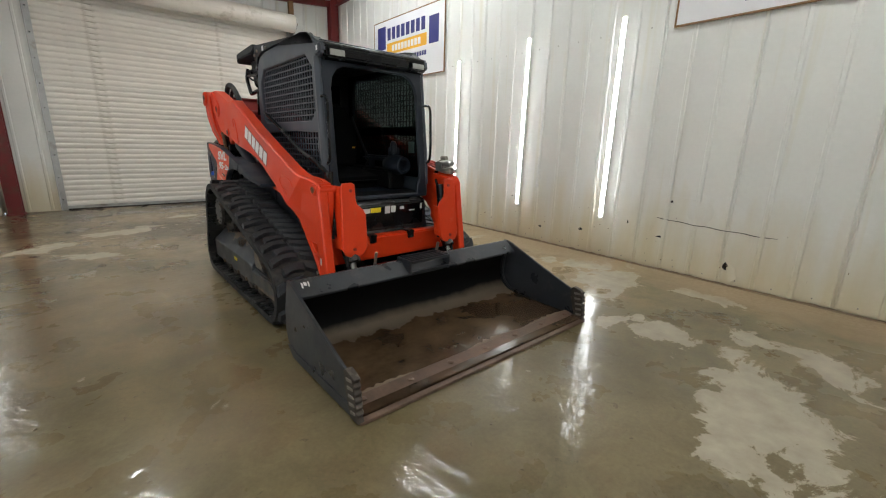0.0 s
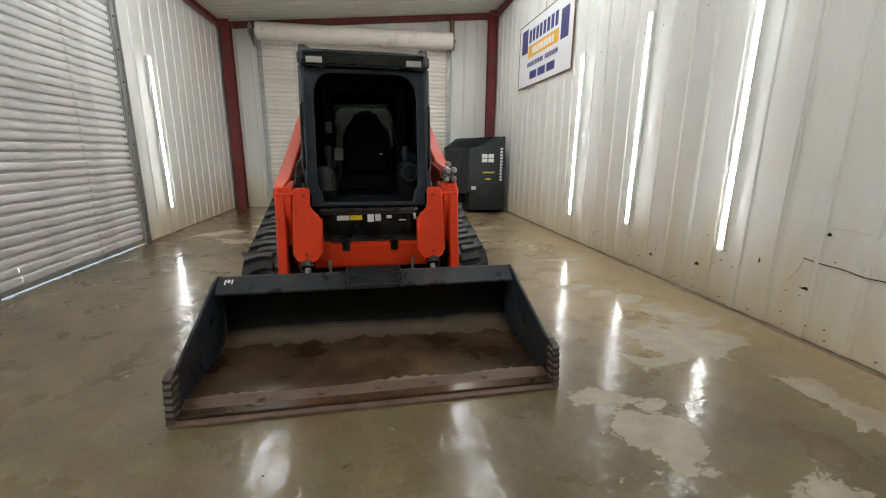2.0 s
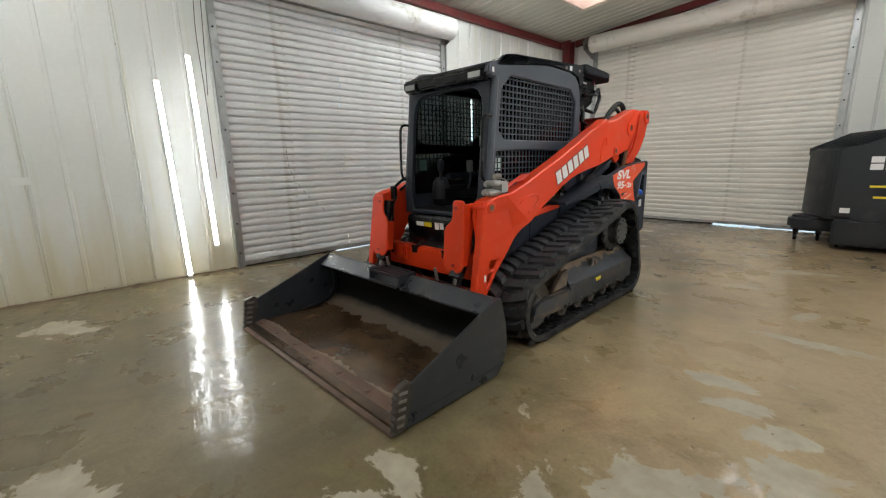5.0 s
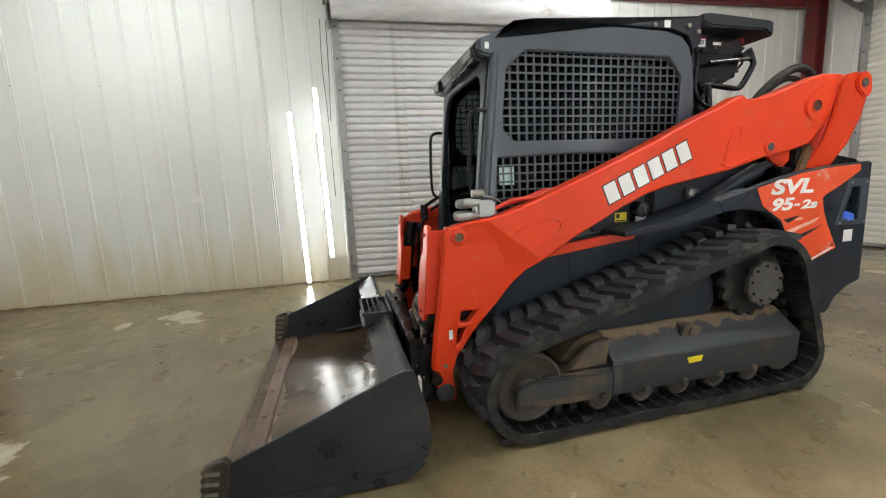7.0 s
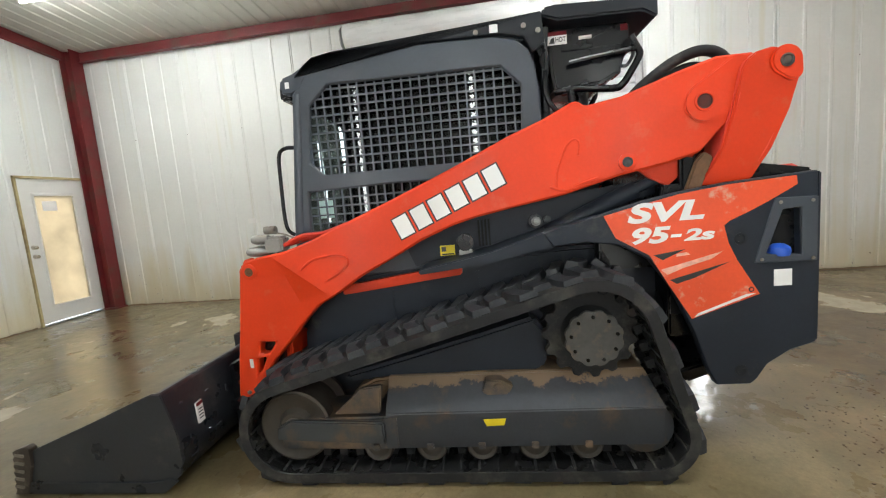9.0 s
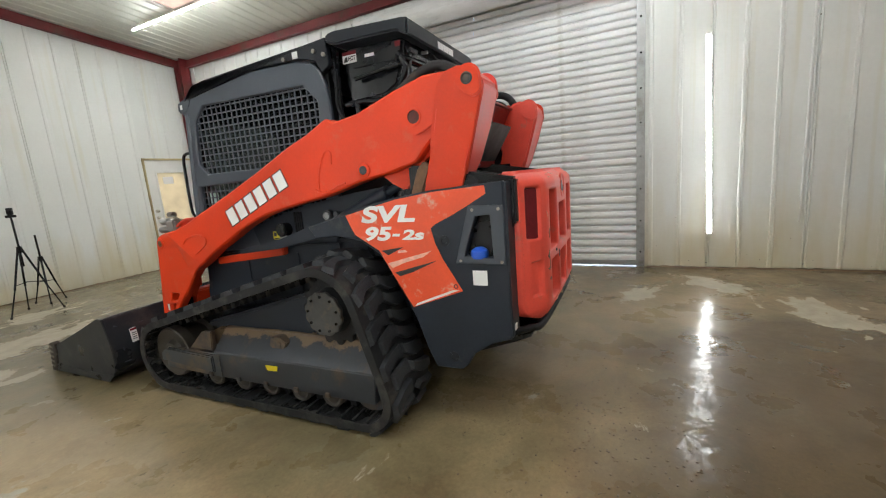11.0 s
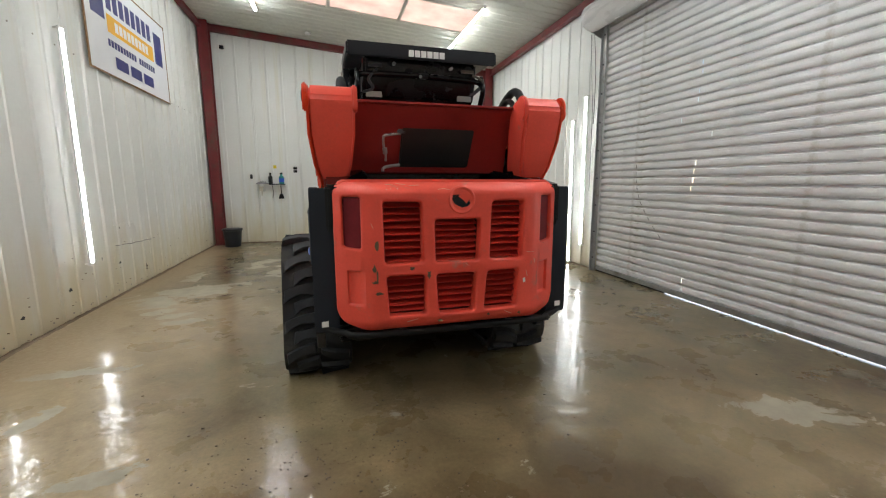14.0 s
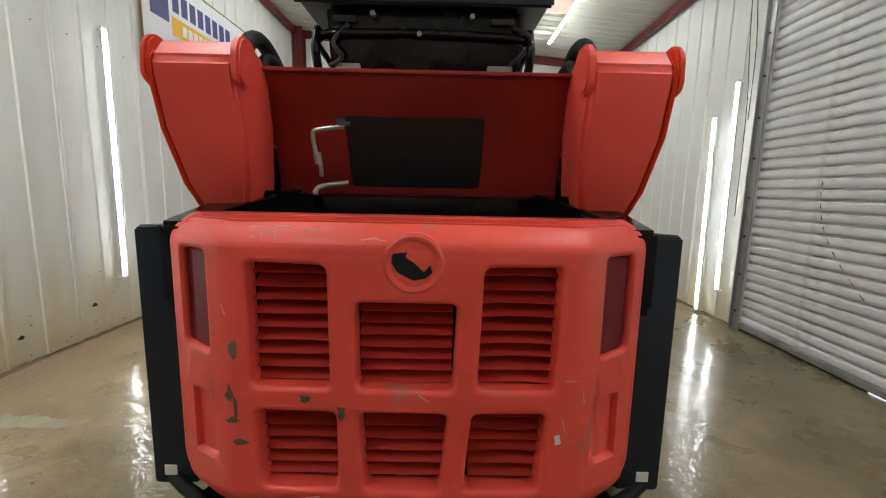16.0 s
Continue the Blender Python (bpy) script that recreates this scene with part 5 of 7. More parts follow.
# --- tail panels ---
TAIL = [(0.705, 1.125), (0.977, 1.19), (1.165, 1.239), (1.311, 1.265), (1.525, 1.292), (1.89, 1.313), (1.90, 0.865), (1.898, 0.539), (1.79, 0.504), (1.694, 0.44), (1.65, 0.37), (1.622, 0.346), (1.473, 0.346), (1.43, 0.44), (1.376, 0.604), (1.28, 0.826), (1.183, 0.965), (1.06, 1.04), (0.909, 1.066), (0.753, 1.055)]
HOLE = [(1.746, 1.154), (1.821, 1.16), (1.829, 0.946), (1.678, 0.957)]
DECAL = [(0.985, 1.182), (1.115, 1.212), (1.311, 1.255), (1.525, 1.282), (1.801, 1.298), (1.806, 1.259), (1.70, 1.20), (1.618, 1.159), (1.53, 1.12), (1.505, 1.10), (1.524, 1.019), (1.56, 0.94), (1.656, 0.777), (1.364, 0.675), (1.255, 0.857), (1.184, 0.985), (1.036, 1.075)]
# model lettering: text, start, foot, width, height
WORDS = (("SVL", 1.085, 1.136, 0.33, 0.092), ("95", 1.09, 1.038, 0.165, 0.078), ("-", 1.275, 1.062, 0.045, 0.014), ("2s", 1.332, 1.042, 0.125, 0.055))


def lettering(body, w, h, slant, bold=0.0):
    """A flat word of width w and height h, leaning by slant, 1.2 mm thick, as a bmesh lying in x and y."""
    cu = bpy.data.curves.new("word", "FONT")
    cu.body, cu.size, cu.extrude, cu.offset = body, 1.0, 0.5, bold
    ob = bpy.data.objects.new("word", cu)
    me = bpy.data.meshes.new_from_object(ob)
    bpy.data.objects.remove(ob)
    bpy.data.curves.remove(cu)
    bm = bmesh.new()
    bm.from_mesh(me)
    bpy.data.meshes.remove(me)
    xs, zs = [v.co.x for v in bm.verts], [v.co.y for v in bm.verts]
    for v in bm.verts:
        q = (v.co.y - min(zs)) / (max(zs) - min(zs))
        v.co = ((v.co.x - min(xs)) / (max(xs) - min(xs)) * w + slant * h * q, q * h, 0.0012 * (v.co.z + 0.5))
    return bm


def on_side(bm, sx, x, y0, y1, z):
    """Lay a word on the loader's left (sx 1) or right side, between y0 and y1, its foot at z."""
    m = Matrix(((0, 0, sx, sx * x), (sx, 0, 0, y0 if sx > 0 else y1), (0, 1, 0, z), (0, 0, 0, 1)))
    bmesh.ops.transform(bm, matrix=m, verts=bm.verts)
    return bm


STREAKS = [[(1.20, 0.985), (1.34, 1.005), (1.24, 0.96)], [(1.27, 0.865), (1.53, 0.935), (1.38, 0.87), (1.30, 0.845)]]
for sx in (1, -1):
    flip = (lambda b: b) if sx > 0 else (lambda b: mirror(b))
    tp = part("side_panel", flip(plate(TAIL, [HOLE], "x", 0.70, 0.75, 0.006)), M_DARK, L, "dark slate tail side panel")
    part("decal", flip(prism(DECAL, "x", 0.7501, 0.7525)), M_DECALO, tp, "scuffed orange model decal")
    for body, y0, z, w, h in WORDS:
        part("lettering", on_side(lettering(body, w, h, 0.36, 0.04), sx, 0.7526, y0 if sx > 0 else 2.52 - y0 - w, y0 + w if sx > 0 else 2.52 - y0, z), M_DECALW, tp, "white model lettering")
    part("scuff", flip(prism([(1.23, 0.915), (1.50, 0.985), (1.45, 0.952), (1.33, 0.918), (1.26, 0.89)], "x", 0.7526, 0.7533)), M_SCRATCH, tp, "pale rubbed streak")
    part("scuff", flip(prism([(1.30, 0.972), (1.36, 0.978), (1.345, 0.99), (1.30, 0.985)], "x", 0.7526, 0.7533)), M_SCRATCH, tp)
    for p in STREAKS:
        part("streak", flip(prism(p, "x", 0.7525, 0.7535)), M_DECALK, tp)
    part("sweep", flip(prism([(1.375, 0.682), (1.64, 0.782), (1.60, 0.78), (1.39, 0.70)], "x", 0.7526, 0.7537)), M_DECALW, tp)
    part("vent_frame", flip(plate([(1.715, 1.206), (1.888, 1.203), (1.889, 0.917), (1.631, 0.921)], [HOLE], "x", 0.748, 0.757, 0.003)), M_GREY, tp)
    for y, z in ((1.735, 1.185), (1.865, 1.185), (1.66, 0.935), (1.87, 0.93)):
        part("screw", flip(cyl((0.756, y, z), (0.7605, y, z), 0.008, 8)), M_STEEL, tp)
    part("recess", flip(box(0.60, 0.705, 1.66, 1.86, 0.93, 1.18)), M_BLACK, tp)
    part("filler_cap", flip(lathe((0.725, 1.75, 0.965), "z", [(-0.02, 0.042), (0.0, 0.046), (0.018, 0.042), (0.032, 0.022), (0.036, 0.0)], 14)), M_BLUE, tp, "blue filler cap")
    part("label", flip(box(0.7501, 0.7515, 1.715, 1.79, 0.81, 0.885)), M_DECALW, tp, "white square label")
    for y, z, r in ((1.575, 1.035, 0.028), (1.58, 0.415, 0.028), (1.62, 0.80, 0.012)):
        part("fastener", flip(lathe((0.748, y, z), "x", [(0, r), (0.005, r), (0.006, r * 0.6), (0.003, r * 0.55), (0.003, 0.0)], 16)), M_SLAB, tp)
    part("tail_edge", flip(box(0.62, 0.75, 1.885, 1.905, 0.545, 1.308, 0.006)), M_DARK, tp)
    part("hinge", flip(box(0.635, 0.668, 1.9, 1.914, 1.17, 1.24, 0.005)), M_BLACK, tp)
    part("catch", flip(box(0.65, 0.665, 1.9, 1.912, 1.085, 1.11, 0.003)), M_BLACK, tp)
    part("reflector", flip(box(0.68, 0.715, 1.905, 1.909, 0.575, 0.605)), M_DECALW, tp, "small worn white reflector")


# --- rear door with its grille ---
def door_y(x, z):
    """How far out the door's skin stands: nearly flat, swept back at the sides, rolled at top and foot."""
    ax = abs(x)
    y = 2.045 - 0.008 * (x / 0.44) ** 2 if ax <= 0.44 else 2.037 - 0.105 * ((ax - 0.44) / 0.195) ** 1.2
    if z > 1.275:
        y -= 0.085 * ((z - 1.275) / 0.077) ** 2
    if z < 0.63:
        y -= 0.035 * ((0.63 - z) / 0.065) ** 2
    if 0.4895 < ax < 0.5755 and 0.6995 < z < 0.8905:
        y -= 0.018 * min(1.0, max(0.0, min((ax - 0.489) / 0.010, (0.576 - ax) / 0.010, (z - 0.699) / 0.010, (0.891 - z) / 0.010)))
    return y


DOOR_RIM = [(0.598, 1.352), (0.636, 1.305), (0.634, 0.66), (0.600, 0.605), (0.490, 0.562), (-0.490, 0.556), (-0.600, 0.600), (-0.634, 0.655), (-0.636, 1.305), (-0.598, 1.352)]
GRILLE = [[(0.394, 1.242), (0.194, 1.236), (0.190, 0.921), (0.389, 0.921)], [(0.125, 1.145), (-0.130, 1.145), (-0.121, 0.918), (0.121, 0.921)], [(-0.194, 1.237), (-0.386, 1.241), (-0.381, 0.917), (-0.184, 0.923)],
          [(0.382, 0.857), (0.175, 0.855), (0.172, 0.641), (0.369, 0.643)], [(0.118, 0.855), (-0.111, 0.854), (-0.092, 0.636), (0.103, 0.638)], [(-0.172, 0.855), (-0.364, 0.857), (-0.348, 0.641), (-0.155, 0.640)]]
LAMP_HOLE = [[(0.586, 1.264), (0.503, 1.264), (0.503, 1.0), (0.586, 1.012)], [(-0.503, 1.264), (-0.586, 1.264), (-0.586, 1.012), (-0.503, 1.0)]]


def rear_door():
    rings = [(DOOR_RIM, 0.03, -1)] + [(h, 0.022, 1) for h in GRILLE] + [(h, 0.014, 1) for h in LAMP_HOLE]
    edge = 0.014
    loops = [fillet(widen(p, sg * edge), r + sg * edge * 0.7) for p, r, sg in rings]
    flat = [p for lp in loops for p in lp]
    bm = bmesh.new()
    v = [bm.verts.new((x, 0, z)) for x, z in flat]
    for t in geometry.tessellate_polygon([[Vector((x, z, 0)) for x, z in lp] for lp in loops]):
        if len(set(t)) == 3:
            bm.faces.new([v[i] for i in t])
    for ax in (0.2, 0.44, 0.465, 0.489, 0.4995, 0.52, 0.545, 0.5655, 0.576, 0.60):
        for x in (ax, -ax):
            bmesh.ops.bisect_plane(bm, geom=bm.verts[:] + bm.edges[:] + bm.faces[:], plane_co=(x, 0, 0), plane_no=(1, 0, 0))
    for z in (1.275, 1.29, 1.305, 1.32, 1.33, 0.891, 0.8805, 0.7095, 0.699, 0.63, 0.61, 0.59, 0.575):
        bmesh.ops.bisect_plane(bm, geom=bm.verts[:] + bm.edges[:] + bm.faces[:], plane_co=(0, 0, z), plane_no=(0, 0, 1))
    for vv in bm.verts:
        vv.co.y = door_y(vv.co.x, vv.co.z)
    # rounded rims that roll inwards, then straight walls behind them
    for p, r, sg in rings:
        rows = []
        for d, back in ((1.0, 0.0), (0.62, 0.0012), (0.29, 0.0045), (0.08, 0.0095), (0.0, 0.014), (0.0, 0.065)):
            lp, base = fillet(widen(p, sg * edge * d), r + sg * edge * d * 0.7), fillet(widen(p, sg * edge), r + sg * edge * 0.7)
            rows.append([bm.verts.new((q[0], door_y(*b) - back, q[1])) for q, b in zip(lp, base)])
        for a, b in zip(rows, rows[1:]):
            for i in range(len(a)):
                j = (i + 1) % len(a)
                bm.faces.new((a[i], a[j], b[j], b[i]))
    bmesh.ops.remove_doubles(bm, verts=bm.verts, dist=0.0002)
    bmesh.ops.recalc_face_normals(bm, faces=bm.faces)
    return bm


rd = part("rear_door", rear_door(), M_RED, L, "faded red plastic rear door with scuffs")
part("top_lip", prism([(-0.60, 1.90), (-0.44, 1.985), (0.44, 1.985), (0.60, 1.90), (0.60, 1.86), (-0.60, 1.86)], "z", 1.325, 1.352, 0.01), M_RED, rd)
part("radiator", box(-0.42, 0.42, 1.86, 1.90, 0.60, 1.27), M_COND, rd, "dusty grey radiator core")
for x0, x1, z0, z1, n in ((-0.39, -0.185, 0.918, 1.24, 9), (-0.12, 0.12, 0.918, 1.143, 7), (0.185, 0.39, 0.918, 1.24, 9), (-0.375, -0.17, 0.648, 0.862, 6), (-0.115, 0.115, 0.648, 0.862, 6), (0.17, 0.375, 0.648, 0.862, 6)):
    for k in range(n):
        z = z0 + (k + 0.5) * (z1 - z0) / n
        sag = 0.002 * math.sin(k * 2.1 + x0 * 9) + (0.007 * math.sin(k) if x0 < -0.3 and z0 < 0.7 else 0.003 if x0 < -0.3 else 0)
        pts = [(x0 + (x1 - x0) * i / 5, z + sag * math.sin(3.1416 * i / 5)) for i in range(6)]
        bm = bmesh.new()
        rows = [[bm.verts.new((x, yy, zz + dz)) for x, zz in pts] for yy, dz in ((1.996, -0.0110), (1.944, 0.0165), (1.940, 0.0165), (1.992, -0.0142))]
        for a, b in zip(rows, rows[1:] + rows[:1]):
            for i in range(5):
                bm.faces.new((a[i], a[i + 1], b[i + 1], b[i]))
        part("slat", finish(bm), M_SLATR, rd)
part("emblem_ring", lathe((-0.02, 2.036, 1.245), "y", [(0, 0.078), (0.006, 0.077), (0.012, 0.068), (0.010, 0.058), (0.007, 0.055), (0.007, 0.0)], 36), M_RED, rd)
part("emblem_mark", plate([(-0.065, 1.225), (-0.05, 1.212), (-0.02, 1.205), (0.02, 1.225), (0.034, 1.25), (0.03, 1.27), (-0.005, 1.275), (0.0, 1.262), (-0.02, 1.25), (-0.045, 1.226), (-0.06, 1.245)], [], "y", 2.043, 2.0455), M_BLACK, rd, "worn black emblem")
for sx in (1, -1):
    part("lamp_box", box(min(sx * 0.48, sx * 0.62), max(sx * 0.48, sx * 0.62), 1.84, 1.915, 0.98, 1.28), M_BLACK, rd)
    part("tail_lamp", prism([(sx * 0.50, 1.995), (sx * 0.585, 1.943), (sx * 0.585, 1.89), (sx * 0.50, 1.92)], "z", 1.0, 1.262, 0.004), M_REDLENS, rd, "dark red tail lamp lens")
for k, (x, z, w, h) in enumerate(((0.43, 1.02, 0.016, 0.035), (0.445, 0.9, 0.012, 0.03), (0.44, 0.83, 0.02, 0.012), (0.42, 0.77, 0.03, 0.012), (0.25, 0.895, 0.02, 0.012), (0.16, 0.86, 0.015, 0.025), (-0.39, 0.90, 0.012, 0.01), (-0.37, 0.60, 0.01, 0.014), (0.10, 0.60, 0.014, 0.012), (-0.18, 0.61, 0.01, 0.01), (0.43, 0.86, 0.008, 0.05))):
    pts = [(x + w * math.cos(6.2832 * i / 8) * (0.7 + 0.3 * math.sin(i * 3.1 + k)), z + h * math.sin(6.2832 * i / 8) * (0.7 + 0.3 * math.cos(i * 2.3 + k))) for i in range(8)]
    part("scuff", prism(pts, "y", 2.030, 2.0465 if abs(x) < 0.3 else 2.0385), M_MUD, rd, "dark scrape")
part("scuff", prism([(-0.405, 0.78), (-0.39, 0.775), (-0.387, 0.80), (-0.40, 0.805)], "y", 2.03, 2.0395), M_DECALW, rd, "pale scrape")
# pale scratches on the door's face
for x, z, ln, a in ((0.362, 1.300, 0.03, 0.2), (0.350, 1.298, 0.022, 1.5), (0.316, 1.300, 0.02, 1.3), (0.36, 1.325, 0.04, 0.05), (0.30, 1.328, 0.05, 0.1), (0.23, 1.322, 0.05, -0.05), (0.09, 1.303, 0.04, -0.15), (0.055, 1.300, 0.045, 0.2), (0.075, 1.292, 0.05, 0.1), (-0.43, 0.95, 0.045, 0.05), (-0.46, 0.90, 0.03, 1.4), (-0.41, 0.83, 0.04, 1.3), (0.45, 1.12, 0.03, 1.2), (-0.30, 0.61, 0.05, 0.4), (0.25, 0.615, 0.06, -0.2), (-0.05, 0.90, 0.03, 0.6)):
    c, s = math.cos(a) * ln / 2, math.sin(a) * ln / 2
    w = 0.0011
    bm = prism([(x - c + s * 0.08, z - s - w), (x, z - w * 1.6), (x + c, z + s - w), (x + c, z + s + w), (x, z + w * 1.2), (x - c, z - s + w)] if abs(c) > abs(s) else [(x - c - w, z - s), (x - c + w, z - s), (x + w * 1.5, z), (x + c + w, z + s), (x + c - w, z + s), (x - w, z)], "y", -0.004, 0.0012)
    for vv in bm.verts:
        ax = abs(vv.co.x)
        vv.co.y += (2.045 - 0.008 * (vv.co.x / 0.44) ** 2 if ax <= 0.44 else 2.037 - 0.105 * ((ax - 0.44) / 0.195) ** 1.2) - (0.02 * max(0, (vv.co.z - 1.262) / 0.068) if vv.co.z > 1.262 else 0)
    part("scratch", bm, M_SCRATCH, rd, "pale hairline scratch")
part("bumper", tube([(0.71, 1.885, 0.56), (0.60, 1.955, 0.55), (0.45, 2.0, 0.54), (-0.45, 2.0, 0.535), (-0.60, 1.955, 0.54), (-0.71, 1.885, 0.55)], 0.019, 10), M_INT, L, "black rear bumper bar")
part("belly_plate", prism([(1.35, 0.36), (1.90, 0.52), (1.97, 0.54), (1.97, 0.51), (1.88, 0.47), (1.4, 0.30)], "x", -0.62, 0.62, 0.01), M_BLACK, L)

# --- loader arms and rear links ---
ARM = [(-0.885, 1.03), (-0.855, 1.075), (-0.767, 1.097), (-0.60, 1.122), (-0.46, 1.165), (-0.323, 1.22), (0.012, 1.349), (0.302, 1.468), (0.58, 1.592), (0.739, 1.650), (0.875, 1.715), (0.90, 1.718), (0.935, 1.692), (1.095, 1.717), (1.339, 1.799), (1.504, 1.845), (1.66, 1.845), (1.62, 1.62), (1.49, 1.50), (1.43, 1.435), (1.284, 1.396), (1.084, 1.363), (0.825, 1.294), (0.558, 1.249), (0.40, 1.22), (0.279, 1.188), (0.12, 1.125), (-0.017, 1.054), (-0.203, 0.965), (-0.332, 0.884), (-0.463, 0.817), (-0.54, 0.745), (-0.606, 0.671), (-0.745, 0.530), (-0.800, 0.455), (-0.855, 0.385), (-0.878, 0.31), (-0.875, 0.25), (-0.862, 0.16), (-0.885, 0.142), (-0.945, 0.195), (-0.975, 0.235), (-0.992, 0.29), (-0.985, 0.36), (-0.962, 0.53), (-0.926, 0.75), (-0.893, 0.98)]
FOOT = [[(-0.822, 0.632), (-0.730, 0.630), (-0.783, 0.563), (-0.835, 0.567)], [(-0.843, 0.545), (-0.797, 0.548), (-0.832, 0.472), (-0.858, 0.450)]]
LINK = [(1.60, 1.80), (1.641, 1.834), (1.707, 1.849), (1.774, 1.825), (1.823, 1.771), (1.815, 1.72), (1.777, 1.586), (1.723, 1.425), (1.66, 1.29), (1.44, 1.27), (1.45, 1.30), (1.516, 1.445), (1.551, 1.61), (1.585, 1.771)]


def pad_outline(*discs):
    """Outline round two or more discs (y, z, radius)."""
    return hull([(round(y + r * math.cos(6.2832 * k / 28), 5), round(z + r * math.sin(6.2832 * k / 28), 5)) for y, z, r in discs for k in range(28)])


FOLD = (Vector((-0.67, 1.095)), math.atan2(0.78 - 1.095, -0.536 + 0.67), math.atan2(0.895 - 1.095, -0.41 + 0.67))


def folded(bm, cut=False):
    """Set the arm's lower leg inwards behind a wedge-shaped fold."""
    apex, low, high = FOLD
    if cut:
        for a in (low, high):
            bmesh.ops.bisect_plane(bm, geom=bm.verts[:] + bm.edges[:] + bm.faces[:], plane_co=(0, apex.x, apex.y), plane_no=(0, -math.sin(a), math.cos(a)))
    for vv in bm.verts:
        d = Vector((vv.co.y, vv.co.z)) - apex
        if vv.co.x > 0.65 and d.length > 1e-4:
            a = math.atan2(d.y, d.x)
            t = 1.0 if a > 2.4 else min(max((high - a) / (high - low), 0.0), 1.0)
            vv.co.x -= 0.034 * t * min(1.0, d.length / 0.16)
    return bm


WORD = blocks(0.0, 0.0, 0.60, 0.105, 6, 0.024)
for sx in (1, -1):
    flip = (lambda b: b) if sx > 0 else (lambda b: mirror(b))
    arm = part("arm", flip(folded(plate(ARM, FOOT, "x", 0.60, 0.705, 0.010), True)), M_ORANGE, L, "orange loader arm")
    arm.data.set_sharp_from_angle(angle=radians(11))
    part("arm_foot", flip(prism([(-0.885, 1.03), (-0.855, 1.07), (-0.767, 1.09), (-0.62, 1.10), (-0.60, 0.70), (-0.70, 0.58), (-0.83, 0.64), (-0.90, 0.95)], "x", 0.555, 0.603, 0.008)), M_ORANGE, arm)
    part("foot_web", flip(box(0.57, 0.60, -0.87, -0.73, 0.44, 0.64)), M_BLACK, arm)
    c, s = math.cos(radians(23.6)), math.sin(radians(23.6))
    for k, p in enumerate(WORD):
        for grow, x, m in ((0.007, 0.7062, M_DECALK), (0.0, 0.7075, M_DECALW)):
            u0, u1, h = p[0][0] - grow, p[1][0] + grow, 0.105
            q = [(u0, -grow), (u1, -grow), (u1, h + grow), (u0, h + grow)]
            if sx < 0:
                q = [(0.586 - a, b) for a, b in q]
            pts = [(0.025 + c * a - s * b, 1.142 + s * a + c * b) for a, b in q]
            part("letter_block" if m is M_DECALW else "letter_outline", flip(prism(pts, "x", 0.7035, x)), m, arm, "white block shape" if m is M_DECALW else "")
    for y, z, r, name in ((-0.822, 1.023, 0.042, "pivot_boss"), (1.111, 1.42, 0.04, "pivot_boss")):
        part(name, flip(folded(lathe((0.70, y, z), "x", [(0, r), (0.012, r), (0.016, r - 0.006), (0.016, 0.02), (0.010, 0.018), (0.010, 0.0)], 24))), M_ORANGE, arm)
        part("pin", flip(folded(lathe((0.705, y, z), "x", [(0, 0.024), (0.012, 0.024), (0.014, 0.020), (0.011, 0.013), (0.013, 0.008), (0.013, 0.0)], 16))), M_PIN if y < 0 else M_FRAME, arm)
    part("boss_pad", flip(prism(pad_outline((1.448, 1.652, 0.088), (1.585, 1.785, 0.055), (1.56, 1.66, 0.05)), "x", 0.70, 0.7165, 0.007)), M_ORANGE, arm)
    part("hole_rim", flip(lathe((0.7155, 1.445, 1.655), "x", [(0, 0.044), (0.005, 0.042), (0.005, 0.034), (0.0005, 0.033)], 24)), M_ORANGE, arm)
    # dark red disc paints the shade inside the open hole
    part("pin_hole", flip(lathe((0.7105, 1.445, 1.655), "x", [(0, 0.032), (0.0085, 0.032), (0.009, 0.030), (0.0066, 0.028), (0.0066, 0.0)], 20)), M_SHAFT, arm, "dark red disc for the shaded pin hole")
    part("weld_ridge", flip(tube([(0.705, 0.79, 1.33), (0.705, 0.795, 1.40), (0.705, 0.83, 1.50), (0.705, 0.87, 1.545), (0.705, 0.90, 1.53), (0.705, 0.895, 1.47)], 0.006, 6)), M_ORANGE, arm)
    part("weld_ridge", flip(tube([(0.705, 0.76, 1.335), (0.705, 0.83, 1.315), (0.705, 0.92, 1.345), (0.705, 0.98, 1.36)], 0.006, 6)), M_ORANGE, arm)
    part("weld_ridge", flip(tube([(0.705, -0.52, 1.02), (0.705, -0.46, 1.065), (0.705, -0.36, 1.085), (0.705, -0.28, 1.075), (0.705, -0.27, 1.03), (0.705, -0.33, 0.985), (0.705, -0.40, 0.95)], 0.006, 6)), M_ORANGE, arm)
    part("label", flip(folded(box(0.7045, 0.7065, -0.895, -0.875, 0.49, 0.54))), M_DECALW, arm, "small white label")
    for y, z in ((-0.82, 0.42), (-0.92, 0.35)):
        part("bolt", flip(folded(cyl((0.70, y, z), (0.712, y, z), 0.012, 8))), M_STEEL, arm)
    lk = prism(LINK, "x", 0.495, 0.735, 0.016, 3)
    for vv in lk.verts:
        t = min(max((1.50 - vv.co.z) / 0.22, 0), 1)
        vv.co.x -= (0.075 * t if vv.co.x > 0.62 else -0.06 * t)
    lo = part("rear_link", flip(lk), M_RED, L, "red rear lift link")
    ls = prism(LINK, "x", 0.728, 0.742, 0.005)
    for vv in ls.verts:
        vv.co.x -= 0.075 * min(max((1.50 - vv.co.z) / 0.22, 0), 1)
    part("side_plate", flip(ls), M_ORANGE, lo, "orange link side plate")
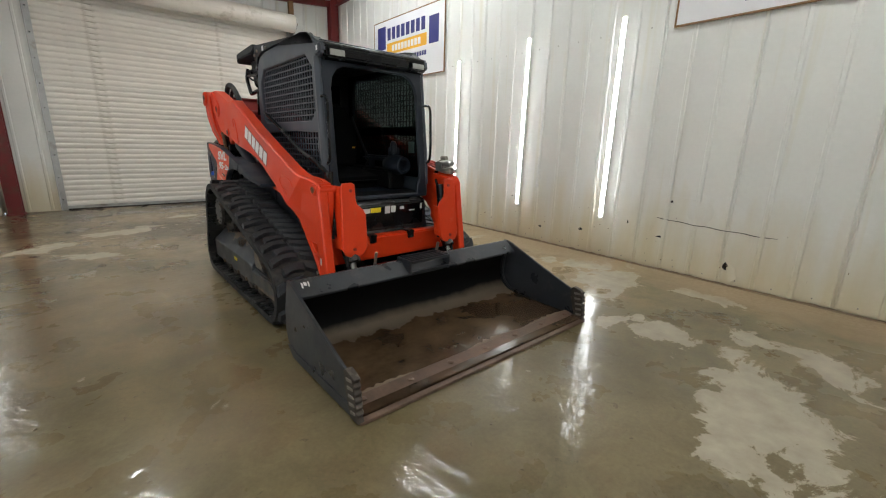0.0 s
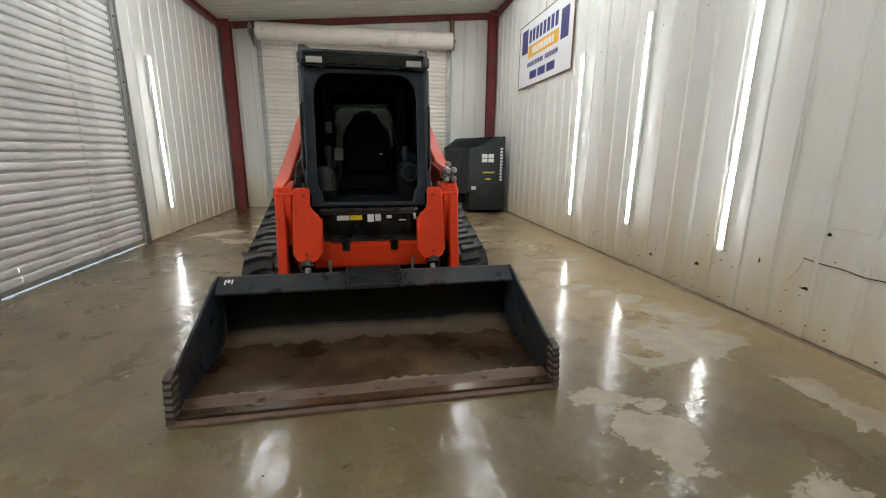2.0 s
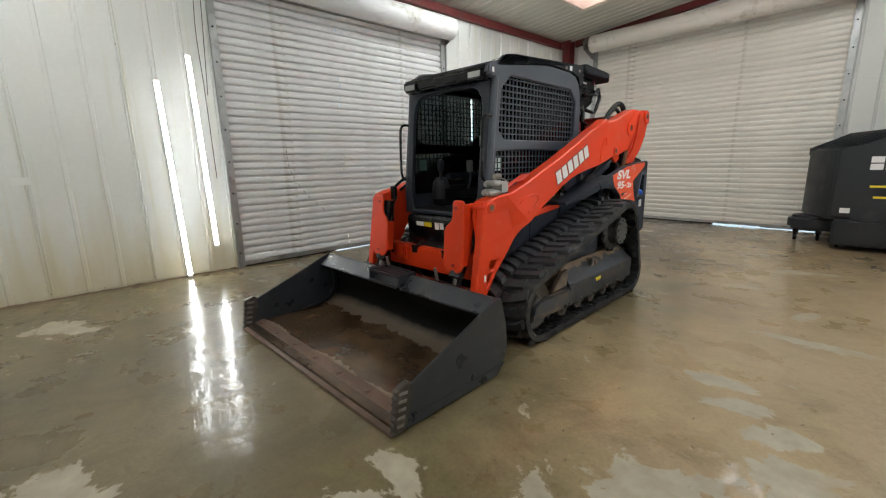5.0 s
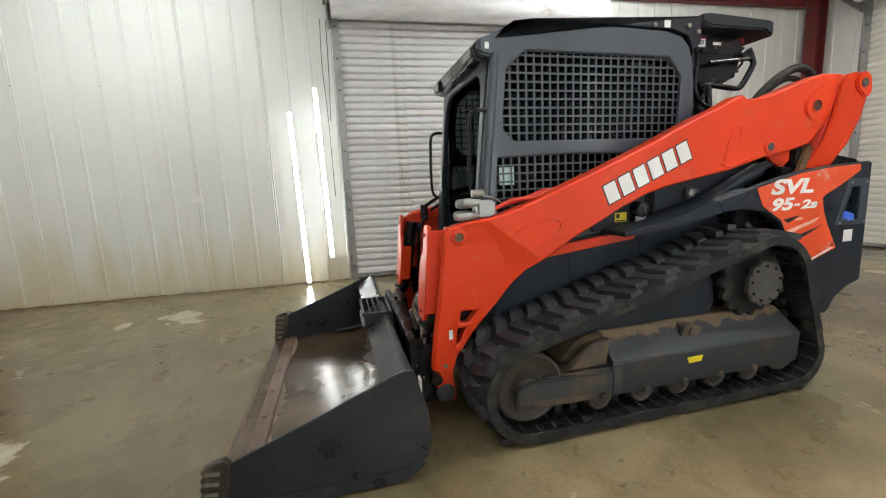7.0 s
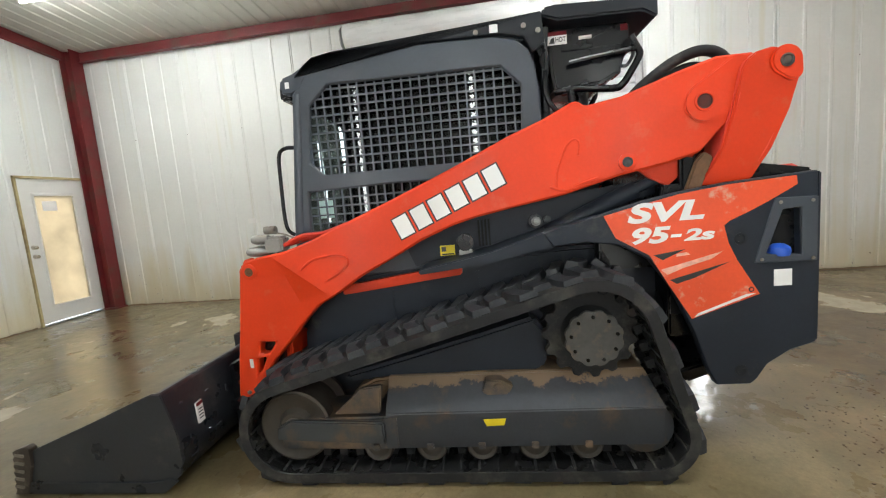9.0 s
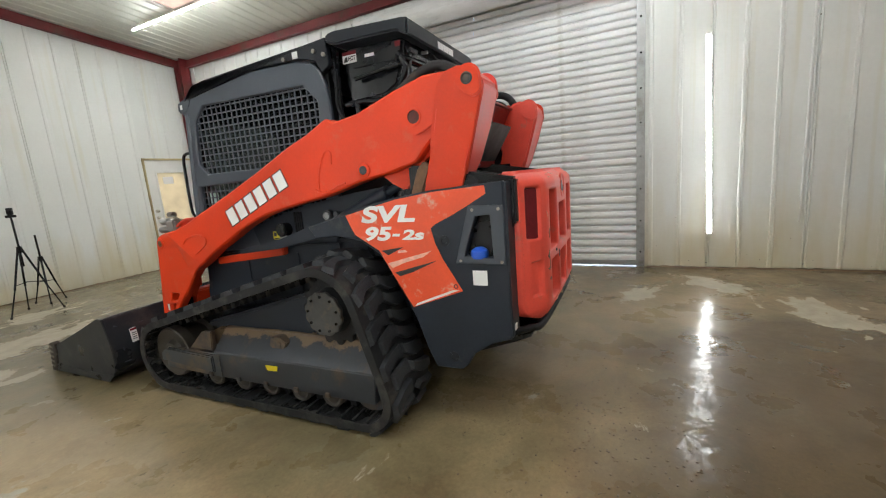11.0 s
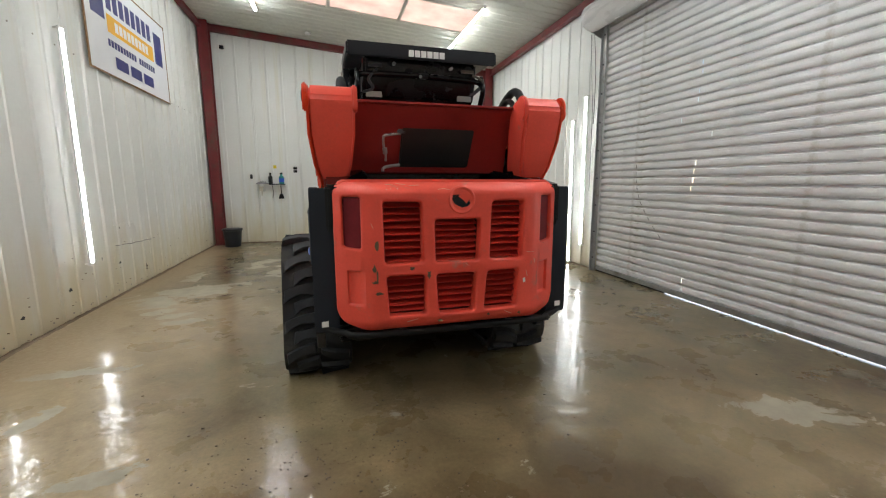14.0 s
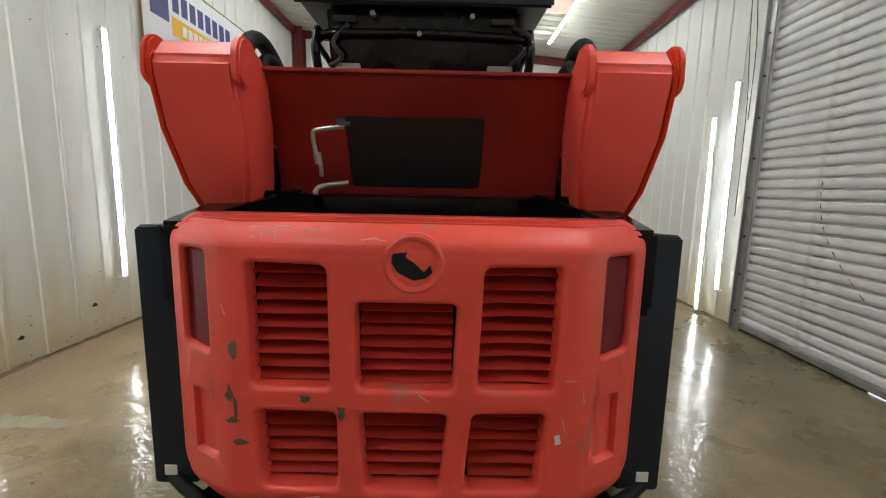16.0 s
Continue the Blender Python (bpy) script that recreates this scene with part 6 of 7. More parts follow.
    for xa in (0.735, 0.50):
        a0, a1 = (xa, xa + 0.024) if xa > 0.6 else (xa - 0.018, xa + 0.01)
        part("boss", flip(prism(pad_outline((1.755, 1.785, 0.062), (1.78, 1.74, 0.04)), "x", a0, a1, 0.007)), M_RED if xa < 0.6 else M_ORANGE, lo)
    part("pin", flip(lathe((0.755, 1.752, 1.782), "x", [(0, 0.028), (0.008, 0.028), (0.010, 0.022), (0.006, 0.018), (0.010, 0.012), (0.010, 0)], 16)), M_FRAME, lo)
    # lift cylinder between tub and arm
    part("lift_cylinder", flip(merge(cyl((0.59, 0.75, 1.10), (0.59, 1.18, 1.29), 0.045, 18), cyl((0.59, 1.18, 1.29), (0.59, 1.40, 1.38), 0.026, 14), cyl((0.57, 1.11, 1.42), (0.66, 1.11, 1.42), 0.05, 16))), M_DARK, L, "dark slate lift cylinder")
    part("lower_link", flip(prism([(1.36, 1.24), (1.43, 1.24), (1.50, 1.41), (1.46, 1.44), (1.42, 1.40)], "x", 0.645, 0.685, 0.008)), M_PIN, L, "rusty lower link")
    part("link_bracket", flip(prism([(1.18, 1.385), (1.24, 1.335), (1.316, 1.295), (1.37, 1.34), (1.438, 1.431), (1.55, 1.53), (1.40, 1.52)], "x", 0.60, 0.64, 0.006)), M_ORANGE, L, "orange bracket behind the arm")
    # black plate stands in for the shade in the gap behind the link
    part("gap_shroud", flip(prism([(1.30, 1.27), (1.62, 1.27), (1.57, 1.60), (1.46, 1.55)], "x", 0.52, 0.56, 0.006)), M_BLACK, L)
    part("hose", flip(tube([(0.55, 1.06, 1.60), (0.55, 1.20, 1.745), (0.55, 1.30, 1.825), (0.55, 1.40, 1.885), (0.55, 1.51, 1.916), (0.55, 1.60, 1.885), (0.55, 1.655, 1.79), (0.55, 1.66, 1.70)], 0.026, 12)), M_RUBBER, L, "thick black hose")
    part("hose", flip(tube([(0.52, 1.10, 1.60), (0.52, 1.24, 1.73), (0.52, 1.36, 1.82), (0.52, 1.48, 1.86), (0.52, 1.57, 1.83), (0.52, 1.61, 1.74)], 0.018, 10)), M_RUBBER, L)

# the plate's red is set darker for the shade between the links
cp = part("cross_plate", prism([(1.60, 1.80), (1.62, 1.785), (1.53, 1.64), (1.47, 1.40), (1.44, 1.39), (1.45, 1.42), (1.51, 1.65), (1.58, 1.79)], "x", -0.51, 0.51, 0.004), M_REDIN, L, "red cross plate between the arms, darkened for shade")
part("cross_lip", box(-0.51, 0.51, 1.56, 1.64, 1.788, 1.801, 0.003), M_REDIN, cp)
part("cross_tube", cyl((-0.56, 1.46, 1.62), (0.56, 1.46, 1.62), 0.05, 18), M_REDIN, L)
cd = part("condenser", prism([(1.665, 1.64), (1.70, 1.645), (1.57, 1.43), (1.535, 1.43)], "x", -0.215, 0.225, 0.006), M_COND, L, "dark grey finned condenser panel")
part("pipe", tube([(0.23, 1.67, 1.615), (0.31, 1.67, 1.605), (0.33, 1.665, 1.59), (0.325, 1.65, 1.53), (0.315, 1.64, 1.50), (0.315, 1.63, 1.46)], 0.007, 8), M_SIL, cd, "thin bent metal pipe")
part("pipe", tube([(0.23, 1.61, 1.44), (0.32, 1.63, 1.425), (0.335, 1.64, 1.40)], 0.009, 8), M_SIL, cd)
part("pipe_joint", box(0.20, 0.25, 1.66, 1.69, 1.615, 1.64, 0.006), M_FRAME, cd)
part("pipe_nut", cyl((0.318, 1.645, 1.50), (0.322, 1.652, 1.535), 0.013, 10), M_SIL, cd)
for x, y, z, r, m in ((0.36, 1.66, 1.33, 0.045, M_SIL), (0.1, 1.6, 1.31, 0.05, M_BLUE), (-0.05, 1.62, 1.30, 0.04, M_BLACK), (-0.3, 1.6, 1.32, 0.05, M_BLACK), (0.22, 1.7, 1.29, 0.05, M_BLACK), (-0.18, 1.7, 1.28, 0.05, M_COND)):
    part("engine_fitting", merge(cyl((x, y, 1.1), (x, y, z), r, 14, r * 0.8, 0.008), cyl((x, y - 0.06, z - 0.05), (x, y + 0.06, z - 0.05), r * 0.5, 10)), m, L)
for k in range(4):
    x = -0.4 + k * 0.25
    part("engine_hose", tube([(x, 1.4, 1.25), (x + 0.1, 1.55, 1.3), (x + 0.05, 1.7, 1.26), (x + 0.18, 1.82, 1.2)], 0.02, 8), M_BLACK, L)

for sx in (1, -1):
    sh = prism([(sx * 0.67, 1.93), (sx * 0.60, 1.93), (sx * 0.40, 1.42), (sx * 0.47, 1.36), (sx * 0.67, 1.36)], "z", 1.10, 1.325, 0.012)
    for vv in sh.verts:
        if vv.co.z > 1.2:
            vv.co.z += 0.10 * min(max((1.93 - vv.co.y) / 0.5, 0), 1)
    part("bay_shroud", sh, M_BLACK, L, "glossy black engine bay shroud")
part("bay_back", box(-0.5, 0.5, 1.34, 1.37, 1.1, 1.45, 0.006), M_BLACK, L)

# --- raised rear hood unit behind the cab ---
hood = part("hood_unit", prism([(0.785, 2.185), (0.80, 2.225), (0.86, 2.232), (1.30, 2.212), (1.345, 2.205), (1.345, 2.115), (1.32, 2.122), (1.275, 2.15), (0.87, 2.155)], "x", -0.50, 0.50, 0.010), M_SLAB, L, "dark raised hood unit behind the cab")
part("hood_body", prism([(0.83, 2.153), (1.25, 2.15), (1.24, 2.03), (1.19, 1.90), (1.10, 1.855), (0.86, 1.84), (0.84, 1.95)], "x", -0.39, 0.39, 0.015), M_BLACK, hood, "glossy black machinery under the hood slab")
both("hood_rib", box(0.388, 0.40, 0.90, 1.20, 2.035, 2.06, 0.003), M_BLACK, hood)
for k in range(6):
    x = 0.108 - k * 0.041
    part("letter_block", box(x - 0.034, x, 1.3445, 1.3475, 2.134, 2.174), M_DECALW, hood, "white block shape")
for x in (0.43, -0.43):
    part("hood_bar", tube([(x, 1.235, 2.06), (x, 1.262, 2.01), (x, 1.278, 1.965), (x, 1.235, 1.89), (x, 1.19, 1.83), (x, 1.14, 1.815), (x, 0.95, 1.832), (x, 0.85, 1.825)], 0.018, 10), M_BLACK, hood)
    part("hood_bar", tube([(x, 0.93, 1.965), (x, 1.1, 1.985), (x, 1.265, 2.0)], 0.013, 8), M_BLACK, hood)
    part("strut", cyl((x, 0.955, 1.60), (x, 0.93, 1.83), 0.02, 10), M_BLACK, hood)
    part("strut", cyl((x, 0.80, 1.62), (x, 0.795, 2.16), 0.022, 10), M_BLACK, hood)
    part("hinge_arm", prism([(0.72, 2.10), (0.80, 2.15), (0.83, 2.15), (0.82, 2.04), (0.80, 1.98)], "x", x - 0.012, x + 0.02, 0.004), M_BLACK, hood)
part("rear_bar", tube([(0.43, 1.22, 2.03), (0.36, 1.255, 2.035), (0.0, 1.26, 2.04), (-0.36, 1.255, 2.03), (-0.43, 1.22, 2.025)], 0.019, 10), M_BLACK, hood)
part("prop_rod", tube([(0.32, 1.21, 1.985), (0.0, 1.215, 1.99), (-0.22, 1.21, 1.982)], 0.005, 8), M_SIL, hood, "thin bright prop rod")
for x in (0.318, -0.318):
    lmp = part("rear_lamp", box(x - 0.062, x + 0.062, 1.165, 1.20, 1.895, 1.955, 0.008), M_BLACK, hood, "small rear work lamp")
    part("lens", box(x - 0.054, x + 0.054, 1.199, 1.205, 1.902, 1.948, 0.003), M_LENS, lmp, "clear lamp lens")
part("wire_loop", tube([(0.30, 1.26, 2.07), (0.36, 1.27, 2.0), (0.33, 1.25, 1.95), (0.39, 1.2, 1.93)], 0.009, 8), M_FRAME, hood)
part("wire_loop", tube([(-0.36, 1.26, 2.07), (-0.43, 1.27, 2.03), (-0.40, 1.25, 1.97), (-0.36, 1.2, 1.95)], 0.009, 8), M_FRAME, hood)
for x, z in ((0.196, 2.10), (-0.192, 2.095), (0.016, 2.036)):
    part("bolt", cyl((x, 1.27, z), (x, 1.312 if z > 2.05 else 1.285, z - 0.004), 0.010, 8), M_SIL, hood)
for sx in (1, -1):
    part("latch_plate", box(min(sx * 0.27, sx * 0.36), max(sx * 0.27, sx * 0.36), 1.27, 1.285, 2.075, 2.095, 0.003), M_FRAME, hood)
part("hot_label", box(0.391, 0.3935, 0.83, 0.93, 2.072, 2.118), M_DECALW, hood, "white warning label")
part("hot_band", box(0.391, 0.3935, 0.83, 0.93, 2.118, 2.138), M_REDLENS, hood, "red band of the warning label")
part("hot_text", on_side(lettering("HOT", 0.052, 0.026, 0.0, 0.02), 1, 0.3936, 0.872, 0.924, 2.084), M_DECALK, hood)
part("hot_mark", prism([(0.838, 2.08), (0.868, 2.08), (0.865, 2.11), (0.85, 2.105)], "x", 0.393, 0.395), M_DECALK, hood)
part("label", box(0.391, 0.3935, 0.99, 1.055, 2.085, 2.102), M_DECALW, hood, "small white strip label")
part("label", box(0.391, 0.3935, 1.20, 1.235, 2.105, 2.135), M_REDLENS, hood, "small faded red label")
part("cable_loom", tube([(0.44, 0.80, 2.10), (0.455, 0.81, 1.98), (0.455, 0.80, 1.82), (0.45, 0.86, 1.72), (0.47, 0.95, 1.68)], 0.013, 8), M_BLACK, hood)
part("exhaust_stub", cyl((0.30, 1.0, 1.5), (0.30, 1.0, 1.85), 0.05, 16), M_BLACK, hood)

# --- cab ---
SIDE = [(-0.64, 0.92), (-0.63, 1.19), (-0.575, 1.74), (-0.548, 1.95), (-0.51, 2.04), (-0.46, 2.09), (-0.38, 2.125), (-0.25, 2.138), (0.33, 2.128), (0.55, 2.12), (0.66, 2.095), (0.72, 2.04), (0.745, 1.97), (0.765, 1.83), (0.768, 1.5), (0.74, 1.2), (0.70, 0.98), (0.2, 0.95)]
UP = [(-0.463, 1.885), (-0.349, 1.985), (0.573, 1.975), (0.673, 1.871), (0.659, 1.56), (0.60, 1.512), (0.375, 1.51), (-0.423, 1.509), (-0.496, 1.578)]
LOW = [(-0.524, 1.42), (-0.062, 1.432), (0.60, 1.42), (0.64, 1.38), (0.64, 1.12), (-0.3, 1.10), (-0.545, 1.12)]
for sx in (1, -1):
    flip = (lambda b: b) if sx > 0 else (lambda b: mirror(b))
    sd = part("cab_side", flip(plate(SIDE, [UP, LOW], "x", 0.452, 0.488, 0.008)), M_GREY, L, "charcoal steel cab side with mesh windows")
    bars = []
    for k in range(25):
        y = -0.535 + 0.0487 * k
        bars.append(box(0.462, 0.470, y - 0.0045, y + 0.0045, 1.10, 1.44))
        bars.append(box(0.462, 0.470, y - 0.0045, y + 0.0045, 1.50, 1.99))
    for z in [1.553 + 0.0458 * k for k in range(10)] + [1.15 + 0.0458 * k for k in range(6)]:
        bars.append(box(0.4605, 0.4685, -0.54, 0.68, z - 0.0045, z + 0.0045))
    part("window_mesh", flip(merge(*bars)), M_GREY, sd, "charcoal welded square mesh")
    part("corner_gusset", flip(prism([(-0.50, 1.86), (-0.47, 1.89), (-0.34, 1.99), (-0.36, 2.01), (-0.5, 2.0)], "x", 0.458, 0.472)), M_GREY, sd)
    part("corner_gusset", flip(prism([(0.56, 1.99), (0.68, 1.86), (0.7, 2.0)], "x", 0.458, 0.472)), M_GREY, sd)
    g = part("side_glass", flip(box(0.432, 0.437, -0.56, 0.70, 1.06, 2.02)), M_GLASS, sd, "tinted side window glass")
    # pale patch paints the bright view in the glass as colour
    part("label", flip(box(0.4365, 0.439, -0.50, -0.41, 1.27, 1.37)), M_PALE, sd, "pale cyan patch for the light seen in the window")
    part("pillar_tube", flip(tube([(0.475, -0.615, 1.0), (0.475, -0.60, 1.25), (0.473, -0.552, 1.70), (0.47, -0.528, 1.95)], 0.028, 12)), M_GREY, sd)
    part("grab_handle", flip(tube([(0.475, -0.56, 1.67), (0.475, -0.63, 1.675), (0.475, -0.675, 1.64), (0.475, -0.685, 1.5), (0.475, -0.685, 1.25), (0.475, -0.64, 1.19)], 0.011, 8)), M_BLACK, sd, "black bent grab rail")
    part("lamp_ear", flip(prism([(-0.60, 1.955), (-0.625, 1.975), (-0.615, 2.04), (-0.54, 2.062), (-0.46, 2.105), (-0.42, 2.095), (-0.50, 1.965), (-0.56, 1.948)], "x", 0.40, 0.490, 0.014)), M_GREY, sd)
    part("label", flip(box(0.489, 0.4915, -0.585, -0.562, 1.985, 2.018)), M_DECALW, sd)
    part("roof_label", flip(box(0.492, 0.4945, 0.53, 0.572, 2.135, 2.175)), M_DECALW, sd)
    for y, z in ((0.46, 2.145), (0.70, 2.150), (0.77, 2.12)):
        part("bolt", flip(cyl((0.49, y, z), (0.503, y, z), 0.013, 10)), M_STEEL, sd)
    part("roof_rail", flip(prism([(-0.50, 2.060), (-0.43, 2.105), (-0.36, 2.130), (0.343, 2.180), (0.79, 2.212), (0.80, 2.06), (0.74, 2.02), (0.70, 2.10), (0.58, 2.13), (0.3, 2.135), (-0.3, 2.142), (-0.42, 2.125), (-0.47, 2.09)], "x", 0.455, 0.492, 0.004)), M_SLAB, sd, "dark slate roof side rail")

part("roof_panel", prism([(-0.615, 2.03), (-0.60, 2.045), (-0.42, 2.10), (0.34, 2.155), (0.80, 2.185), (0.80, 2.10), (0.3, 2.08), (-0.4, 2.04), (-0.6, 2.01)], "x", -0.46, 0.46, 0.012), M_SLAB, L, "dark slate cab roof")
FRONT = [(-0.462, 0.90), (0.462, 0.90), (0.462, 1.2), (0.455, 2.07), (-0.455, 2.07), (-0.462, 1.2)]
OPEN = [(-0.352, 0.935), (0.352, 0.935), (0.358, 1.0), (0.392, 1.07), (0.392, 1.74), (0.375, 1.82), (0.335, 1.875), (0.27, 1.905), (-0.27, 1.905), (-0.335, 1.875), (-0.375, 1.82), (-0.392, 1.74), (-0.392, 1.07), (-0.358, 1.0)]
ff = plate(FRONT, [OPEN], "y", -0.035, 0.0, 0.008)
for vv in ff.verts:
    vv.co.y += -0.63 + 0.098 * (vv.co.z - 0.92) / 1.0
part("front_frame", ff, M_DARK, L, "charcoal cab door frame, door open")
vis = part("visor", prism([(-0.60, 1.935), (-0.625, 1.95), (-0.63, 2.02), (-0.612, 2.042), (-0.50, 2.06), (-0.50, 1.925)], "x", -0.455, 0.455, 0.01), M_BLACK, L, "black front visor")
for sx in (1, -1):
    lp = part("work_lamp", box(sx * 0.365 - 0.078, sx * 0.365 + 0.078, -0.645, -0.60, 1.938, 2.016, 0.012), M_BLACK, vis)
    part("lens", box(sx * 0.365 - 0.064, sx * 0.365 + 0.064, -0.650, -0.635, 1.950, 2.004, 0.007, 3), M_LENS, lp, "clear lamp lens")
REAR = [(-0.45, 0.98), (0.45, 0.98), (0.45, 2.06), (-0.45, 2.06)]
part("cab_rear", plate(REAR, [[(-0.33, 1.38), (0.33, 1.38), (0.33, 1.92), (-0.33, 1.92)]], "y", 0.72, 0.75, 0.006), M_INT, L)
part("rear_glass", box(-0.34, 0.34, 0.71, 0.715, 1.37, 1.93), M_DIMGLASS, L, "tinted rear window glass")
part("cab_floor", box(-0.45, 0.45, -0.60, 0.72, 0.90, 0.93), M_INT, L)
part("headliner", box(-0.45, 0.45, -0.50, 0.70, 2.02, 2.04), M_INT, L)
both("side_console", box(0.27, 0.44, -0.35, 0.5, 0.93, 1.12, 0.02), M_INT)
part("seat", prism([(-0.28, 0.99), (-0.30, 1.05), (0.0, 1.10), (0.16, 1.12), (0.2, 1.0)], "x", -0.23, 0.23, 0.03), M_SEAT, L, "black padded operator seat")
part("seat_base", box(-0.2, 0.2, -0.2, 0.2, 0.93, 1.0, 0.01), M_INT, L)
part("backrest", prism([(-0.21, 1.12), (-0.225, 1.3), (-0.215, 1.48), (-0.18, 1.56), (-0.13, 1.60), (-0.115, 1.66), (-0.08, 1.70), (0.08, 1.70), (0.115, 1.66), (0.13, 1.60), (0.18, 1.56), (0.215, 1.48), (0.225, 1.3), (0.21, 1.12)], "y", 0.14, 0.25, 0.03, 3), M_SEAT, L, "black padded seat back with headrest")
for sx in (1, -1):
    part("armrest", merge(box(sx * 0.31 - 0.04, sx * 0.31 + 0.04, -0.28, 0.15, 1.19, 1.24, 0.02), box(sx * 0.31 - 0.02, sx * 0.31 + 0.02, 0.0, 0.06, 1.0, 1.2, 0.005)), M_DARK, L)
    part("joystick", merge(cyl((sx * 0.33, -0.32, 1.12), (sx * 0.32, -0.34, 1.27), 0.015, 10), lathe((sx * 0.32, -0.34, 1.26), "z", [(0, 0.02), (0.03, 0.03), (0.08, 0.032), (0.11, 0.02), (0.115, 0)], 14)), M_DARK, L, "black joystick grip")
part("pod", lathe((0.345, -0.38, 1.16), "y", [(-0.02, 0.045), (-0.09, 0.055), (-0.09, 0.075), (0.0, 0.09), (0.14, 0.085), (0.2, 0.04)], 20), M_DARK, L, "round black instrument pod")
part("monitor", box(0.30, 0.42, -0.30, -0.27, 1.24, 1.32, 0.008), M_DARK, L)
mon = part("side_display", box(-0.295, -0.215, -0.012, 0.012, 1.245, 1.36, 0.008), M_CARD, L, "pale grey display on a bent stalk")
part("stalk", tube([(-0.25, 0.005, 1.25), (-0.245, 0.0, 1.17), (-0.26, -0.02, 1.08), (-0.30, -0.03, 1.03)], 0.012, 8), M_DARK, mon)
part("armrest_pod", lathe((-0.36, -0.30, 1.0), "z", [(0.0, 0.085), (0.10, 0.085), (0.16, 0.075), (0.20, 0.045), (0.212, 0.0)], 20), M_DUSTB, L, "worn grey rounded armrest pod")
part("indicator", box(0.12, 0.145, 0.06, 0.065, 1.30, 1.312), M_GOLD, L, "small amber sticker")
part("paper", box(-0.385, -0.325, 0.298, 0.302, 1.50, 1.605), M_CARD, L, "pale paper tag")
part("seat_belt", tube([(0.22, 0.1, 1.1), (0.28, 0.05, 1.18), (0.3, 0.2, 1.35), (0.26, 0.32, 1.6)], 0.012, 6), M_INT, L)

# --- nose: label panel, cross bar, tilt cylinders with guards ---
nose = part("nose_panel", prism([(-0.64, 0.90), (-0.70, 0.89), (-0.72, 0.86), (-0.70, 0.66), (-0.74, 0.62), (-0.62, 0.60)], "x", -0.385, 0.385, 0.01), M_BLACK, L, "black front panel with warning labels")
part("lip", prism([(-0.70, 0.64), (-0.76, 0.615), (-0.76, 0.60), (-0.62, 0.60)], "x", -0.36, 0.36, 0.006), M_BLACK, nose)
for a, b, z0, z1, m in ((-0.255, -0.16, 0.80, 0.838, M_DECALW), (-0.155, -0.06, 0.80, 0.84, M_YEL), (-0.02, 0.03, 0.785, 0.845, M_DECALW), (0.04, 0.085, 0.79, 0.845, M_DECALW), (0.13, 0.17, 0.81, 0.835, M_DECALW), (0.23, 0.285, 0.79, 0.80, M_DECALW), (0.345, 0.365, 0.80, 0.85, M_DECALW)):
    bmx = prism([(a, z0), (b, z0), (b, z1), (a, z1)], "y", -0.0035, 0.0)
    for vv in bmx.verts:
        vv.co.y += -0.7185 + 0.1 * (0.86 - vv.co.z)
    part("label", bmx, m, nose, "worn warning label")
part("cross_bar", merge(prism([(-0.80, 0.44), (-0.80, 0.62), (-0.74, 0.635), (-0.70, 0.62), (-0.70, 0.44)], "x", -0.56, 0.56, 0.01), box(-0.40, -0.30, -0.83, -0.70, 0.50, 0.635, 0.01)), M_ORANGE, L, "orange lower cross bar")
for x in (-0.19, 0.18):
    part("latch", merge(box(x - 0.028, x + 0.028, -0.815, -0.78, 0.575, 0.64, 0.004), box(x - 0.03, x + 0.03, -0.82, -0.72, 0.625, 0.64, 0.003)), M_BLACK, L)
part("under_nose", box(-0.5, 0.5, -0.72, -0.5, 0.34, 0.5, 0.01), M_BLACK, L)
GUARD = [(0.418, 1.06), (0.44, 1.075), (0.515, 1.072), (0.53, 1.05), (0.55, 0.60), (0.53, 0.56), (0.46, 0.53), (0.385, 0.555), (0.352, 0.60), (0.345, 0.84), (0.365, 0.88), (0.41, 0.92), (0.42, 0.955)]
